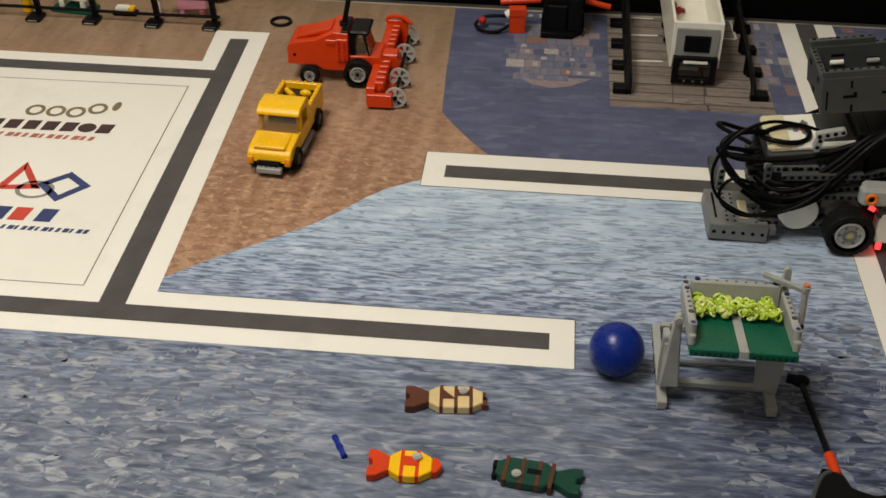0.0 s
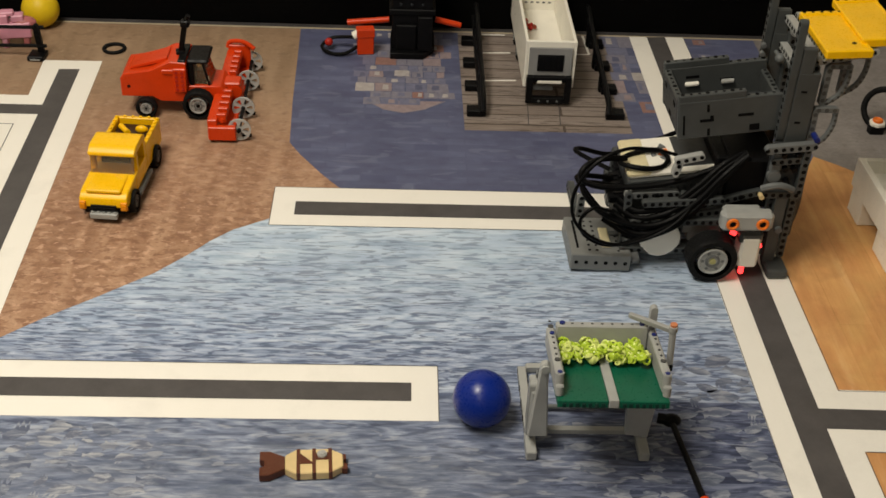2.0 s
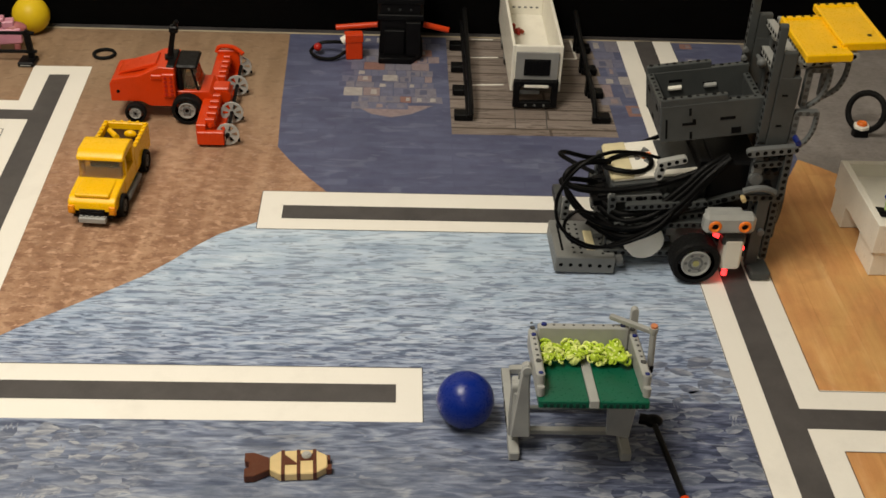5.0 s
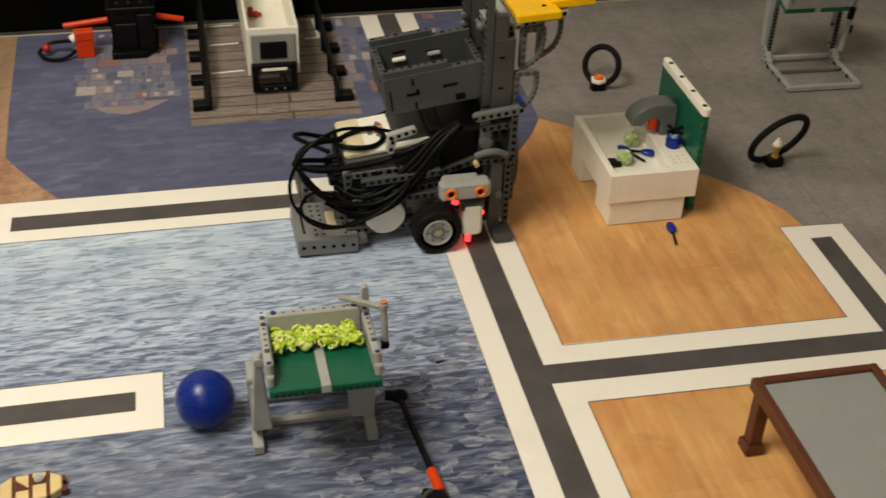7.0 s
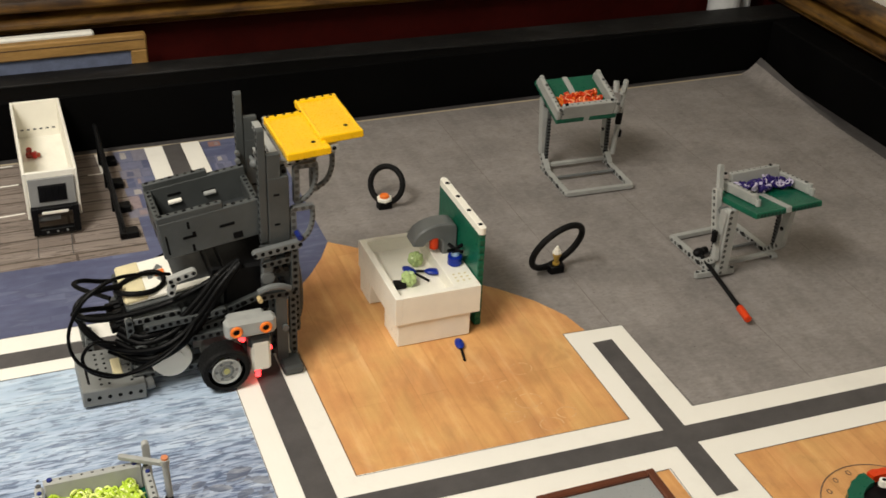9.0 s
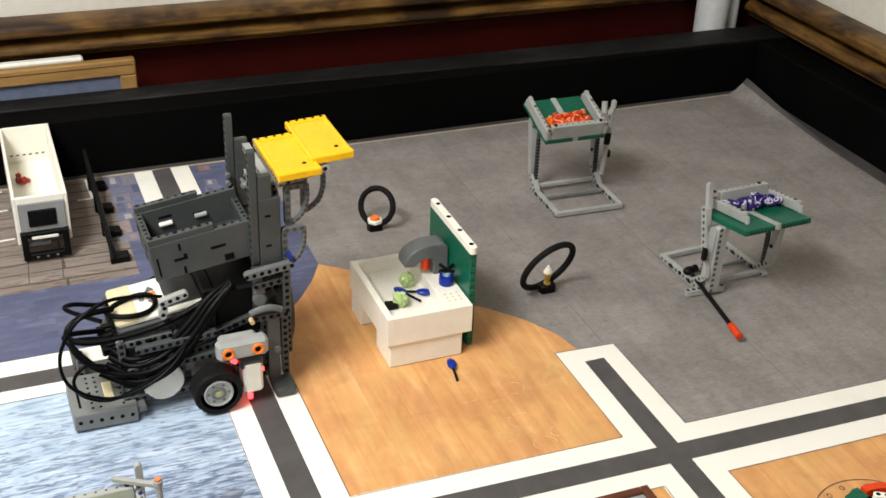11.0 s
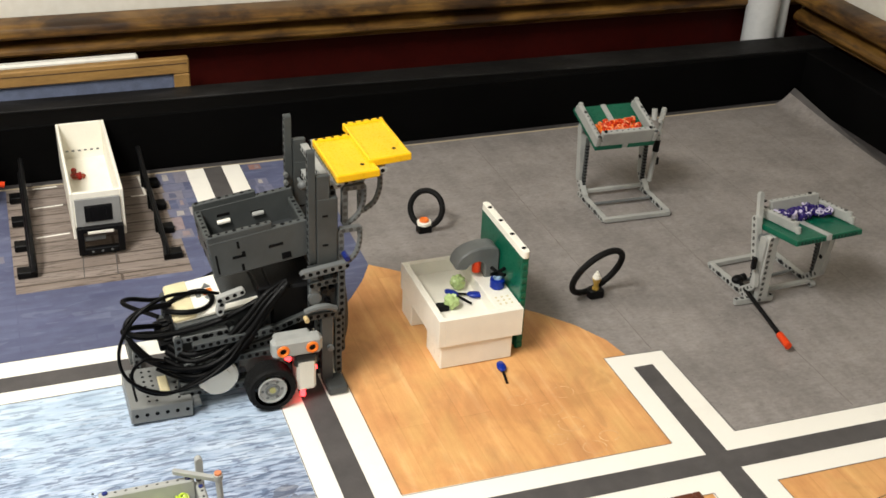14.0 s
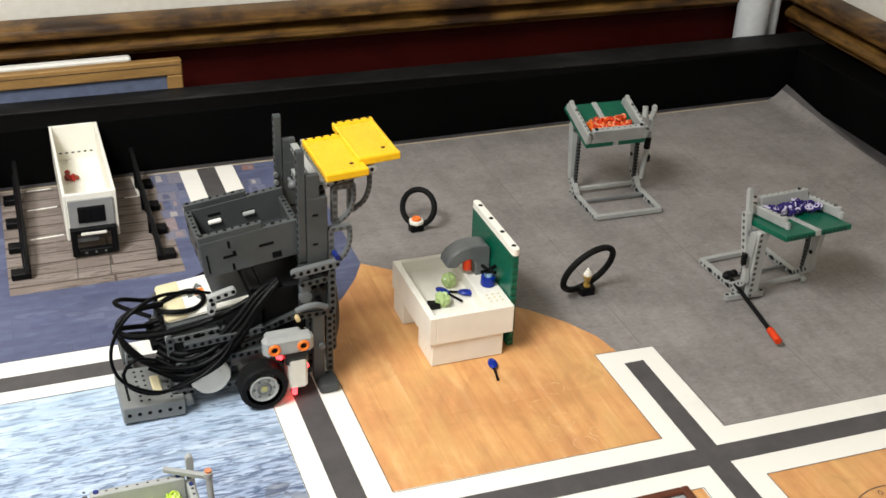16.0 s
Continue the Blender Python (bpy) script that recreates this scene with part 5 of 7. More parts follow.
    # cables
    runs = [
        (0.0019, [(-0.040, 0.058, 0.121), (-0.064, 0.050, 0.131), (-0.098, 0.040, 0.137), (-0.130, 0.030, 0.124), (-0.149, 0.022, 0.092), (-0.142, 0.016, 0.060), (-0.108, 0.013, 0.040), (-0.070, 0.016, 0.044), (-0.038, 0.022, 0.062), (-0.016, 0.032, 0.088), (0.002, 0.042, 0.112)]),
        (0.0032, [(-0.088, 0.072, 0.108), (-0.116, 0.066, 0.110), (-0.134, 0.058, 0.104), (-0.136, 0.052, 0.094), (-0.118, 0.046, 0.089), (-0.084, 0.044, 0.090), (-0.046, 0.044, 0.096), (-0.010, 0.044, 0.110), (0.012, 0.046, 0.120)]),
        (0.0030, [(-0.097, 0.060, 0.081), (-0.130, 0.058, 0.086), (-0.133, 0.048, 0.080), (-0.118, 0.036, 0.066), (-0.092, 0.028, 0.056), (-0.060, 0.025, 0.056), (-0.032, 0.028, 0.070), (-0.006, 0.036, 0.098), (0.010, 0.044, 0.116)]),
        (0.0028, [(-0.099, 0.078, 0.080), (-0.136, 0.066, 0.090), (-0.136, 0.054, 0.086), (-0.110, 0.036, 0.061), (-0.078, 0.030, 0.050), (-0.046, 0.027, 0.056), (-0.018, 0.032, 0.082), (0.006, 0.042, 0.110)]),
        (0.0019, [(-0.104, 0.030, 0.068), (-0.126, 0.022, 0.078), (-0.139, 0.020, 0.064), (-0.132, 0.018, 0.046), (-0.106, 0.016, 0.036), (-0.072, 0.019, 0.045), (-0.040, 0.024, 0.060)]),
        (0.0026, [(-0.099, 0.096, 0.080), (-0.130, 0.124, 0.084), (-0.122, 0.150, 0.074), (-0.085, 0.160, 0.062), (-0.040, 0.156, 0.082), (0.0, 0.140, 0.112)]),
        (0.0022, [(-0.050, 0.030, 0.064), (-0.020, 0.034, 0.083), (0.000, 0.040, 0.104), (0.016, 0.046, 0.122)]),
    ]
    for r, pts in runs:
        one("cable", lambda b: tube(b, pts, r, 8, 8), CABLE, t, "black cable")
    for y, z in ((0.030, 0.0), (0.034, 0.008), (0.029, -0.008), (0.036, 0.015), (0.033, -0.014)):
        one("cable", lambda b: tube(b, [(-0.104 + 0.5 * z, y + 0.012, 0.062 + 0.8 * z), (-0.078, y - 0.002, 0.052 + z), (-0.046, y - 0.003, 0.060 + z), (-0.018, y, 0.083 + z), (0.006, y + 0.006, 0.110 + 0.7 * z), (0.030, y + 0.014, 0.130)], 0.0034, 10, 8), CABLE, t, "thick black cable")
    for y, z in ((0.036, 0.0), (0.0395, 0.006), (0.0415, -0.006)):
        one("cable", lambda b: tube(b, [(-0.034, y + 0.004, 0.066 + z), (-0.016, y - 0.002, 0.084 + z), (0.002, y, 0.104 + z), (0.022, y + 0.008, 0.124)], 0.0046, 10, 8), CABLE, t, "thick black cable bundle")
    loop = [(-0.070 + 0.025 * math.cos(a), 0.070 + 0.018 * math.sin(a), 0.1075 + 0.12 * (0.025 * math.cos(a)) + 0.002 * math.sin(2 * a)) for a in [2 * math.pi * k / 28 for k in range(28)]]
    one("cable", lambda b: tube(b, loop + loop[:1], 0.0028, 8, 1, 0, True), CABLE, t, "black cable loop on the brick")
    return t


robot(pose(0.287, 0.215, 0.0012, 0, 0, 1))

# ---- farm ----


def bolt(bm, c, r, h, mat_=0):
    cyl(bm, c, (c[0], c[1], c[2] + h), r, 10, mat_)


def pickup(m):
    """Front towards -y, origin under the middle."""
    t = thing("toy_truck", m, "yellow toy pickup truck with black tyres and smoked windscreen", "toy truck")
    W = 0.026
    one("chassis", lambda b: box(b, (-W + 0.004, -0.066, 0.009), (W - 0.004, 0.082, 0.016), 0.001), BLACK, t)
    for x in (-0.0245, 0.0245):
        for y in (-0.044, 0.054):
            mm = Matrix.Rotation(radians(90), 4, "Z")
            w = wheel(t, (0, 0, 0), 0.0135, 0.011, 0.50, hub=DARK, treads=18)
            w.matrix_basis = Matrix.Translation((x, y, 0.0137)) @ mm
    def hood(b):
        prism(b, [(-0.068, 0.018), (-0.026, 0.018), (-0.026, 0.037), (-0.060, 0.034), (-0.068, 0.029)], -W, W, 0, Matrix.Rotation(radians(90), 4, "Z") @ Matrix.Rotation(radians(90), 4, "X"), 0.0012)
    one("hood", hood, YELLOW, t)
    one("hood_ridge", lambda b: [box(b, (-0.019, -0.064, 0.033), (0.019, -0.028, 0.0376), 0.0012)], YELLOW, t)
    one("grille", lambda b: [box(b, (-0.014, -0.0695, 0.0135), (0.014, -0.067, 0.0215), 0.0005)] + [box(b, (-0.013, -0.0704, 0.0145 + k * 0.003), (0.013, -0.0694, 0.016 + k * 0.003), 0.0002) for k in range(2)], BLACK, t, "black slatted grille")
    one("bumper", lambda b: [box(b, (-0.015, -0.0735, 0.006), (0.015, -0.066, 0.0130), 0.001)] + [bolt(b, (-0.012 + k * 0.006, -0.0700, 0.0130), 0.002, 0.0014) for k in range(5)], GREY, t, "light grey bumper")
    for x in (-0.0225, 0.0225):
        one("headlight", lambda b: [box(b, (x - 0.0035, -0.0705, 0.016), (x + 0.0035, -0.066, 0.026), 0.0006), cyl(b, (x, -0.0718, 0.021), (x, -0.0700, 0.021), 0.0028, 12)], AMBER, t, "amber stud lamp")
    one("cab_body", lambda b: [box(b, (-W, -0.026, 0.016), (W, 0.020, 0.036), 0.0008), box(b, (-W, 0.012, 0.036), (W, 0.020, 0.056), 0.0008)] + [box(b, (x - 0.003, -0.018, 0.036), (x + 0.003, -0.012, 0.056), 0.0006) for x in (-W + 0.003, W - 0.003)], YELLOW, t)
    def shield(b):
        prism(b, [(-0.027, 0.0365), (-0.019, 0.057), (-0.0175, 0.057), (-0.0255, 0.0365)], -W + 0.002, W - 0.002, 0, Matrix.Rotation(radians(90), 4, "Z") @ Matrix.Rotation(radians(90), 4, "X"))
    one("windscreen", shield, GLASS, t, "smoked clear windscreen")
    one("seat", lambda b: box(b, (-0.018, -0.004, 0.036), (0.018, 0.010, 0.046), 0.001), BLACK, t)
    def roof(b):
        prism(b, [(-0.024, 0.056), (0.021, 0.056), (0.021, 0.061), (0.012, 0.0655), (-0.014, 0.0655), (-0.024, 0.060)], -W, W, 0, Matrix.Rotation(radians(90), 4, "Z") @ Matrix.Rotation(radians(90), 4, "X"), 0.001)
    one("roof", roof, YELLOW, t)
    def bed(b):
        box(b, (-W, 0.020, 0.016), (W, 0.086, 0.022), 0.0008)
        for x in (-W, W - 0.005):
            box(b, (x, 0.0205, 0.022), (x + 0.005, 0.086, 0.047), 0.0008)
        box(b, (-W + 0.005, 0.081, 0.022), (W - 0.005, 0.086, 0.047), 0.0008)
        for x in (-W + 0.0025, W - 0.0025):
            for k in range(7):
                bolt(b, (x, 0.026 + 0.0092 * k, 0.047), 0.0019, 0.0014)
        for k in range(4):
            bolt(b, (-0.014 + k * 0.0093, 0.0835, 0.047), 0.0019, 0.0014)
    one("cargo_bed", bed, YELLOW, t)
    one("bed_floor", lambda b: box(b, (-W + 0.005, 0.0205, 0.022), (W - 0.005, 0.081, 0.0390), 0.0004), DARKBROWN, t, "brown load bed")
    one("side_step", lambda b: box(b, (W - 0.004, -0.026, 0.008), (W + 0.004, 0.026, 0.014), 0.001), MIDGREY, t)
    one("side_step", lambda b: box(b, (-W - 0.004, -0.026, 0.008), (-W + 0.004, 0.026, 0.014), 0.001), MIDGREY, t)
    cob = one("yellow_load", lambda b: [cyl(b, (-0.016, 0.070, 0.0420), (-0.002, 0.050, 0.0450), 0.0034, 10)], YELLOW, t, "small yellow piece in the bed")
    one("yellow_load", lambda b: ball(b, (0.010, 0.064, 0.0425), 0.0054, 0, 12, (1.4, 0.8, 0.9)), YELLOW, t, "small yellow piece in the bed")


pickup(pose(-0.353, 0.377, 0.0008, 0, 0, -4))


def harvester(m):
    """Nose towards +x, near side at y = 0."""
    t = thing("toy_harvester", m, "orange-red toy combine harvester with grey reel discs", "toy harvester")
    flip = Matrix.Rotation(radians(90), 4, "X")

    def side(pts, ya, yb, bev=0.001):
        return lambda b: prism(b, pts, -yb, -ya, 0, flip, bev)
    one("body", side([(-0.098, 0.026), (-0.060, 0.026), (-0.050, 0.020), (-0.016, 0.020), (-0.016, 0.073), (-0.036, 0.074), (-0.060, 0.062), (-0.094, 0.056), (-0.098, 0.050)], 0.0, 0.056), RED, t)
    one("roof_hatch", side([(-0.090, 0.056), (-0.040, 0.069), (-0.040, 0.075), (-0.086, 0.061)], 0.012, 0.044), RED, t)
    eg = one("engine_cover", lambda b: [box(b, (-0.032, -0.0030, 0.034), (-0.0165, 0.006, 0.066), 0.0010), box(b, (-0.046, -0.0022, 0.058), (-0.032, 0.004, 0.064), 0.0008)], RED, t, "orange-red studded side cover")
    for k in range(5):
        for x in (-0.0278, -0.0208):
            one("stud", lambda b: cyl(b, (x, -0.0044, 0.0385 + 0.0057 * k), (x, -0.0028, 0.0385 + 0.0057 * k), 0.0019, 10, bev=0.0003), DARKRED, eg, "small round stud")
    one("vent", lambda b: cyl(b, (-0.088, 0.0005, 0.040), (-0.088, -0.0006, 0.040), 0.0022, 10), BLACK, t)
    one("bulkhead", lambda b: box(b, (-0.026, 0.001, 0.0725), (-0.0165, 0.05, 0.076), 0.0008), BLACK, t)
    one("nose", side([(-0.016, 0.020), (0.030, 0.016), (0.034, 0.024), (0.024, 0.040), (-0.016, 0.040)], 0.004, 0.052), RED, t)
    one("cab_frame", lambda b: [box(b, (-0.014, 0.006, 0.040), (-0.008, 0.050, 0.070), 0.0008)] + [cyl(b, (0.010, y, 0.040), (0.003, y, 0.071), 0.0016, 8) for y in (0.008, 0.048)], BLACK, t)
    one("cab_glass", side([(-0.008, 0.0405), (0.013, 0.0405), (0.004, 0.0695), (-0.008, 0.0695)], 0.009, 0.047, 0), GLASS, t, "smoked clear cab window")
    one("cab_seat", lambda b: box(b, (-0.006, 0.018, 0.041), (0.004, 0.038, 0.056), 0.001), BROWN, t)
    one("cab_roof", lambda b: box(b, (-0.016, 0.005, 0.069), (0.011, 0.051, 0.0745), 0.0022), BLACK, t)
    one("spout", lambda b: [beam(b, (-0.026, 0.026, 0.071), (-0.016, 0.022, 0.118), (1, 0, 0), 0.0072, 0.0064, holes=False), cyl(b, (-0.030, 0.026, 0.0745), (-0.020, 0.026, 0.0765), 0.0052, 12), box(b, (-0.0215, 0.016, 0.112), (-0.0105, 0.026, 0.121), 0.0016), cyl(b, (-0.016, 0.022, 0.118), (-0.011, 0.018, 0.128), 0.0028, 10)], [BLACK, HOLE], t, "black unloading spout")
    for x, r, w_, hub in ((-0.068, 0.0132, 0.010, GREY), (-0.003, 0.0195, 0.014, GREY)):
        for y in (-0.004, 0.060):
            wheel(t, (x, y, r + 0.0003), r, w_, 0.52, hub=hub, treads=20)
    hd = one("header", lambda b: [box(b, (0.018, 0.040, 0.004), (0.030, 0.128, 0.034), 0.001), box(b, (0.016, -0.064, 0.004), (0.028, 0.026, 0.030), 0.001), box(b, (0.028, -0.064, 0.003), (0.046, 0.128, 0.008), 0.0008),
                                  box(b, (0.017, -0.068, 0.004), (0.050, -0.060, 0.022), 0.001), box(b, (0.019, 0.124, 0.004), (0.048, 0.130, 0.040), 0.001)], RED, t, "orange-red cutting header")
    one("housing", lambda b: [box(b, (0.014, 0.022, 0.006), (0.046, 0.044, 0.036), 0.0016), cyl(b, (0.040, 0.021, 0.024), (0.040, 0.045, 0.024), 0.0085, 18, bev=0.0008)], RED, hd, "stepped middle housing")
    for k in range(5):
        one("header_ridge", lambda b: box(b, (0.026, -0.056 + k * 0.0155, 0.022), (0.038, -0.050 + k * 0.0155, 0.034), 0.0008), RED, hd)
        one("header_ridge", lambda b: box(b, (0.028, 0.052 + k * 0.0145, 0.026), (0.038, 0.058 + k * 0.0145, 0.038), 0.0008), RED, hd)
    one("header_rail", lambda b: [cyl(b, (0.033, -0.060, 0.026), (0.033, 0.022, 0.026), 0.0024, 10), cyl(b, (0.034, 0.044, 0.030), (0.034, 0.126, 0.030), 0.0024, 10)], RED, hd)
    one("header_arm", lambda b: [tube(b, [(0.018, 0.126, 0.036), (0.022, 0.127, 0.044), (0.040, 0.124, 0.045), (0.054, 0.118, 0.038)], 0.0030)], RED, hd)
    one("reel_axle", lambda b: cyl(b, (0.0535, -0.066, 0.016), (0.0485, 0.132, 0.016), 0.0022, 10), BLACK, hd)
    for y in (-0.060, -0.004, 0.070, 0.127):
        cx = 0.0520 - 0.026 * (y + 0.0)

        def disc(b):
            radii, n = (0.0, 0.0046, 0.0118, 0.0142), 36
            for r0, r1 in zip(radii, radii[1:]):
                for k in range(n):
                    if r0 == 0.0046 and k % 6 > 2:
                        continue
                    ring_ = []
                    for r_, j in ((r0, k), (r0, k + 1), (r1, k + 1), (r1, k)):
                        an = 2 * math.pi * j / n + 0.3
                        ring_.append((cx + r_ * math.cos(an), 0.016 + r_ * math.sin(an)))
                    if r0 == 0.0:
                        ring_ = ring_[1:]
                    b.faces.new([b.verts.new((p, y - 0.0013, q)) for p, q in ring_])
                    b.faces.new([b.verts.new((p, y + 0.0013, q)) for p, q in ring_][::-1])
            bmesh.ops.remove_doubles(b, verts=b.verts, dist=0.00002)
            edges = [e for e in b.edges if len(e.link_faces) == 1]
            bmesh.ops.bridge_loops(b, edges=[e for e in edges if max((v.co.x - cx) ** 2 + (v.co.z - 0.016) ** 2 for v in e.verts) > 0.0135 ** 2])
            bmesh.ops.recalc_face_normals(b, faces=b.faces)
        dk = one("reel_disc", disc, SILVER, hd, "light grey slotted disc")
        one("finger", lambda b: [cyl(b, (cx - 0.003, y + 0.004, 0.008), (cx + 0.014, y + 0.005, 0.005), 0.0022, 8), cyl(b, (cx, y - 0.004, 0.016), (cx, y + 0.006, 0.016), 0.0026, 10)], BLACK, dk, "black finger tip")


harvester(pose(-0.287, 0.553, 0.0002))

ring = one("rubber_ring", lambda b: torus(b, (0, 0, 0.0026), 0.0140, 0.0024, (0, 0, 1), 0, 36, 10), RUBBER, m=pose(-0.434, 0.736, 0.0004))
tagged(ring, "black rubber ring lying on the tan soil print", "rubber ring")

yb = one("yellow_ball", lambda b: ball(b, (0, 0, 0.026), 0.026, 0, 40), BALLYELLOW, m=pose(-0.549, 0.808, 0.0003))
tagged(yb, "plain yellow plastic ball by the black border", "ball", "balls")
bb = one("blue_ball", lambda b: ball(b, (0, 0, 0.026), 0.026, 0, 40), BALLBLUE, m=pose(0.0375, 0.002, 0.0003))
tagged(bb, "glossy dark blue ball resting on the water print", "ball", "balls")


def animal_rack():
    t = thing("fence_rack", pose(0, 0, 0.0004), "black plastic rail fence on flat feet", "fence")
    for x in (-0.795, -0.710, -0.617, -0.532):
        p = one("post", lambda b: [beam(b, (x + 0.006, 0.712, 0.004), (x + 0.004, 0.708, 0.048), (0, 1, 0), 0.008, 0.006)], [BLACK, HOLE], t)
        one("post_foot", lambda b: prism(b, [(x - 0.010, 0.693), (x + 0.012, 0.693), (x + 0.013, 0.718), (x - 0.009, 0.718)], 0, 0.007, bev=0.0015), BLACK, p)
        one("foot_edge", lambda b: box(b, (x - 0.006, 0.6922, 0.0022), (x + 0.008, 0.6932, 0.0036), 0.0002), GREY, p)
    for z in (0.016, 0.043):
        one("fence_bar", lambda b: tube(b, [(-0.98, 0.711, z), (-0.86, 0.710, z + 0.001), (-0.74, 0.711, z), (-0.62, 0.710, z - 0.001), (-0.518, 0.710, z)], 0.0026, 8, 6), BLACK, t)


animal_rack()


def blocks(name, m, label, category, items, mats):
    bm = bm_new()
    for k, it in enumerate(items):
        if it[0] == "b":
            box(bm, it[1], it[2], 0.0015, it[3])
        elif it[0] == "s":
            ball(bm, it[1], it[2], it[3], 14, it[4] if len(it) > 4 else (1, 1, 1))
        else:
            cyl(bm, it[1], it[2], it[3], 12, it[4])
    return tagged(part(name, bm, mats, m=m), label, category)


blocks("toy_pig", pose(-0.568, 0.744, 0.0004, 0, 0, 12), "pink brick-built toy pig behind the black fence", "toy pig",
       [("b", (-0.020, -0.011, 0.014), (0.022, 0.011, 0.036), 0), ("b", (-0.034, -0.009, 0.030), (-0.006, 0.009, 0.048), 0), ("b", (-0.018, -0.010, 0.0), (-0.010, -0.002, 0.014), 0), ("b", (0.010, -0.010, 0.0), (0.018, -0.002, 0.014), 1),
        ("b", (-0.018, 0.002, 0.0), (-0.010, 0.010, 0.014), 0), ("b", (0.010, 0.002, 0.0), (0.018, 0.010, 0.014), 1), ("s", (0.012, 0, 0.032), 0.014, 1, (1.3, 0.8, 0.7)), ("b", (-0.002, -0.008, 0.036), (0.014, 0.008, 0.046), 0), ("b", (-0.030, -0.006, 0.046), (-0.022, 0.006, 0.053), 0), ("b", (-0.016, -0.007, 0.045), (0.002, 0.007, 0.051), 0), ("c", (-0.034, 0, 0.038), (-0.040, 0, 0.037), 0.0055, 1)], [PINK, plastic("plastic_dull_pink", (0.40, 0.13, 0.13), 0.4)])
blocks("toy_cow", pose(-0.748, 0.745, 0.0004, 0, 0, -8), "white toy cow with black patches on a green plate", "toy cow",
       [("b", (-0.032, -0.016, 0.0), (0.034, 0.016, 0.006), 2), ("b", (-0.022, -0.010, 0.018), (0.026, 0.010, 0.046), 0), ("b", (-0.034, -0.008, 0.034), (-0.018, 0.008, 0.060), 0), ("b", (-0.004, -0.0105, 0.028), (0.010, 0.0105, 0.0465), 1), ("b", (-0.0345, -0.0085, 0.036), (-0.030, 0.0085, 0.048), 1),
        ("b", (-0.020, -0.010, 0.006), (-0.012, 0.010, 0.018), 0), ("b", (0.014, -0.010, 0.006), (0.022, 0.010, 0.018), 0)], [WHITE, BLACK, GREEN])
blocks("toy_milk_can", pose(-0.668, 0.738, 0.0004), "white and yellow brick stack on a black base", "toy brick",
       [("b", (-0.018, -0.008, 0.0), (0.018, 0.008, 0.006), 2), ("b", (-0.014, -0.007, 0.006), (0.006, 0.007, 0.013), 0), ("b", (0.006, -0.007, 0.006), (0.015, 0.007, 0.013), 1)], [WHITE, YELLOW, BLACK])
blocks("toy_signal", pose(-0.617, 0.738, 0.0004), "red, yellow and white stacked toy pegs", "toy brick",
       [("c", (0, 0, 0), (0, 0, 0.026), 0.0040, 0), ("c", (0, 0, 0.026), (0, 0, 0.033), 0.0046, 2), ("c", (0, 0, 0.033), (0, 0, 0.041), 0.0040, 1)], [WHITE, DARKRED, YELLOW])
blocks("toy_chick", pose(-0.815, 0.732, 0.0004), "small yellow toy brick beside the fence", "toy brick",
       [("b", (-0.006, -0.006, 0.0), (0.006, 0.006, 0.032), 0), ("s", (0, 0, 0.034), 0.007, 0)], [YELLOW])

# ---- town: dispenser, clip, dock rails, trailer ----


def dispenser():
    t = thing("black_dispenser", pose(-0.022, 0.775, 0.0006), "black brick-built dispenser with red side bars", "toy machine")
    one("column", lambda b: [box(b, (-0.030, -0.030, 0.0), (0.026, 0.030, 0.118), 0.0015), box(b, (-0.024, -0.036, 0.0), (0.004, -0.030, 0.046), 0.001), box(b, (0.006, -0.040, 0.010), (0.026, -0.030, 0.060), 0.001)], BLACK, t)
    one("collar", lambda b: [box(b, (-0.034, -0.033, 0.060 + 0.024 * k), (0.030, 0.033, 0.068 + 0.024 * k), 0.001) for k in range(3)], BLACK, t)
    for k in range(3):
        one("peg", lambda b: cyl(b, (-0.018 + k * 0.015, -0.0345, 0.076), (-0.018 + k * 0.015, -0.0325, 0.076), 0.0017, 8), DARK2, t)
    one("foot", lambda b: prism(b, [(-0.032, -0.046), (0.014, -0.046), (0.030, -0.020), (0.030, 0.030), (-0.032, 0.030)], 0, 0.009, bev=0.001), BLACK, t)
    one("side_bar", lambda b: cyl(b, (-0.092, -0.012, 0.038), (-0.034, -0.012, 0.044), 0.0042, 12), RED, t, "orange-red side bar")
    one("side_bar", lambda b: cyl(b, (0.030, -0.012, 0.046), (0.066, -0.012, 0.038), 0.0042, 12), RED, t, "orange-red side bar")


dispenser()


def coupling():
    t = thing("orange_coupling", pose(-0.088, 0.747, 0.0004, 0, 0, 8), "upright orange clip joined to a black looped cable", "clip")
    one("clip_body", lambda b: [box(b, (-0.012, -0.007, 0.0), (0.011, 0.007, 0.036), 0.0015), box(b, (-0.013, -0.008, 0.026), (0.012, 0.008, 0.038), 0.001)], RED, t)
    one("white_knob", lambda b: cyl(b, (-0.017, 0.0, 0.026), (-0.010, 0.0, 0.030), 0.006, 12), WHITE, t)
    one("cable_loop", lambda b: tube(b, [(-0.012, 0.0, 0.010), (-0.030, -0.008, 0.004), (-0.050, -0.004, 0.004), (-0.060, 0.010, 0.008), (-0.046, 0.022, 0.014), (-0.026, 0.016, 0.018), (-0.012, 0.004, 0.022)], 0.0026), BLACK, t)
    one("end_cap", lambda b: ball(b, (-0.050, 0.014, 0.012), 0.006, 0, 12), DARKRED, t, "red cable end")


coupling()


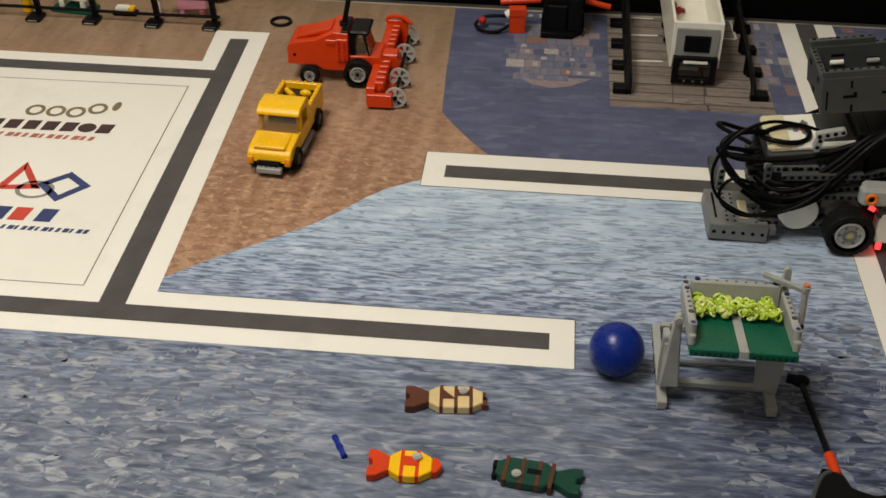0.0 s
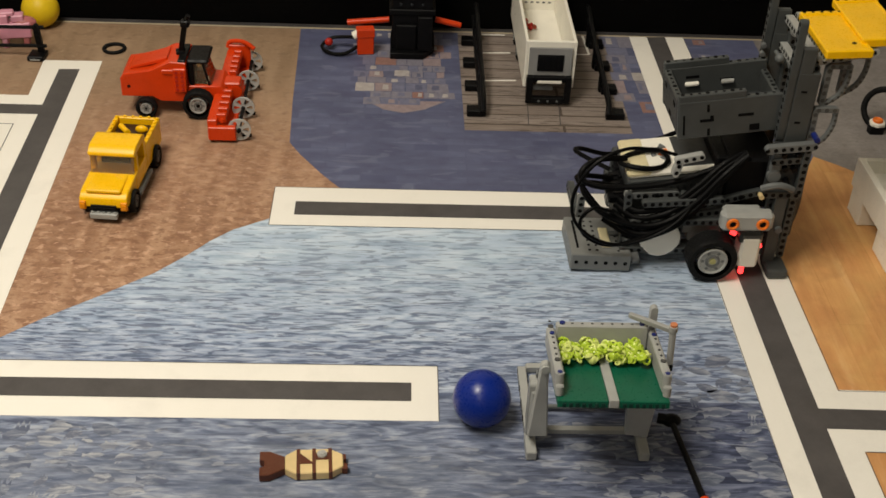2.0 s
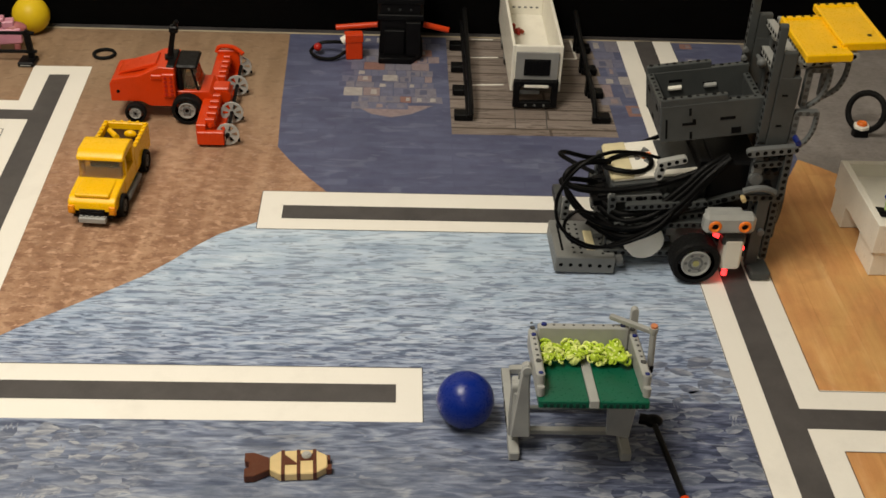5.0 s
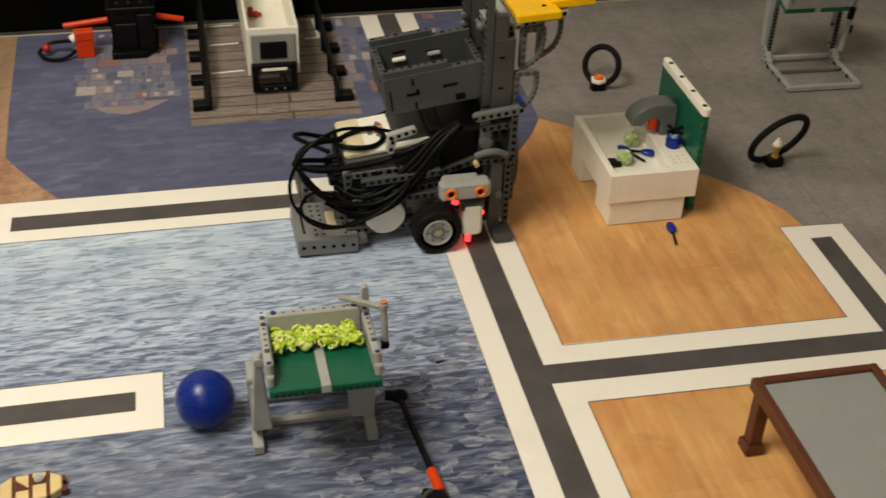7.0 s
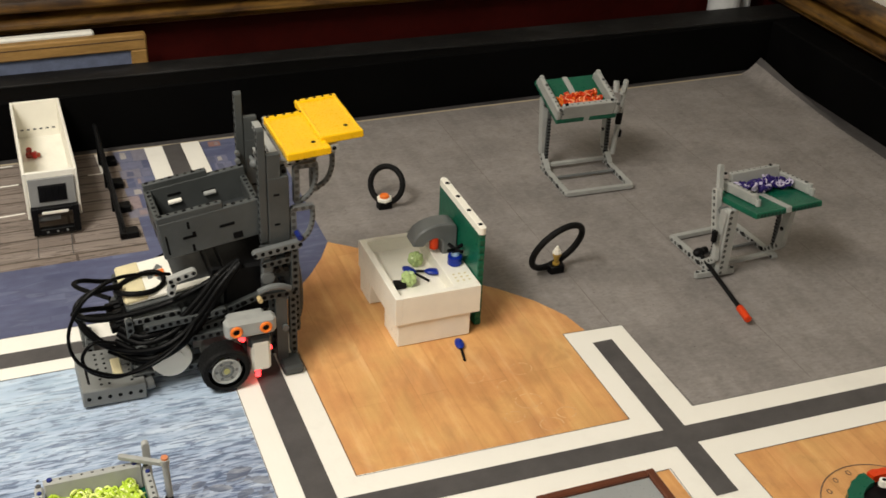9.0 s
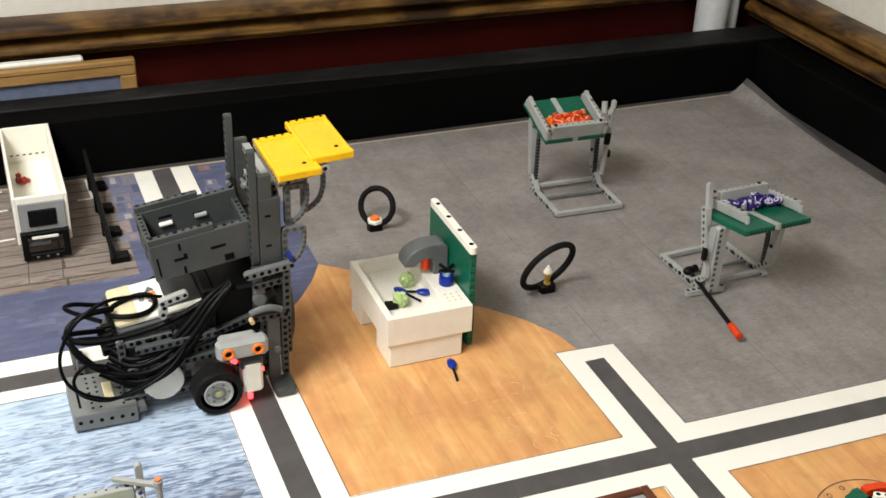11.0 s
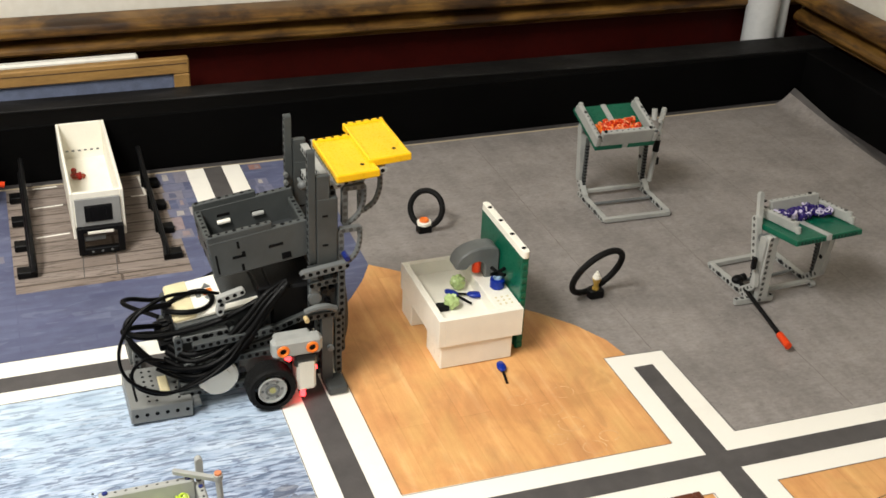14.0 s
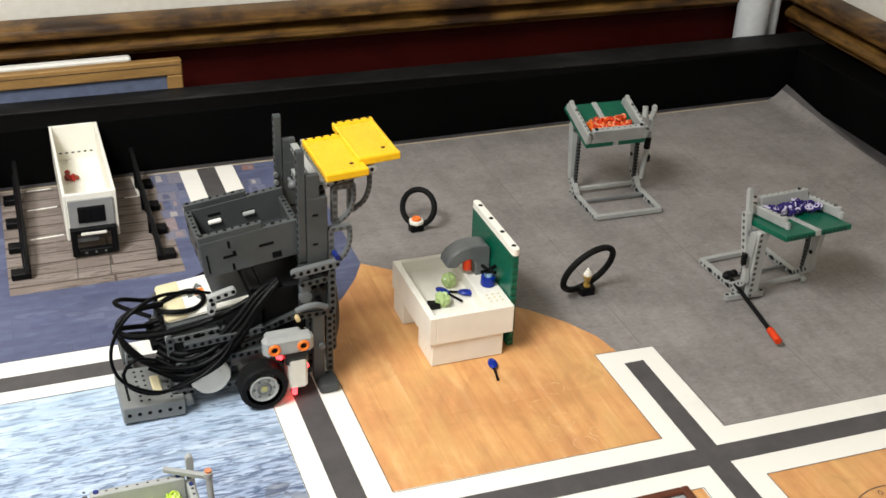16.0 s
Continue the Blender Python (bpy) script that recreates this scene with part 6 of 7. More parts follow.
def dock_rail(m, mirror):
    t = thing("dock_rail", m, "black plastic guard rail on stepped feet beside the dock", "guard rail", "dock rails")
    s = -1 if mirror else 1
    one("rail_bar", lambda b: tube(b, [(0.0, -0.002, 0.010), (0.0, 0.012, 0.020), (0.0, 0.050, 0.026), (0.0, 0.12, 0.031), (0.0, 0.19, 0.037), (0.0, 0.255, 0.046)], 0.0034, 8, 5), BLACK, t, "upper black bar")
    one("rail_bar", lambda b: tube(b, [(-s * 0.003, 0.0, 0.006), (-s * 0.003, 0.06, 0.013), (-s * 0.003, 0.12, 0.016), (-s * 0.003, 0.19, 0.020), (-s * 0.003, 0.255, 0.026)], 0.0032, 8, 5), BLACK, t, "lower black bar")
    for y, z in ((0.006, 0.018), (0.082, 0.028), (0.152, 0.034), (0.222, 0.041)):
        one("rail_post", lambda b: box(b, (-0.003, y - 0.005, 0.0), (0.003, y + 0.005, z), 0.001), BLACK, t)
    for y in (0.006, 0.076, 0.146, 0.216):
        one("rail_foot", lambda b: box(b, (min(0, -s * 0.021), y - 0.005, 0.0), (max(0, -s * 0.021), y + 0.012, 0.009), 0.001), BLACK, t)


dock_rail(pose(0.068, 0.566, 0.0006), False)
dock_rail(pose(0.229, 0.566, 0.0006), True)


TAILGREY = plastic("plastic_tailboard_grey", (0.25, 0.25, 0.245), 0.35)


def trailer():
    t = thing("toy_trailer", pose(0.1535, 0.612, 0.0006), "white open-topped toy trailer with grey tailboard on the dock", "toy trailer")
    W, L, zb, zt = 0.033, 0.226, 0.028, 0.087
    one("floor_panel", lambda b: box(b, (-W + 0.004, 0.006, zb), (W - 0.004, L - 0.004, zb + 0.006), 0.0005), WHITE, t)
    for x in (-W, W - 0.004):
        one("side_panel", lambda b: box(b, (x, 0.0, zb - 0.006), (x + 0.004, L, zt), 0.0008), WHITE, t)
    one("end_panel", lambda b: box(b, (-W + 0.004, L - 0.004, zb), (W - 0.004, L, zt), 0.0008), WHITE, t)
    one("end_panel", lambda b: box(b, (-W + 0.004, 0.0, zb + 0.008), (W - 0.004, 0.005, zt), 0.0008), WHITE, t)
    tb = one("tailboard", lambda b: [prism(b, [(-0.026, 0.038), (0.026, 0.038), (0.028, 0.042), (0.028, 0.079), (-0.028, 0.079), (-0.028, 0.042)], 0.0, 0.003, 0, Matrix.Rotation(radians(90), 4, "X"), 0.0006)], TAILGREY, t, "grey tailboard")
    one("window", lambda b: [box(b, (-0.017, -0.0046, 0.047), (0.017, -0.0028, 0.070), 0.0008)] + [box(b, (-0.015 + k * 0.008, -0.0052, 0.049), (-0.009 + k * 0.008, -0.0044, 0.068), 0.0004) for k in range(4)], BLACK, tb, "black louvred window")
    def bumper(b):
        box(b, (-0.029, -0.010, 0.003), (-0.021, -0.001, 0.041), 0.0008)
        box(b, (0.021, -0.010, 0.003), (0.029, -0.001, 0.041), 0.0008)
        box(b, (-0.021, -0.010, 0.034), (0.021, -0.001, 0.041), 0.0008)
        box(b, (-0.021, -0.010, 0.003), (0.021, -0.001, 0.011), 0.0008)
    bp = one("bumper_frame", bumper, BLACK, t, "black square bumper frame")
    one("light_bar", lambda b: box(b, (-0.016, -0.0108, 0.0325), (0.016, -0.008, 0.0365), 0.0005), WHITE, bp)
    one("crossbar", lambda b: box(b, (-0.021, -0.004, 0.020), (0.006, -0.001, 0.026), 0.0004), MIDGREY, bp, "grey inner bar")
    for x in (-0.012, 0.0, 0.012):
        one("stud", lambda b: cyl(b, (x, -0.0108, 0.007), (x, -0.0098, 0.007), 0.0016, 8), MIDGREY, bp)
    for k in range(6):
        one("slot", lambda b: box(b, (-0.0235 + k * 0.0085, L - 0.0048, 0.0440), (-0.0195 + k * 0.0085, L - 0.0036, 0.0462), 0.0002), MIDGREY, t)
    one("axle_box", lambda b: [box(b, (-0.026, 0.110, 0.012), (0.026, 0.200, zb), 0.001)], BLACK, t)
    for x in (-0.026, 0.026):
        for y in (0.128, 0.178):
            w = wheel(t, (0, 0, 0), 0.0125, 0.011, 0.5, treads=16)
            w.matrix_basis = Matrix.Translation((x, y, 0.0127)) @ Matrix.Rotation(radians(90), 4, "Z")
    for y in (0.06, 0.09):
        one("stand_leg", lambda b: box(b, (-0.010, y, 0.0), (0.010, y + 0.008, zb), 0.0008), BLACK, t)


trailer()


def cluster(name, m, label, category, mats, n, spread, r, seed, group=""):
    """A heap of small knobbly moulded pieces, joined."""
    rng = random.Random(seed)
    bm = bm_new()
    for k in range(n):
        c = [rng.uniform(-s, s) for s in spread[:2]] + [rng.uniform(0, spread[2]) + r * 0.8]
        mk = rng.randrange(len(mats))
        ball(bm, c, r * rng.uniform(0.7, 1.1), mk, 10)
        for j in range(3):
            d = Vector((rng.uniform(-1, 1), rng.uniform(-1, 1), rng.uniform(-0.4, 1))).normalized() * r * 0.9
            torus(bm, Vector(c) + d, r * 0.42, r * 0.2, d, mk, 10, 6)
    return tagged(part(name, bm, mats, m=m), label, category, group)


cluster("red_pieces", pose(0.1395, 0.770, 0.0352), "small heap of dark red pieces inside the trailer", "toy food", [plastic("plastic_brick_red", (0.26, 0.05, 0.02), 0.35), DARKRED, BROWN], 9, (0.008, 0.012, 0.003), 0.0034, 4)

# ---- water: fish ----


def fish(m, length, width, body, stripe, tail, label, nose, marks, patches):
    """Head towards +x; built of bevelled plates. nose: a pointed snout, or a notched black or brown mouth. marks: stripes along the body, 0 to 1."""
    t = thing("toy_fish", m, label, "toy fish", "toy fish")
    h, L, W = 0.0085, length / 2, width / 2
    bl, br = -L + length * 0.29, L - length * (0.13 if nose else 0.05)
    one("body", lambda b: prism(b, [(bl, -W * 0.55), (bl + 0.009, -W), (br - 0.011, -W), (br, -W * 0.5), (br, W * 0.5), (br - 0.011, W), (bl + 0.009, W), (bl, W * 0.55)], 0, h, bev=0.0009), body, t)
    one("tail", lambda b: prism(b, [(-L, -W), (-L + length * 0.11, -W), (bl, -W * 0.5), (bl, W * 0.5), (-L + length * 0.11, W), (-L, W), (-L, W * 0.30), (-L + 0.004, W * 0.22), (-L + 0.004, -W * 0.22), (-L, -W * 0.30)], 0, h * 0.92, bev=0.0007), tail, t)
    if nose:
        one("nose", lambda b: prism(b, [(br + 0.0002, -W * 0.62), (br + 0.0045, -W * 0.52), (L, -W * 0.10), (L, W * 0.10), (br + 0.0045, W * 0.52), (br + 0.0002, W * 0.62)], 0, h * 0.94, bev=0.0007), tail, t, "pointed snout")
    else:
        one("mouth", lambda b: [box(b, (br - 0.001, -W * 0.62, 0.0), (L, -W * 0.14, h * 0.8), 0.0006), box(b, (br - 0.001, W * 0.18, 0.0), (L - 0.001, W * 0.62, h * 0.8), 0.0006)], BLACK if tail is FOREST else tail, t, "notched mouth")
    for f in marks:
        x = bl + (br - bl) * f
        one("stripe", lambda b: box(b, (x - 0.0016, -W - 0.0002, 0.0006), (x + 0.0016, W + 0.0002, h + 0.0003), 0.0002), stripe, t)
    for f0, f1, v0, v1, slant, mt in patches:
        xa, xb = bl + (br - bl) * f0, bl + (br - bl) * f1
        pts = [(xa, W * v1), (xa, W * v0), (xb, W * v0)] + ([] if slant else [(xb, W * v1)])
        one("patch", lambda b: prism(b, pts, h * 0.9, h + 0.0007, bev=0.0002), mt, t)
    xe = bl + (br - bl) * 0.64
    one("eye_stud", lambda b: [cyl(b, (xe, W * 0.42, h), (xe, W * 0.42, h + 0.0030), 0.0042, 16, bev=0.0006), cyl(b, (xe, W * 0.42, h + 0.0030), (xe, W * 0.42, h + 0.0038), 0.0025, 12)], SILVER, t, "light grey round stud")


fish(pose(-0.1155, -0.0605, 0.0006, 0, 0, 4), 0.074, 0.0285, TAN, BROWN, BROWN, "tan brick-built toy fish with brown stripes and tail", False, (0.23, 0.50, 0.78), ((0.26, 0.50, -0.25, 0.62, True, BROWN), (0.52, 0.76, 0.05, 0.62, False, BROWN)))
fish(pose(-0.1425, -0.1480, 0.0006, 0, 0, 2), 0.063, 0.031, YELLOW, RED, RED, "yellow brick-built toy fish with orange stripes and tail", True, (0.30, 0.66), ((0.32, 0.64, -0.2, 0.5, False, RED),))
fish(pose(-0.0310, -0.1480, 0.0006, 0, 0, 172), 0.076, 0.029, FOREST, BROWN, FOREST, "dark green brick-built toy fish with brown stripes", False, (0.06, 0.28, 0.56, 0.84), ((0.24, 0.48, -0.25, 0.15, False, BLACK), (0.57, 0.72, 0.15, 0.6, False, BLACK)))

pin = one("blue_pin", lambda b: [cyl(b, (-0.013, 0, 0.0026), (0.013, 0, 0.0026), 0.0024, 10), cyl(b, (-0.002, 0, 0.0026), (0.002, 0, 0.0026), 0.0029, 10), cyl(b, (-0.0135, 0, 0.0026), (-0.010, 0, 0.0026), 0.0028, 10), cyl(b, (0.010, 0, 0.0026), (0.0135, 0, 0.0026), 0.0028, 10)], BLUE, m=pose(-0.202, -0.1285, 0.0004, 0, 0, -62))
tagged(pin, "small blue connector pin lying on the sea print", "connector pin")


def black_frame():
    t = thing("black_box", pose(0.245, -0.185, 0.0006, 0, 0, -22), "black plastic toy part at the edge of the sea print", "toy part")
    one("shell", lambda b: prism(b, [(-0.058, -0.04), (0.09, -0.04), (0.09, 0.034), (0.0, 0.034), (-0.012, 0.024), (-0.030, 0.024), (-0.040, 0.036), (-0.058, 0.036)], 0, 0.024, bev=0.002), BLACK, t)
    one("rim", lambda b: tube(b, [(-0.056, -0.02, 0.024), (-0.056, 0.02, 0.024), (-0.050, 0.033, 0.024)], 0.002), DARK, t)


black_frame()

# ---- harvest stands ----


TEETH = plastic("plastic_green_deep", (0.002, 0.030, 0.020), 0.4)
CAPORANGE = plastic("plastic_dull_orange", (0.5, 0.18, 0.08))


def stand(m, off, tilt, side, crop, lever, label, zc, xo, hang):
    """A table-like stand: two long feet, two legs and a tilting green tray, open towards -y."""
    t = thing("crop_stand", m, label, "toy stand", "crop stands")
    G2 = [GREY, HOLEGREY]
    for x in (-0.049, 0.049) if hang else (-0.0555, 0.0425):
        one("foot_beam", lambda b: [beam(b, (x, -0.056 if not hang else -0.036, 0.0042), (x, 0.058 if not hang else 0.053, 0.0042), (1, 0, 0))] + ([] if hang else [box(b, (x - 0.0046, -0.060, 0.0), (x + 0.0046, -0.034, 0.0095), 0.001)]), G2, t)
        if hang:
            lg = one("leg", lambda b: [beam(b, (x, -0.039, 0.022), (x * 1.04, -0.046, zc - 0.006), (1, 0, 0), 0.0122, 0.0082, holes=False), beam(b, (x, -0.041, 0.026), (x, -0.016, 0.0050), (1, 0, 0), 0.0090, 0.0080)], [GREY, HOLEGREY], t, "light grey angled leg with holes")
            one("rack", lambda b: [box(b, (x * 0.96 - 0.0022, -0.033, 0.016), (x * 0.96 + 0.0022, -0.0275, zc - 0.022), 0.0008)] + [box(b, (x * 0.96 - 0.0026, -0.0322, 0.020 + 0.005 * k), (x * 0.96 + 0.0026, -0.0270, 0.0218 + 0.005 * k), 0.0002, 1) for k in range(int((zc - 0.046) / 0.005))], [DARK, HOLE], lg, "dark grey toothed rack")
            one("knee", lambda b: cyl(b, (x - 0.0055, -0.039, zc - 0.012), (x + 0.0055, -0.039, zc - 0.012), 0.0052, 12, bev=0.0008), MIDGREY, lg, "grey round joint")
            one("pin", lambda b: cyl(b, (x - 0.0046, -0.041, 0.050), (x + 0.0046, -0.041, 0.050), 0.0028, 10), BLACK, lg, "black connector pin")
        else:
            one("leg", lambda b: [beam(b, (x, -0.034, 0.006), (x * 1.03, -0.042, zc - 0.018), (1, 0, 0), holes=False), box(b, (x - 0.0036, -0.0465, 0.014), (x + 0.0036, -0.022, zc - 0.026), 0.0015)], G2, t)
            one("brace", lambda b: beam(b, (x * 0.90, -0.020, 0.012), (x * 0.94, -0.026, zc - 0.020), (1, 0, 0), 0.005, 0.004, holes=False), MIDGREY, t)
        for k in range(3):
            one("pin", lambda b: cyl(b, (x * 1.0 - 0.0042 * (1 if x > 0 else -1), -0.012 + 0.020 * k, 0.0048), (x + 0.0044 * (1 if x > 0 else -1), -0.012 + 0.020 * k, 0.0048), 0.0030, 10), BLACK, t)
    if not hang:
        turn = Matrix.Rotation(radians(90), 4, "X")
        one("leg_panel", lambda b: [prism(b, [(-0.0600, 0.021), (-0.0425, 0.021), (-0.0470, zc - 0.010), (-0.0470, zc + 0.008), (-0.0500, zc + 0.012), (-0.0545, zc + 0.008)], 0.0470, 0.0530, 0, turn, 0.0012), cyl(b, (-0.0505, -0.0545, zc + 0.005), (-0.0505, -0.0455, zc + 0.005), 0.0040, 12)], G2, t, "slanted light grey leg panel")
        one("leg_panel", lambda b: prism(b, [(0.0240, 0.024), (0.0440, 0.022), (0.0480, zc - 0.012), (0.0200, zc - 0.012)], 0.0470, 0.0530, 0, turn, 0.0012), G2, t)
    one("cross_beam", lambda b: beam(b, (-0.049, -0.030, 0.0085), (0.046, -0.030, 0.0085), (0, 1, 0), 0.0048, 0.006, holes=False), G2, t)
    one("cross_rod", lambda b: beam(b, (-0.052, 0.053 if hang else 0.058, 0.0044), (0.052, 0.053 if hang else 0.058, 0.0044), (0, 1, 0), 0.0062, 0.0070, holes=False), GREY, t)
    one("cross_rod", lambda b: cyl(b, (-0.050, 0.004, 0.0048), (0.050, 0.004, 0.0048), 0.0022, 10), MIDGREY, t)
    mm = Matrix.Translation((xo, off, zc)) @ Matrix.Rotation(radians(tilt), 4, "X")
    hx, hy = 0.0392, 0.0430
    wx, wz = (0.010, 0.0165) if hang == (0.0, 0.0, 0.0) else (0.0, 0.0206)
    tray = one("tray", lambda b: [box(b, (-hx - 0.0058 - 0.3 * wx, -hy, -0.004), (-0.004, hy, 0.003), 0.0008, 0, mm), box(b, (0.004, -hy, -0.004), (hx + 0.0058 + 0.45 * wx, hy, 0.003), 0.0008, 0, mm)]
               + [box(b, (sx * (0.0085 + 0.0052 * k) - 0.0016, -hy - 0.0006, -0.0034), (sx * (0.0085 + 0.0052 * k) + 0.0016, -hy + 0.0012, 0.0008), 0.0004, 1, mm) for sx in (-1, 1) for k in range(7)], [GREEN, TEETH], t, "dark green tray floor with a toothed edge")
    one("tray_divider", lambda b: box(b, (-0.004, -hy - 0.0005, -0.0035), (0.004, hy, 0.0040), 0.0006, 0, mm), GREY, tray, "light grey strip")
    for sx in (-1, 1):
        f = -hy + (0.026 if hang == (0.0, 0.0, 0.0) else 0.014)

        def wall_(b):
            box(b, (wx + sx * (hx + 0.004 - 0.3 * wx) - 0.0036, f, 0.0031), (wx + sx * (hx + 0.004 - 0.3 * wx) + 0.0036, hy + 0.0005, wz), 0.0016, 0, mm)
            cyl(b, (wx + sx * (hx + 0.004 - 0.3 * wx), f - 0.0005, 0.0040), (wx + sx * (hx + 0.004 - 0.3 * wx), f - 0.0005, wz + 0.0006), 0.0036, 14, 0, m=mm, bev=0.0006)
            cyl(b, (wx + sx * (hx + 0.004 - 0.3 * wx), f - 0.0055, 0.0030), (wx + sx * (hx + 0.004 - 0.3 * wx), f - 0.0055, 0.0120), 0.0033, 14, 0, m=mm, bev=0.0006)
            for k in range(3, 11):
                cyl(b, (wx + sx * (hx + 0.004 - 0.3 * wx), -hy + 0.006 + 0.0088 * k, wz), (wx + sx * (hx + 0.004 - 0.3 * wx), -hy + 0.006 + 0.0088 * k, wz + 0.0006), 0.0012, 8, 1, m=mm)
            for k in (3, 9):
                cyl(b, (wx + sx * (hx + 0.004 - 0.3 * wx), -hy + 0.006 + 0.0088 * k, wz), (wx + sx * (hx + 0.004 - 0.3 * wx), -hy + 0.006 + 0.0088 * k, wz + 0.0010), 0.0024, 10, 1, m=mm)
        tw = one("tray_wall", wall_, G2, tray)
        for py in (-hy + 0.0135, hy - 0.012) if not hang else ():
            one("pin", lambda b: cyl(b, (wx + sx * (hx + 0.004 - 0.3 * wx), py, wz - 0.0004), (wx + sx * (hx + 0.004 - 0.3 * wx), py, wz + 0.0012), 0.0021, 10, m=mm), NAVY, tw, "dark blue connector pin")
    def back(b):
        box(b, (wx - hx + 0.3 * wx, hy - 0.008, 0.003), (wx + hx - 0.3 * wx, hy, 0.026), 0.0012, 0, mm)
        for k in range(9):
            cyl(b, (wx - 0.034 + 0.0085 * k, hy - 0.004, 0.0256), (wx - 0.034 + 0.0085 * k, hy - 0.004, 0.0262), 0.0012, 8, 1, m=mm)
    one("tray_wall", back, G2, tray)
    for px in (-0.034, 0.034):
        one("pin", lambda b: cyl(b, (px, hy - 0.004, 0.0258), (px, hy - 0.004, 0.0275), 0.0024, 10, m=mm), BLACK if hang else NAVY, tray)
    s = side
    if hang == (0.0, 0.0, 0.0):
        one("leg_plate", lambda b: [beam(b, (s * 0.0395, -0.046, 0.006), (s * 0.0410, -0.050, zc - 0.004), (0, 1, 0), holes=False), beam(b, (s * 0.0468, -0.046, 0.006), (s * 0.0483, -0.050, zc - 0.004), (0, 1, 0))], [GREY, HOLEGREY], t, "light grey double beam with holes")
        one("foot_bar", lambda b: beam(b, (s * 0.020, -0.042, 0.0045), (s * 0.075, -0.036, 0.0045), (0, 0, 1)), [GREY, HOLE], t, "light grey foot bar with holes")
        one("side_post", lambda b: beam(b, (s * 0.058, -0.050, 0.030), (s * 0.042, off + 0.040, zc + 0.036), (0, 1, 0), 0.007, 0.006, holes=False), G2, t)
        one("side_arm", lambda b: beam(b, (s * 0.056, -0.040, 0.062), (s * 0.050, off + 0.030, zc + 0.010), (1, 0, 0), 0.010, 0.008), G2, t)
        one("black_clip", lambda b: box(b, (s * 0.0665, -0.050, 0.056), (s * 0.0605, -0.044, 0.072), 0.001), BLACK, t)
    else:
        lx, ly, low = hang or (0.0575, 0.030, 0.008)
        ly += off
        if hang:
            one("side_post", lambda b: cyl(b, (s * 0.036, off + 0.018, zc + 0.012), (s * 0.037, off + 0.014, zc + 0.027), 0.0042, 12), G2, t)
        else:
            one("side_post", lambda b: beam(b, (s * 0.0455, off + 0.050, zc - 0.038), (s * 0.0455, off + 0.056, zc + 0.030), (0, 1, 0), 0.0064, 0.0064, holes=False), G2, t)
        rise = 0.018 if hang else 0.024
        lk = one("side_link", lambda b: [beam(b, (s * (0.030 if hang else 0.022), off + 0.046, zc + rise + 0.004), (s * lx, ly, zc + rise), (0, 0, 1), 0.0046 if not hang else 0.0066, 0.0042, holes=False), cyl(b, (s * lx, ly, zc + rise + 0.002), (s * (lx + (0.001 if not hang else -0.006)), ly - 0.004, zc - low), 0.0029 if not hang else 0.0036, 12), cyl(b, (s * lx, ly, zc + rise), (s * lx, ly, zc + rise + 0.005), 0.0040, 12)], G2, t, "grey hanging link")
        one("link_cap", lambda b: cyl(b, (s * lx, ly, zc + rise + 0.0045), (s * lx, ly, zc + rise + 0.0070), 0.0030, 12), CAPORANGE if not hang else GREY, t)
        if hang:
            one("link_joint", lambda b: cyl(b, (s * (lx - 0.0036), ly - 0.0024, zc - 0.042), (s * (lx - 0.0026), ly - 0.0018, zc - 0.024), 0.0046, 12), BLACK, lk, "black joint")
        one("black_clip", lambda b: box(b, (s * (lx - 0.003), ly - 0.007, zc - 0.016 - (0.048 if hang else 0)), (s * (lx + 0.004), ly - 0.001, zc - 0.009 - (0.044 if hang else 0)), 0.001), BLACK, t)
    if lever:
        lv = one("lever", lambda b: [tube(b, [lever[0], lever[1]], 0.0028, 10, 1), ball(b, lever[0], 0.0075, 0, 14, (1.2, 0.9, 0.8)), cyl(b, (lever[0][0] - s * 0.012, lever[0][1] + 0.003, lever[0][2]), lever[0], 0.005, 12)], BLACK, t, "black lever rod")
        d = (Vector(lever[1]) - Vector(lever[0])).normalized()
        one("lever_grip", lambda b: cyl(b, Vector(lever[1]) - d * 0.002, Vector(lever[1]) + d * 0.024, 0.0045, 14, bev=0.001), RED, lv, "orange-red grip")
    return mm


def stand_with_crop(m, off, tilt, side, crop, lever, label, cname, clabel, seed, zc=0.108, xo=0.0, hang=None):
    mm = stand(m, off, tilt, side, crop, lever, label, zc, xo, hang)
    rng = random.Random(seed)
    bm = bm_new()
    spread = (0.74 if hang[0] else 0.84) if hang else 0.93
    shift = 0.010 if hang == (0.0, 0.0, 0.0) else 0.0
    back = 0.026 if hang and hang[0] else 0.030
    for ix in range(8):
        for iy in range(3):
            c = Vector((shift + spread * (-0.033 + ix * 0.0094) + rng.uniform(-.0025, .0025), back - iy * 0.0095 + rng.uniform(-.002, .002), 0.0078 + rng.uniform(0, .0045)))
            k = rng.randrange(len(crop))
            r = rng.uniform(0.0044, 0.0062)
            ball(bm, c, r * 0.80, k, 8)
            for j in range(7):
                d = Vector((rng.uniform(-1, 1), rng.uniform(-1, 1), rng.uniform(-0.3, 1))).normalized() * r * 0.82
                torus(bm, c + d, r * rng.uniform(0.36, 0.62), r * rng.uniform(0.16, 0.24), (rng.uniform(-1, 1), rng.uniform(-1, 1), rng.uniform(-1, 1)), rng.randrange(len(crop)), 9, 6)
    ob = part(cname, bm, crop, m=m @ mm)
    tagged(ob, clabel, "toy crop", "toy crops")


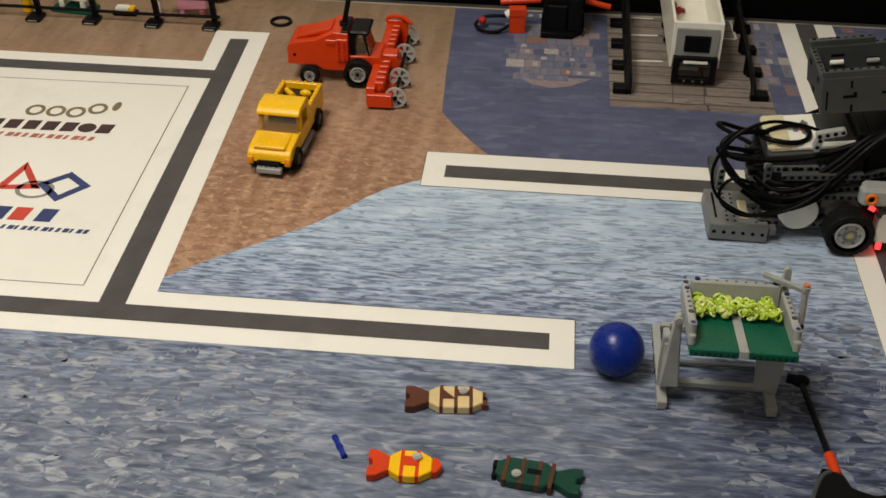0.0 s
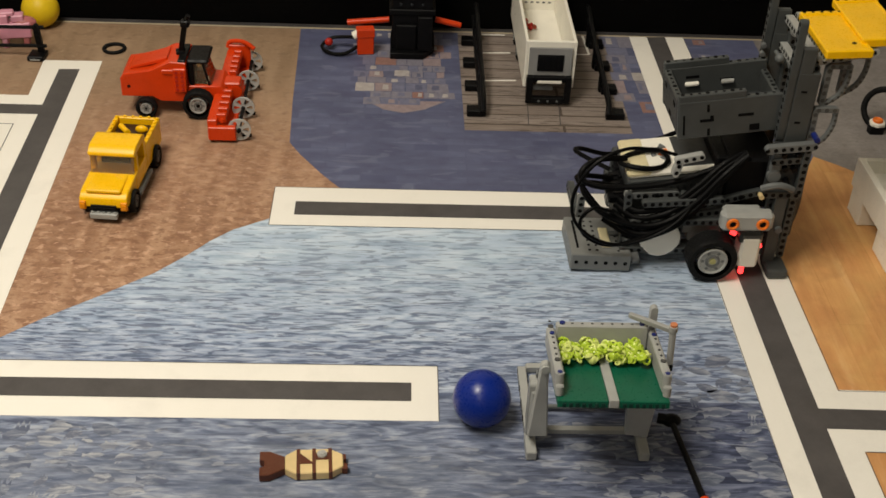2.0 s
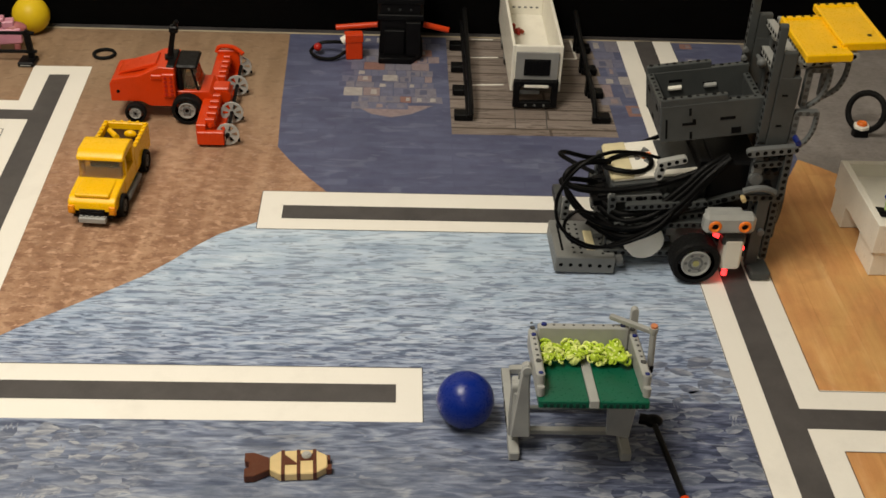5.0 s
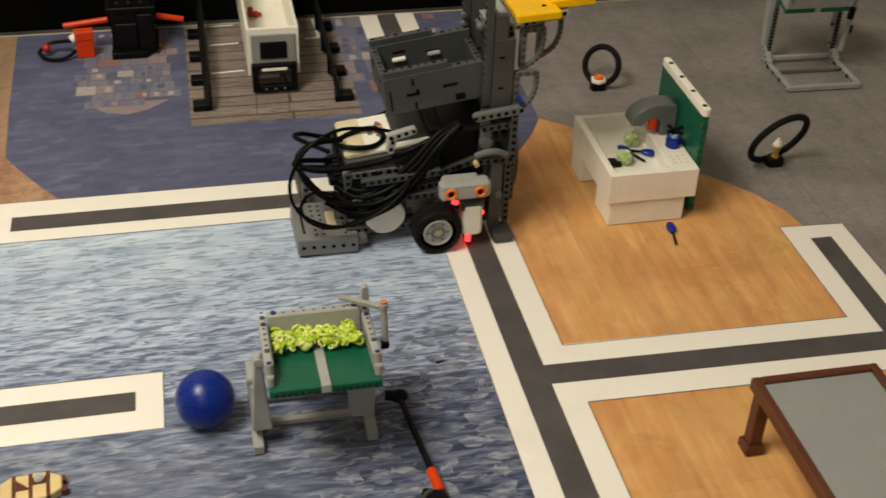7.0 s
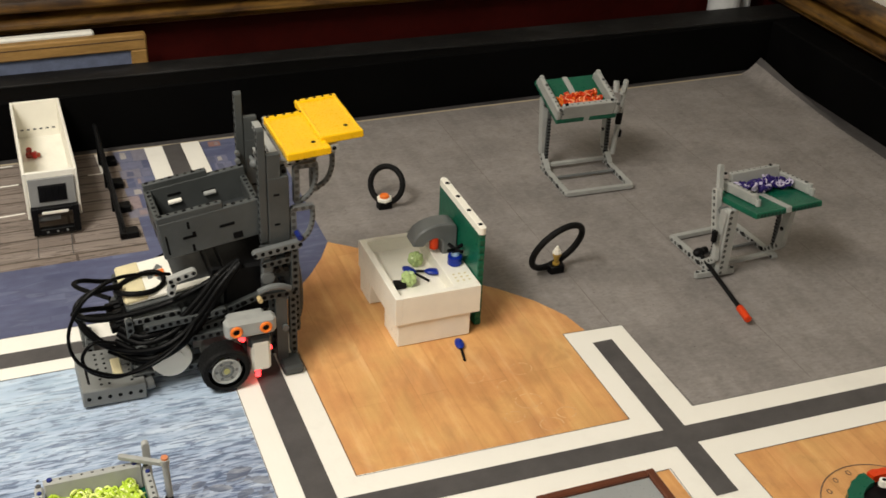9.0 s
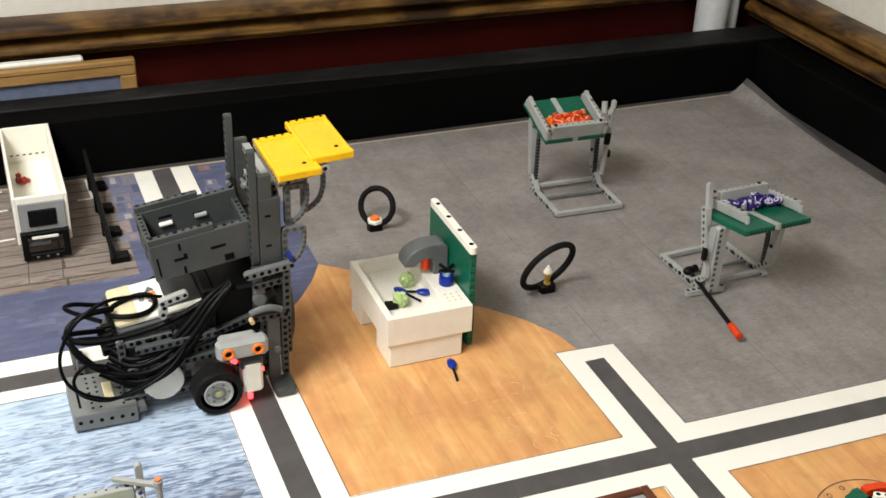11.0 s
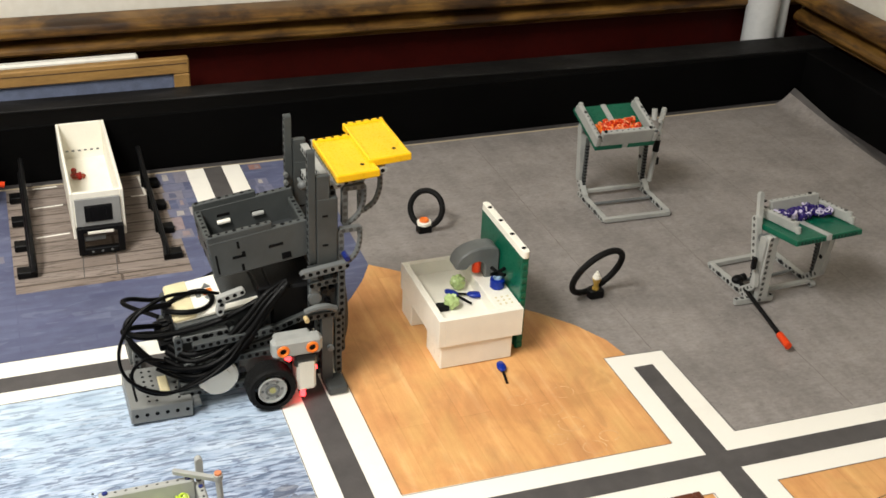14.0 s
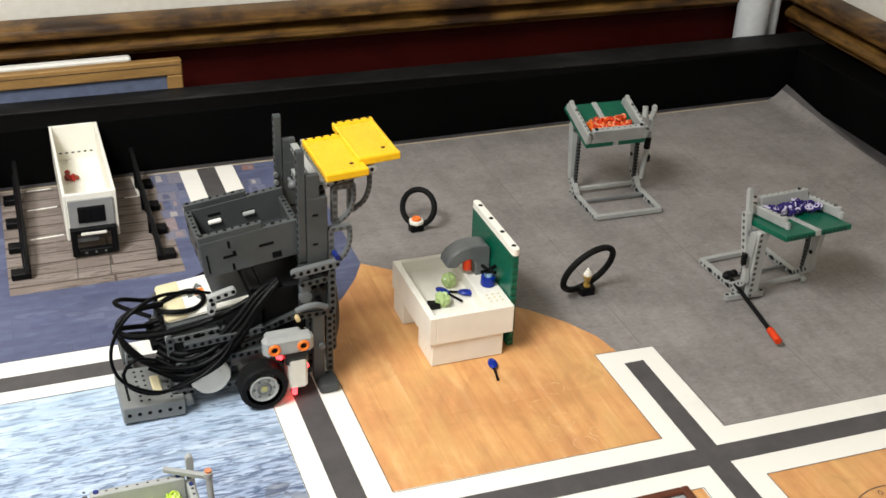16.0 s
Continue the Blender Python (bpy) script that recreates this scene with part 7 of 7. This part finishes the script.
# Each crop's last, palest tint paints highlights onto random lobes.
stand_with_crop(pose(0.1345, 0.012, 0.0006), -0.053, -8, 1, [LIME, LIME, plastic("plastic_lime_highlight", (0.66, 0.74, 0.22), 0.15)], ((0.072, -0.020, 0.012), (0.083, -0.114, 0.010)), "light grey stand with green tray of lime crops and black lever", "lime_crop", "lime green knobbly toy crops heaped in a green tray", 1, 0.092)
stand_with_crop(pose(0.876, 0.558, 0.0006, 0, 0, 178), -0.016, -17, -1, [RED, RED, ORANGE, plastic("plastic_orange_highlight", (0.82, 0.30, 0.14), 0.15)], None, "light grey stand with green tray of orange crops", "orange_crop", "orange knobbly toy crops heaped in a green tray", 2, 0.115, 0.017, (0.054, 0.010, 0.090))
stand_with_crop(pose(0.957, 0.306, 0.0006, 0, 0, 3), -0.050, -9, -1, [PURPLE, PURPLE, PURPLE, plastic("plastic_purple_highlight", (0.52, 0.47, 0.62), 0.2)], ((-0.046, -0.002, 0.012), (-0.072, -0.126, 0.010)), "light grey stand with green tray of purple crops and black lever", "purple_crop", "purple knobbly toy crops with pale painted highlights in a green tray", 3, 0.105, 0.003, (0.0, 0.0, 0.0))

# ---- kitchen: sink, rings, table, turntable ----


def sink():
    t = thing("toy_sink", pose(0.480, 0.236, 0.0006), "white toy kitchen sink with dark green backboard and grey tap", "toy sink")
    X, Y, Z = 0.101, 0.136, 0.066
    w = 0.008
    one("basin_floor", lambda b: box(b, (0.004, 0.004, 0.033), (X - 0.004, Y - 0.004, 0.050), 0), WHITE, t)
    for a, c in (((0, 0, 0.031), (w, Y, Z)), ((X - 0.030, w, 0.031), (X, Y - w, Z)), ((w, 0, 0.031), (X, w, Z)), ((w, Y - w, 0.031), (X, Y, Z))):
        one("basin_wall", lambda b: box(b, a, c, 0.0005), WHITE, t)
    one("pedestal", lambda b: box(b, (0.004, 0.003, 0.0), (X - 0.010, 0.050, 0.0315), 0.001), WHITE, t)
    one("pedestal", lambda b: box(b, (0.001, Y - 0.040, 0.0), (0.030, Y - 0.004, 0.0315), 0.001), WHITE, t)
    one("pedestal", lambda b: box(b, (X - 0.026, Y - 0.060, 0.0), (X - 0.004, Y - 0.004, 0.0315), 0.001), WHITE, t)
    bb_ = one("backboard", lambda b: box(b, (X + 0.001, 0.016, 0.001), (X + 0.0088, Y + 0.004, 0.122), 0.0008), GREEN, t, "dark green backboard")
    one("board_rib", lambda b: [box(b, (X + 0.0088, 0.022 + k * 0.0096, 0.006), (X + 0.0106, 0.026 + k * 0.0096, 0.118), 0.0004) for k in range(12)], GREEN, bb_)
    one("board_edge", lambda b: [box(b, (X + 0.0016, 0.0145, 0.004 + 0.0096 * k), (X + 0.0082, 0.0165, 0.010 + 0.0096 * k), 0.0004) for k in range(12)], GREEN, bb_)
    def cap(b):
        beam(b, (X + 0.005, 0.014, 0.126), (X + 0.005, Y + 0.006, 0.126), (0, 0, 1), 0.0086, 0.0088, holes=False)
        for k in range(4):
            y = 0.024 + k * 0.034
            cyl(b, (X + 0.005, y, 0.1300), (X + 0.005, y, 0.1308), 0.0028, 10, 1)
    one("cap_beam", cap, [WHITE, HOLE], bb_, "white capping beam with holes")
    def tap(b):
        prof = [(0.0, 0.0), (0.0, 0.046), (-0.003, 0.051), (-0.010, 0.0535), (-0.024, 0.054), (-0.038, 0.051), (-0.048, 0.045), (-0.0535, 0.037), (-0.0545, 0.029), (-0.041, 0.027), (-0.036, 0.033), (-0.028, 0.0355), (-0.021, 0.034), (-0.018, 0.029), (-0.018, 0.0)]
        prism(b, prof, -0.012, 0.012, 0, Matrix.Translation((X, 0.088, 0.052)) @ Matrix.Rotation(radians(90), 4, "X"), 0.0016)
    tp = one("tap", tap, MIDGREY, t, "arched grey tap")
    one("tap_pin", lambda b: cyl(b, (X - 0.027, 0.081, 0.074), (X - 0.027, 0.081, 0.088), 0.0055, 12), RED, tp, "orange-red pin under the tap")
    kn = one("tap_handle", lambda b: [cyl(b, (X - 0.012, 0.052, Z), (X - 0.012, 0.052, Z + 0.012), 0.0085, 16, bev=0.001)], BLUE, t, "blue tap handle with black top")
    one("handle_stem", lambda b: cyl(b, (X - 0.012, 0.052, Z + 0.012), (X - 0.012, 0.052, Z + 0.0165), 0.0052, 14), ICEBLUE, kn, "pale blue stem")
    one("handle_top", lambda b: [cyl(b, (X - 0.012, 0.052, Z + 0.012), (X - 0.012, 0.052, Z + 0.020), 0.0035, 12)] + [cyl(b, (X - 0.012, 0.052, Z + 0.019), (X - 0.012 + 0.011 * math.cos(a), 0.052 + 0.011 * math.sin(a), Z + 0.021), 0.0022, 8) for a in [k * math.pi / 2 + 0.4 for k in range(4)]], BLACK, kn)
    one("stud_mark", lambda b: [cyl(b, (X - 0.022 + 0.007 * i, 0.016 + 0.007 * j, Z - 0.0002), (X - 0.022 + 0.007 * i, 0.016 + 0.007 * j, Z + 0.0006), 0.0014, 8) for i in range(3) for j in range(3)], CREAM, t)


sink()


def small_plant(x, y, z, seed):
    rng = random.Random(seed)
    bm = bm_new()
    ball(bm, (0, 0, 0.0085), 0.0085, 0, 22)
    dents = [Vector((rng.uniform(-1, 1), rng.uniform(-1, 1), rng.uniform(-1, 1))).normalized() for k in range(16)]
    for v in bm.verts:
        d = (v.co - Vector((0, 0, 0.0085))).normalized()
        near = max(d.dot(q) for q in dents)
        v.co += d * 0.0022 * (math.cos((1 - near) * 26) * 0.6)
    tagged(part("lime_ball", bm, PALELIME, m=pose(x, y, z)), "pale lime toy vegetable ball in the white sink", "toy vegetable", "vegetables in the sink")


small_plant(0.534, 0.322, 0.051, 1)
small_plant(0.512, 0.284, 0.051, 2)


def spoon(m, label):
    bm = bm_new()
    ball(bm, (0.006, 0, 0.0035), 0.0068, 0, 14, (1.5, 0.8, 0.5))
    cyl(bm, (-0.004, 0, 0.003), (-0.024, 0, 0.002), 0.0015, 8, 1)
    tagged(part("blue_scoop", bm, [BLUE, BLACK], m=m), label, "toy scoop", "blue scoops")


spoon(pose(0.541, 0.300, 0.0512, 0, 0, -25), "blue toy scoop with dark handle inside the white sink")
spoon(pose(0.524, 0.303, 0.0512, 0, 0, 120), "blue toy scoop lying in the white sink")
spoon(pose(0.550, 0.214, 0.0008, 0, 0, 80), "blue toy scoop with dark handle on the orange floor print")
blk = one("black_wedge", lambda b: prism(b, [(-0.009, -0.006), (0.008, -0.006), (0.010, 0.004), (-0.004, 0.007)], 0, 0.006, bev=0.0008), BLACK, m=pose(0.499, 0.283, 0.0512))
tagged(blk, "small black wedge piece in the white sink", "toy part")


def hoop(m, R, tilt, spin, top, label, dx=0.0):
    t = thing("standing_hoop", m, label, "toy hoop", "standing hoops")
    one("hoop_base", lambda b: prism(b, [(-0.009, -0.007), (0.009, -0.007), (0.011, 0.002), (0.006, 0.009), (-0.006, 0.009), (-0.011, 0.002)], 0, 0.011, bev=0.001), BLACK, t)
    c = Vector((dx, 0.006, 0.006))
    mm = Matrix.Translation(c) @ Matrix.Rotation(radians(spin), 4, "Z") @ Matrix.Rotation(radians(tilt), 4, "X")
    one("ring", lambda b: torus(b, mm @ Vector((0, 0, R)), R, 0.0040, mm.to_3x3() @ Vector((0, 1, 0)), 0, 48, 12), RUBBER, t, "black rubber ring")
    if top == "orange":
        one("cap", lambda b: [prism(b, [(0.0108 * math.cos(k * math.pi / 3 + 0.3), 0.0108 * math.sin(k * math.pi / 3 + 0.3)) for k in range(6)], 0.011, 0.0160, bev=0.0009)], WHITE, t, "white six-sided plate")
        one("cap", lambda b: [cyl(b, (0, 0, 0.0158), (0, 0, 0.0186), 0.0066, 18, bev=0.0006), torus(b, (0, 0, 0.0186), 0.0048, 0.0012, (0, 0, 1), 0, 18, 6)], ORANGE, t, "round orange cap")
    else:
        one("stem", lambda b: [cyl(b, (0, 0, 0.011), (0, 0, 0.0135), 0.0044, 14, 0), cyl(b, (0, 0, 0.0135), (0, 0, 0.0260), 0.0026, 14, 0, 0.0052), torus(b, (0, 0, 0.0258), 0.0050, 0.0009, (0, 0, 1), 0, 16, 6)], GOLD, t, "gold cone")
        one("cap", lambda b: [torus(b, (0, 0, 0.0278), 0.0030, 0.0026, (0, 0, 1), 0, 18, 8), torus(b, (0, 0, 0.0312), 0.0018, 0.0023, (0, 0, 1), 0, 16, 8), ball(b, (0, 0, 0.0345), 0.0022, 0, 10, (1, 1, 1.3))], WHITE, t, "white swirled top")


hoop(pose(0.573, 0.552, 0.0004), 0.0242, -22, -48, "orange", "black ring standing in a base with an orange cap")
hoop(pose(0.7245, 0.333, 0.0004), 0.0375, 22, 16, "white", "tilted black ring standing in a base with a white cone", -0.0085)


def toy_table():
    t = thing("toy_table", pose(0.5490, -0.203, 0.0006), "brown toy table with grey inset top on the orange floor", "toy table")
    hx, hy, zt = 0.0580, 0.100, 0.074
    one("inset_top", lambda b: box(b, (-hx + 0.008, -hy + 0.008, zt - 0.007), (hx - 0.008, hy - 0.008, zt - 0.003), 0.0005), TABLEGREY, t, "smooth grey inset")
    for a, c in (((-hx, -hy, zt - 0.012), (-hx + 0.008, hy, zt)), ((hx - 0.008, -hy, zt - 0.012), (hx, hy, zt)), ((-hx + 0.008, hy - 0.008, zt - 0.012), (hx - 0.008, hy, zt)), ((-hx + 0.008, -hy, zt - 0.012), (hx - 0.008, -hy + 0.008, zt))):
        one("table_edge", lambda b: box(b, a, c, 0.0012), BROWN, t)
    for sx in (-1, 1):
        for sy in (-1, 1):
            cx, cy = sx * (hx - 0.008), sy * (hy - 0.012)
            one("leg", lambda b: [box(b, (cx - 0.006, cy - 0.006, 0.010), (cx + 0.006, cy + 0.006, zt - 0.012), 0.001), box(b, (cx - 0.009, cy - 0.009, 0.0), (cx + 0.009, cy + 0.009, 0.010), 0.0015)], BROWN, t)


toy_table()


def turntable():
    t = thing("toy_turntable", pose(0.846, -0.176, 0.0006), "round green and orange-red toy turntable with white arm", "toy turntable")
    def arc(a0, a1, r0, r1, z):
        n = 22
        ang = [radians(a0 + (a1 - a0) * k / n) for k in range(n + 1)]
        jag = [r1 + (0.0012 if k % 2 else 0) for k in range(n + 1)]
        return [(r * math.cos(a), r * math.sin(a)) for a, r in zip(ang, jag)] + [(r0 * math.cos(a), r0 * math.sin(a)) for a in reversed(ang)]
    one("green_rim", lambda b: prism(b, arc(100, 260, 0.040, 0.054, 0), 0.004, 0.020), GREEN, t)
    one("red_rim", lambda b: prism(b, arc(-60, 98, 0.044, 0.052, 0), 0.004, 0.022), RED, t)
    one("black_deck", lambda b: cyl(b, (0, 0, 0), (0, 0, 0.014), 0.0435, 36), BLACK, t)
    one("white_arm", lambda b: beam(b, (-0.006, 0.036, 0.022), (0.036, 0.010, 0.022), (0, 0, 1)), [WHITE, HOLE], t)
    one("yellow_block", lambda b: [box(b, (-0.034, -0.046, 0.014), (-0.006, -0.026, 0.026), 0.001), cyl(b, (-0.020, -0.036, 0.026), (-0.020, -0.036, 0.030), 0.004, 12)], YELLOW, t, "yellow block on the deck")
    one("arm_post", lambda b: cyl(b, (0.012, 0.020, 0.012), (0.012, 0.020, 0.024), 0.004, 12), MIDGREY, t)


turntable()
thin_line([(0.845 + 0.062 * math.cos(a), -0.154 + 0.062 * math.sin(a)) for a in [2 * math.pi * k / 48 for k in range(49)]], 0.0010, 6, M_LINE, "printed_circle")


for k in range(7):
    a = radians(95 + 21 * k)
    cx, cy = 0.845 + 0.054 * math.cos(a), -0.154 + 0.054 * math.sin(a)
    thin_line([(cx + 0.0022 * math.cos(q), cy + 0.003 * math.sin(q)) for q in [2 * math.pi * j / 10 for j in range(11)]], 0.0009, 6, M_LINE, "dial_mark")


def printed_marks():
    """Faint leaf outlines and circles in the wood print."""
    rng = random.Random(21)
    ink = printed("mat_faint_print", [(0.3, (0.52, 0.25, 0.09)), (0.7, (0.72, 0.45, 0.22))], 1, 1, 50)
    bm = bm_new()
    for x, y, r in ((0.592, 0.062, 0.012), (0.585, 0.105, 0.014), (0.560, 0.085, 0.010), (0.615, 0.075, 0.010), (0.575, 0.135, 0.012), (0.545, 0.160, 0.010), (0.600, 0.160, 0.012)):
        n = 22
        for k in range(n):
            a, b_ = 2 * math.pi * k / n, 2 * math.pi * (k + 1) / n
            if rng.random() < 0.75:
                bm.faces.new([bm.verts.new((x + q * math.cos(c), y + 0.8 * q * math.sin(c), 0.00036)) for q, c in ((r, a), (r + 0.0016, a), (r + 0.0016, b_), (r, b_))])
    part("faint_marks", bm, ink, mat, "faint pale outlines in the wood print", soft=False)["kind"] = "stuff"


printed_marks()
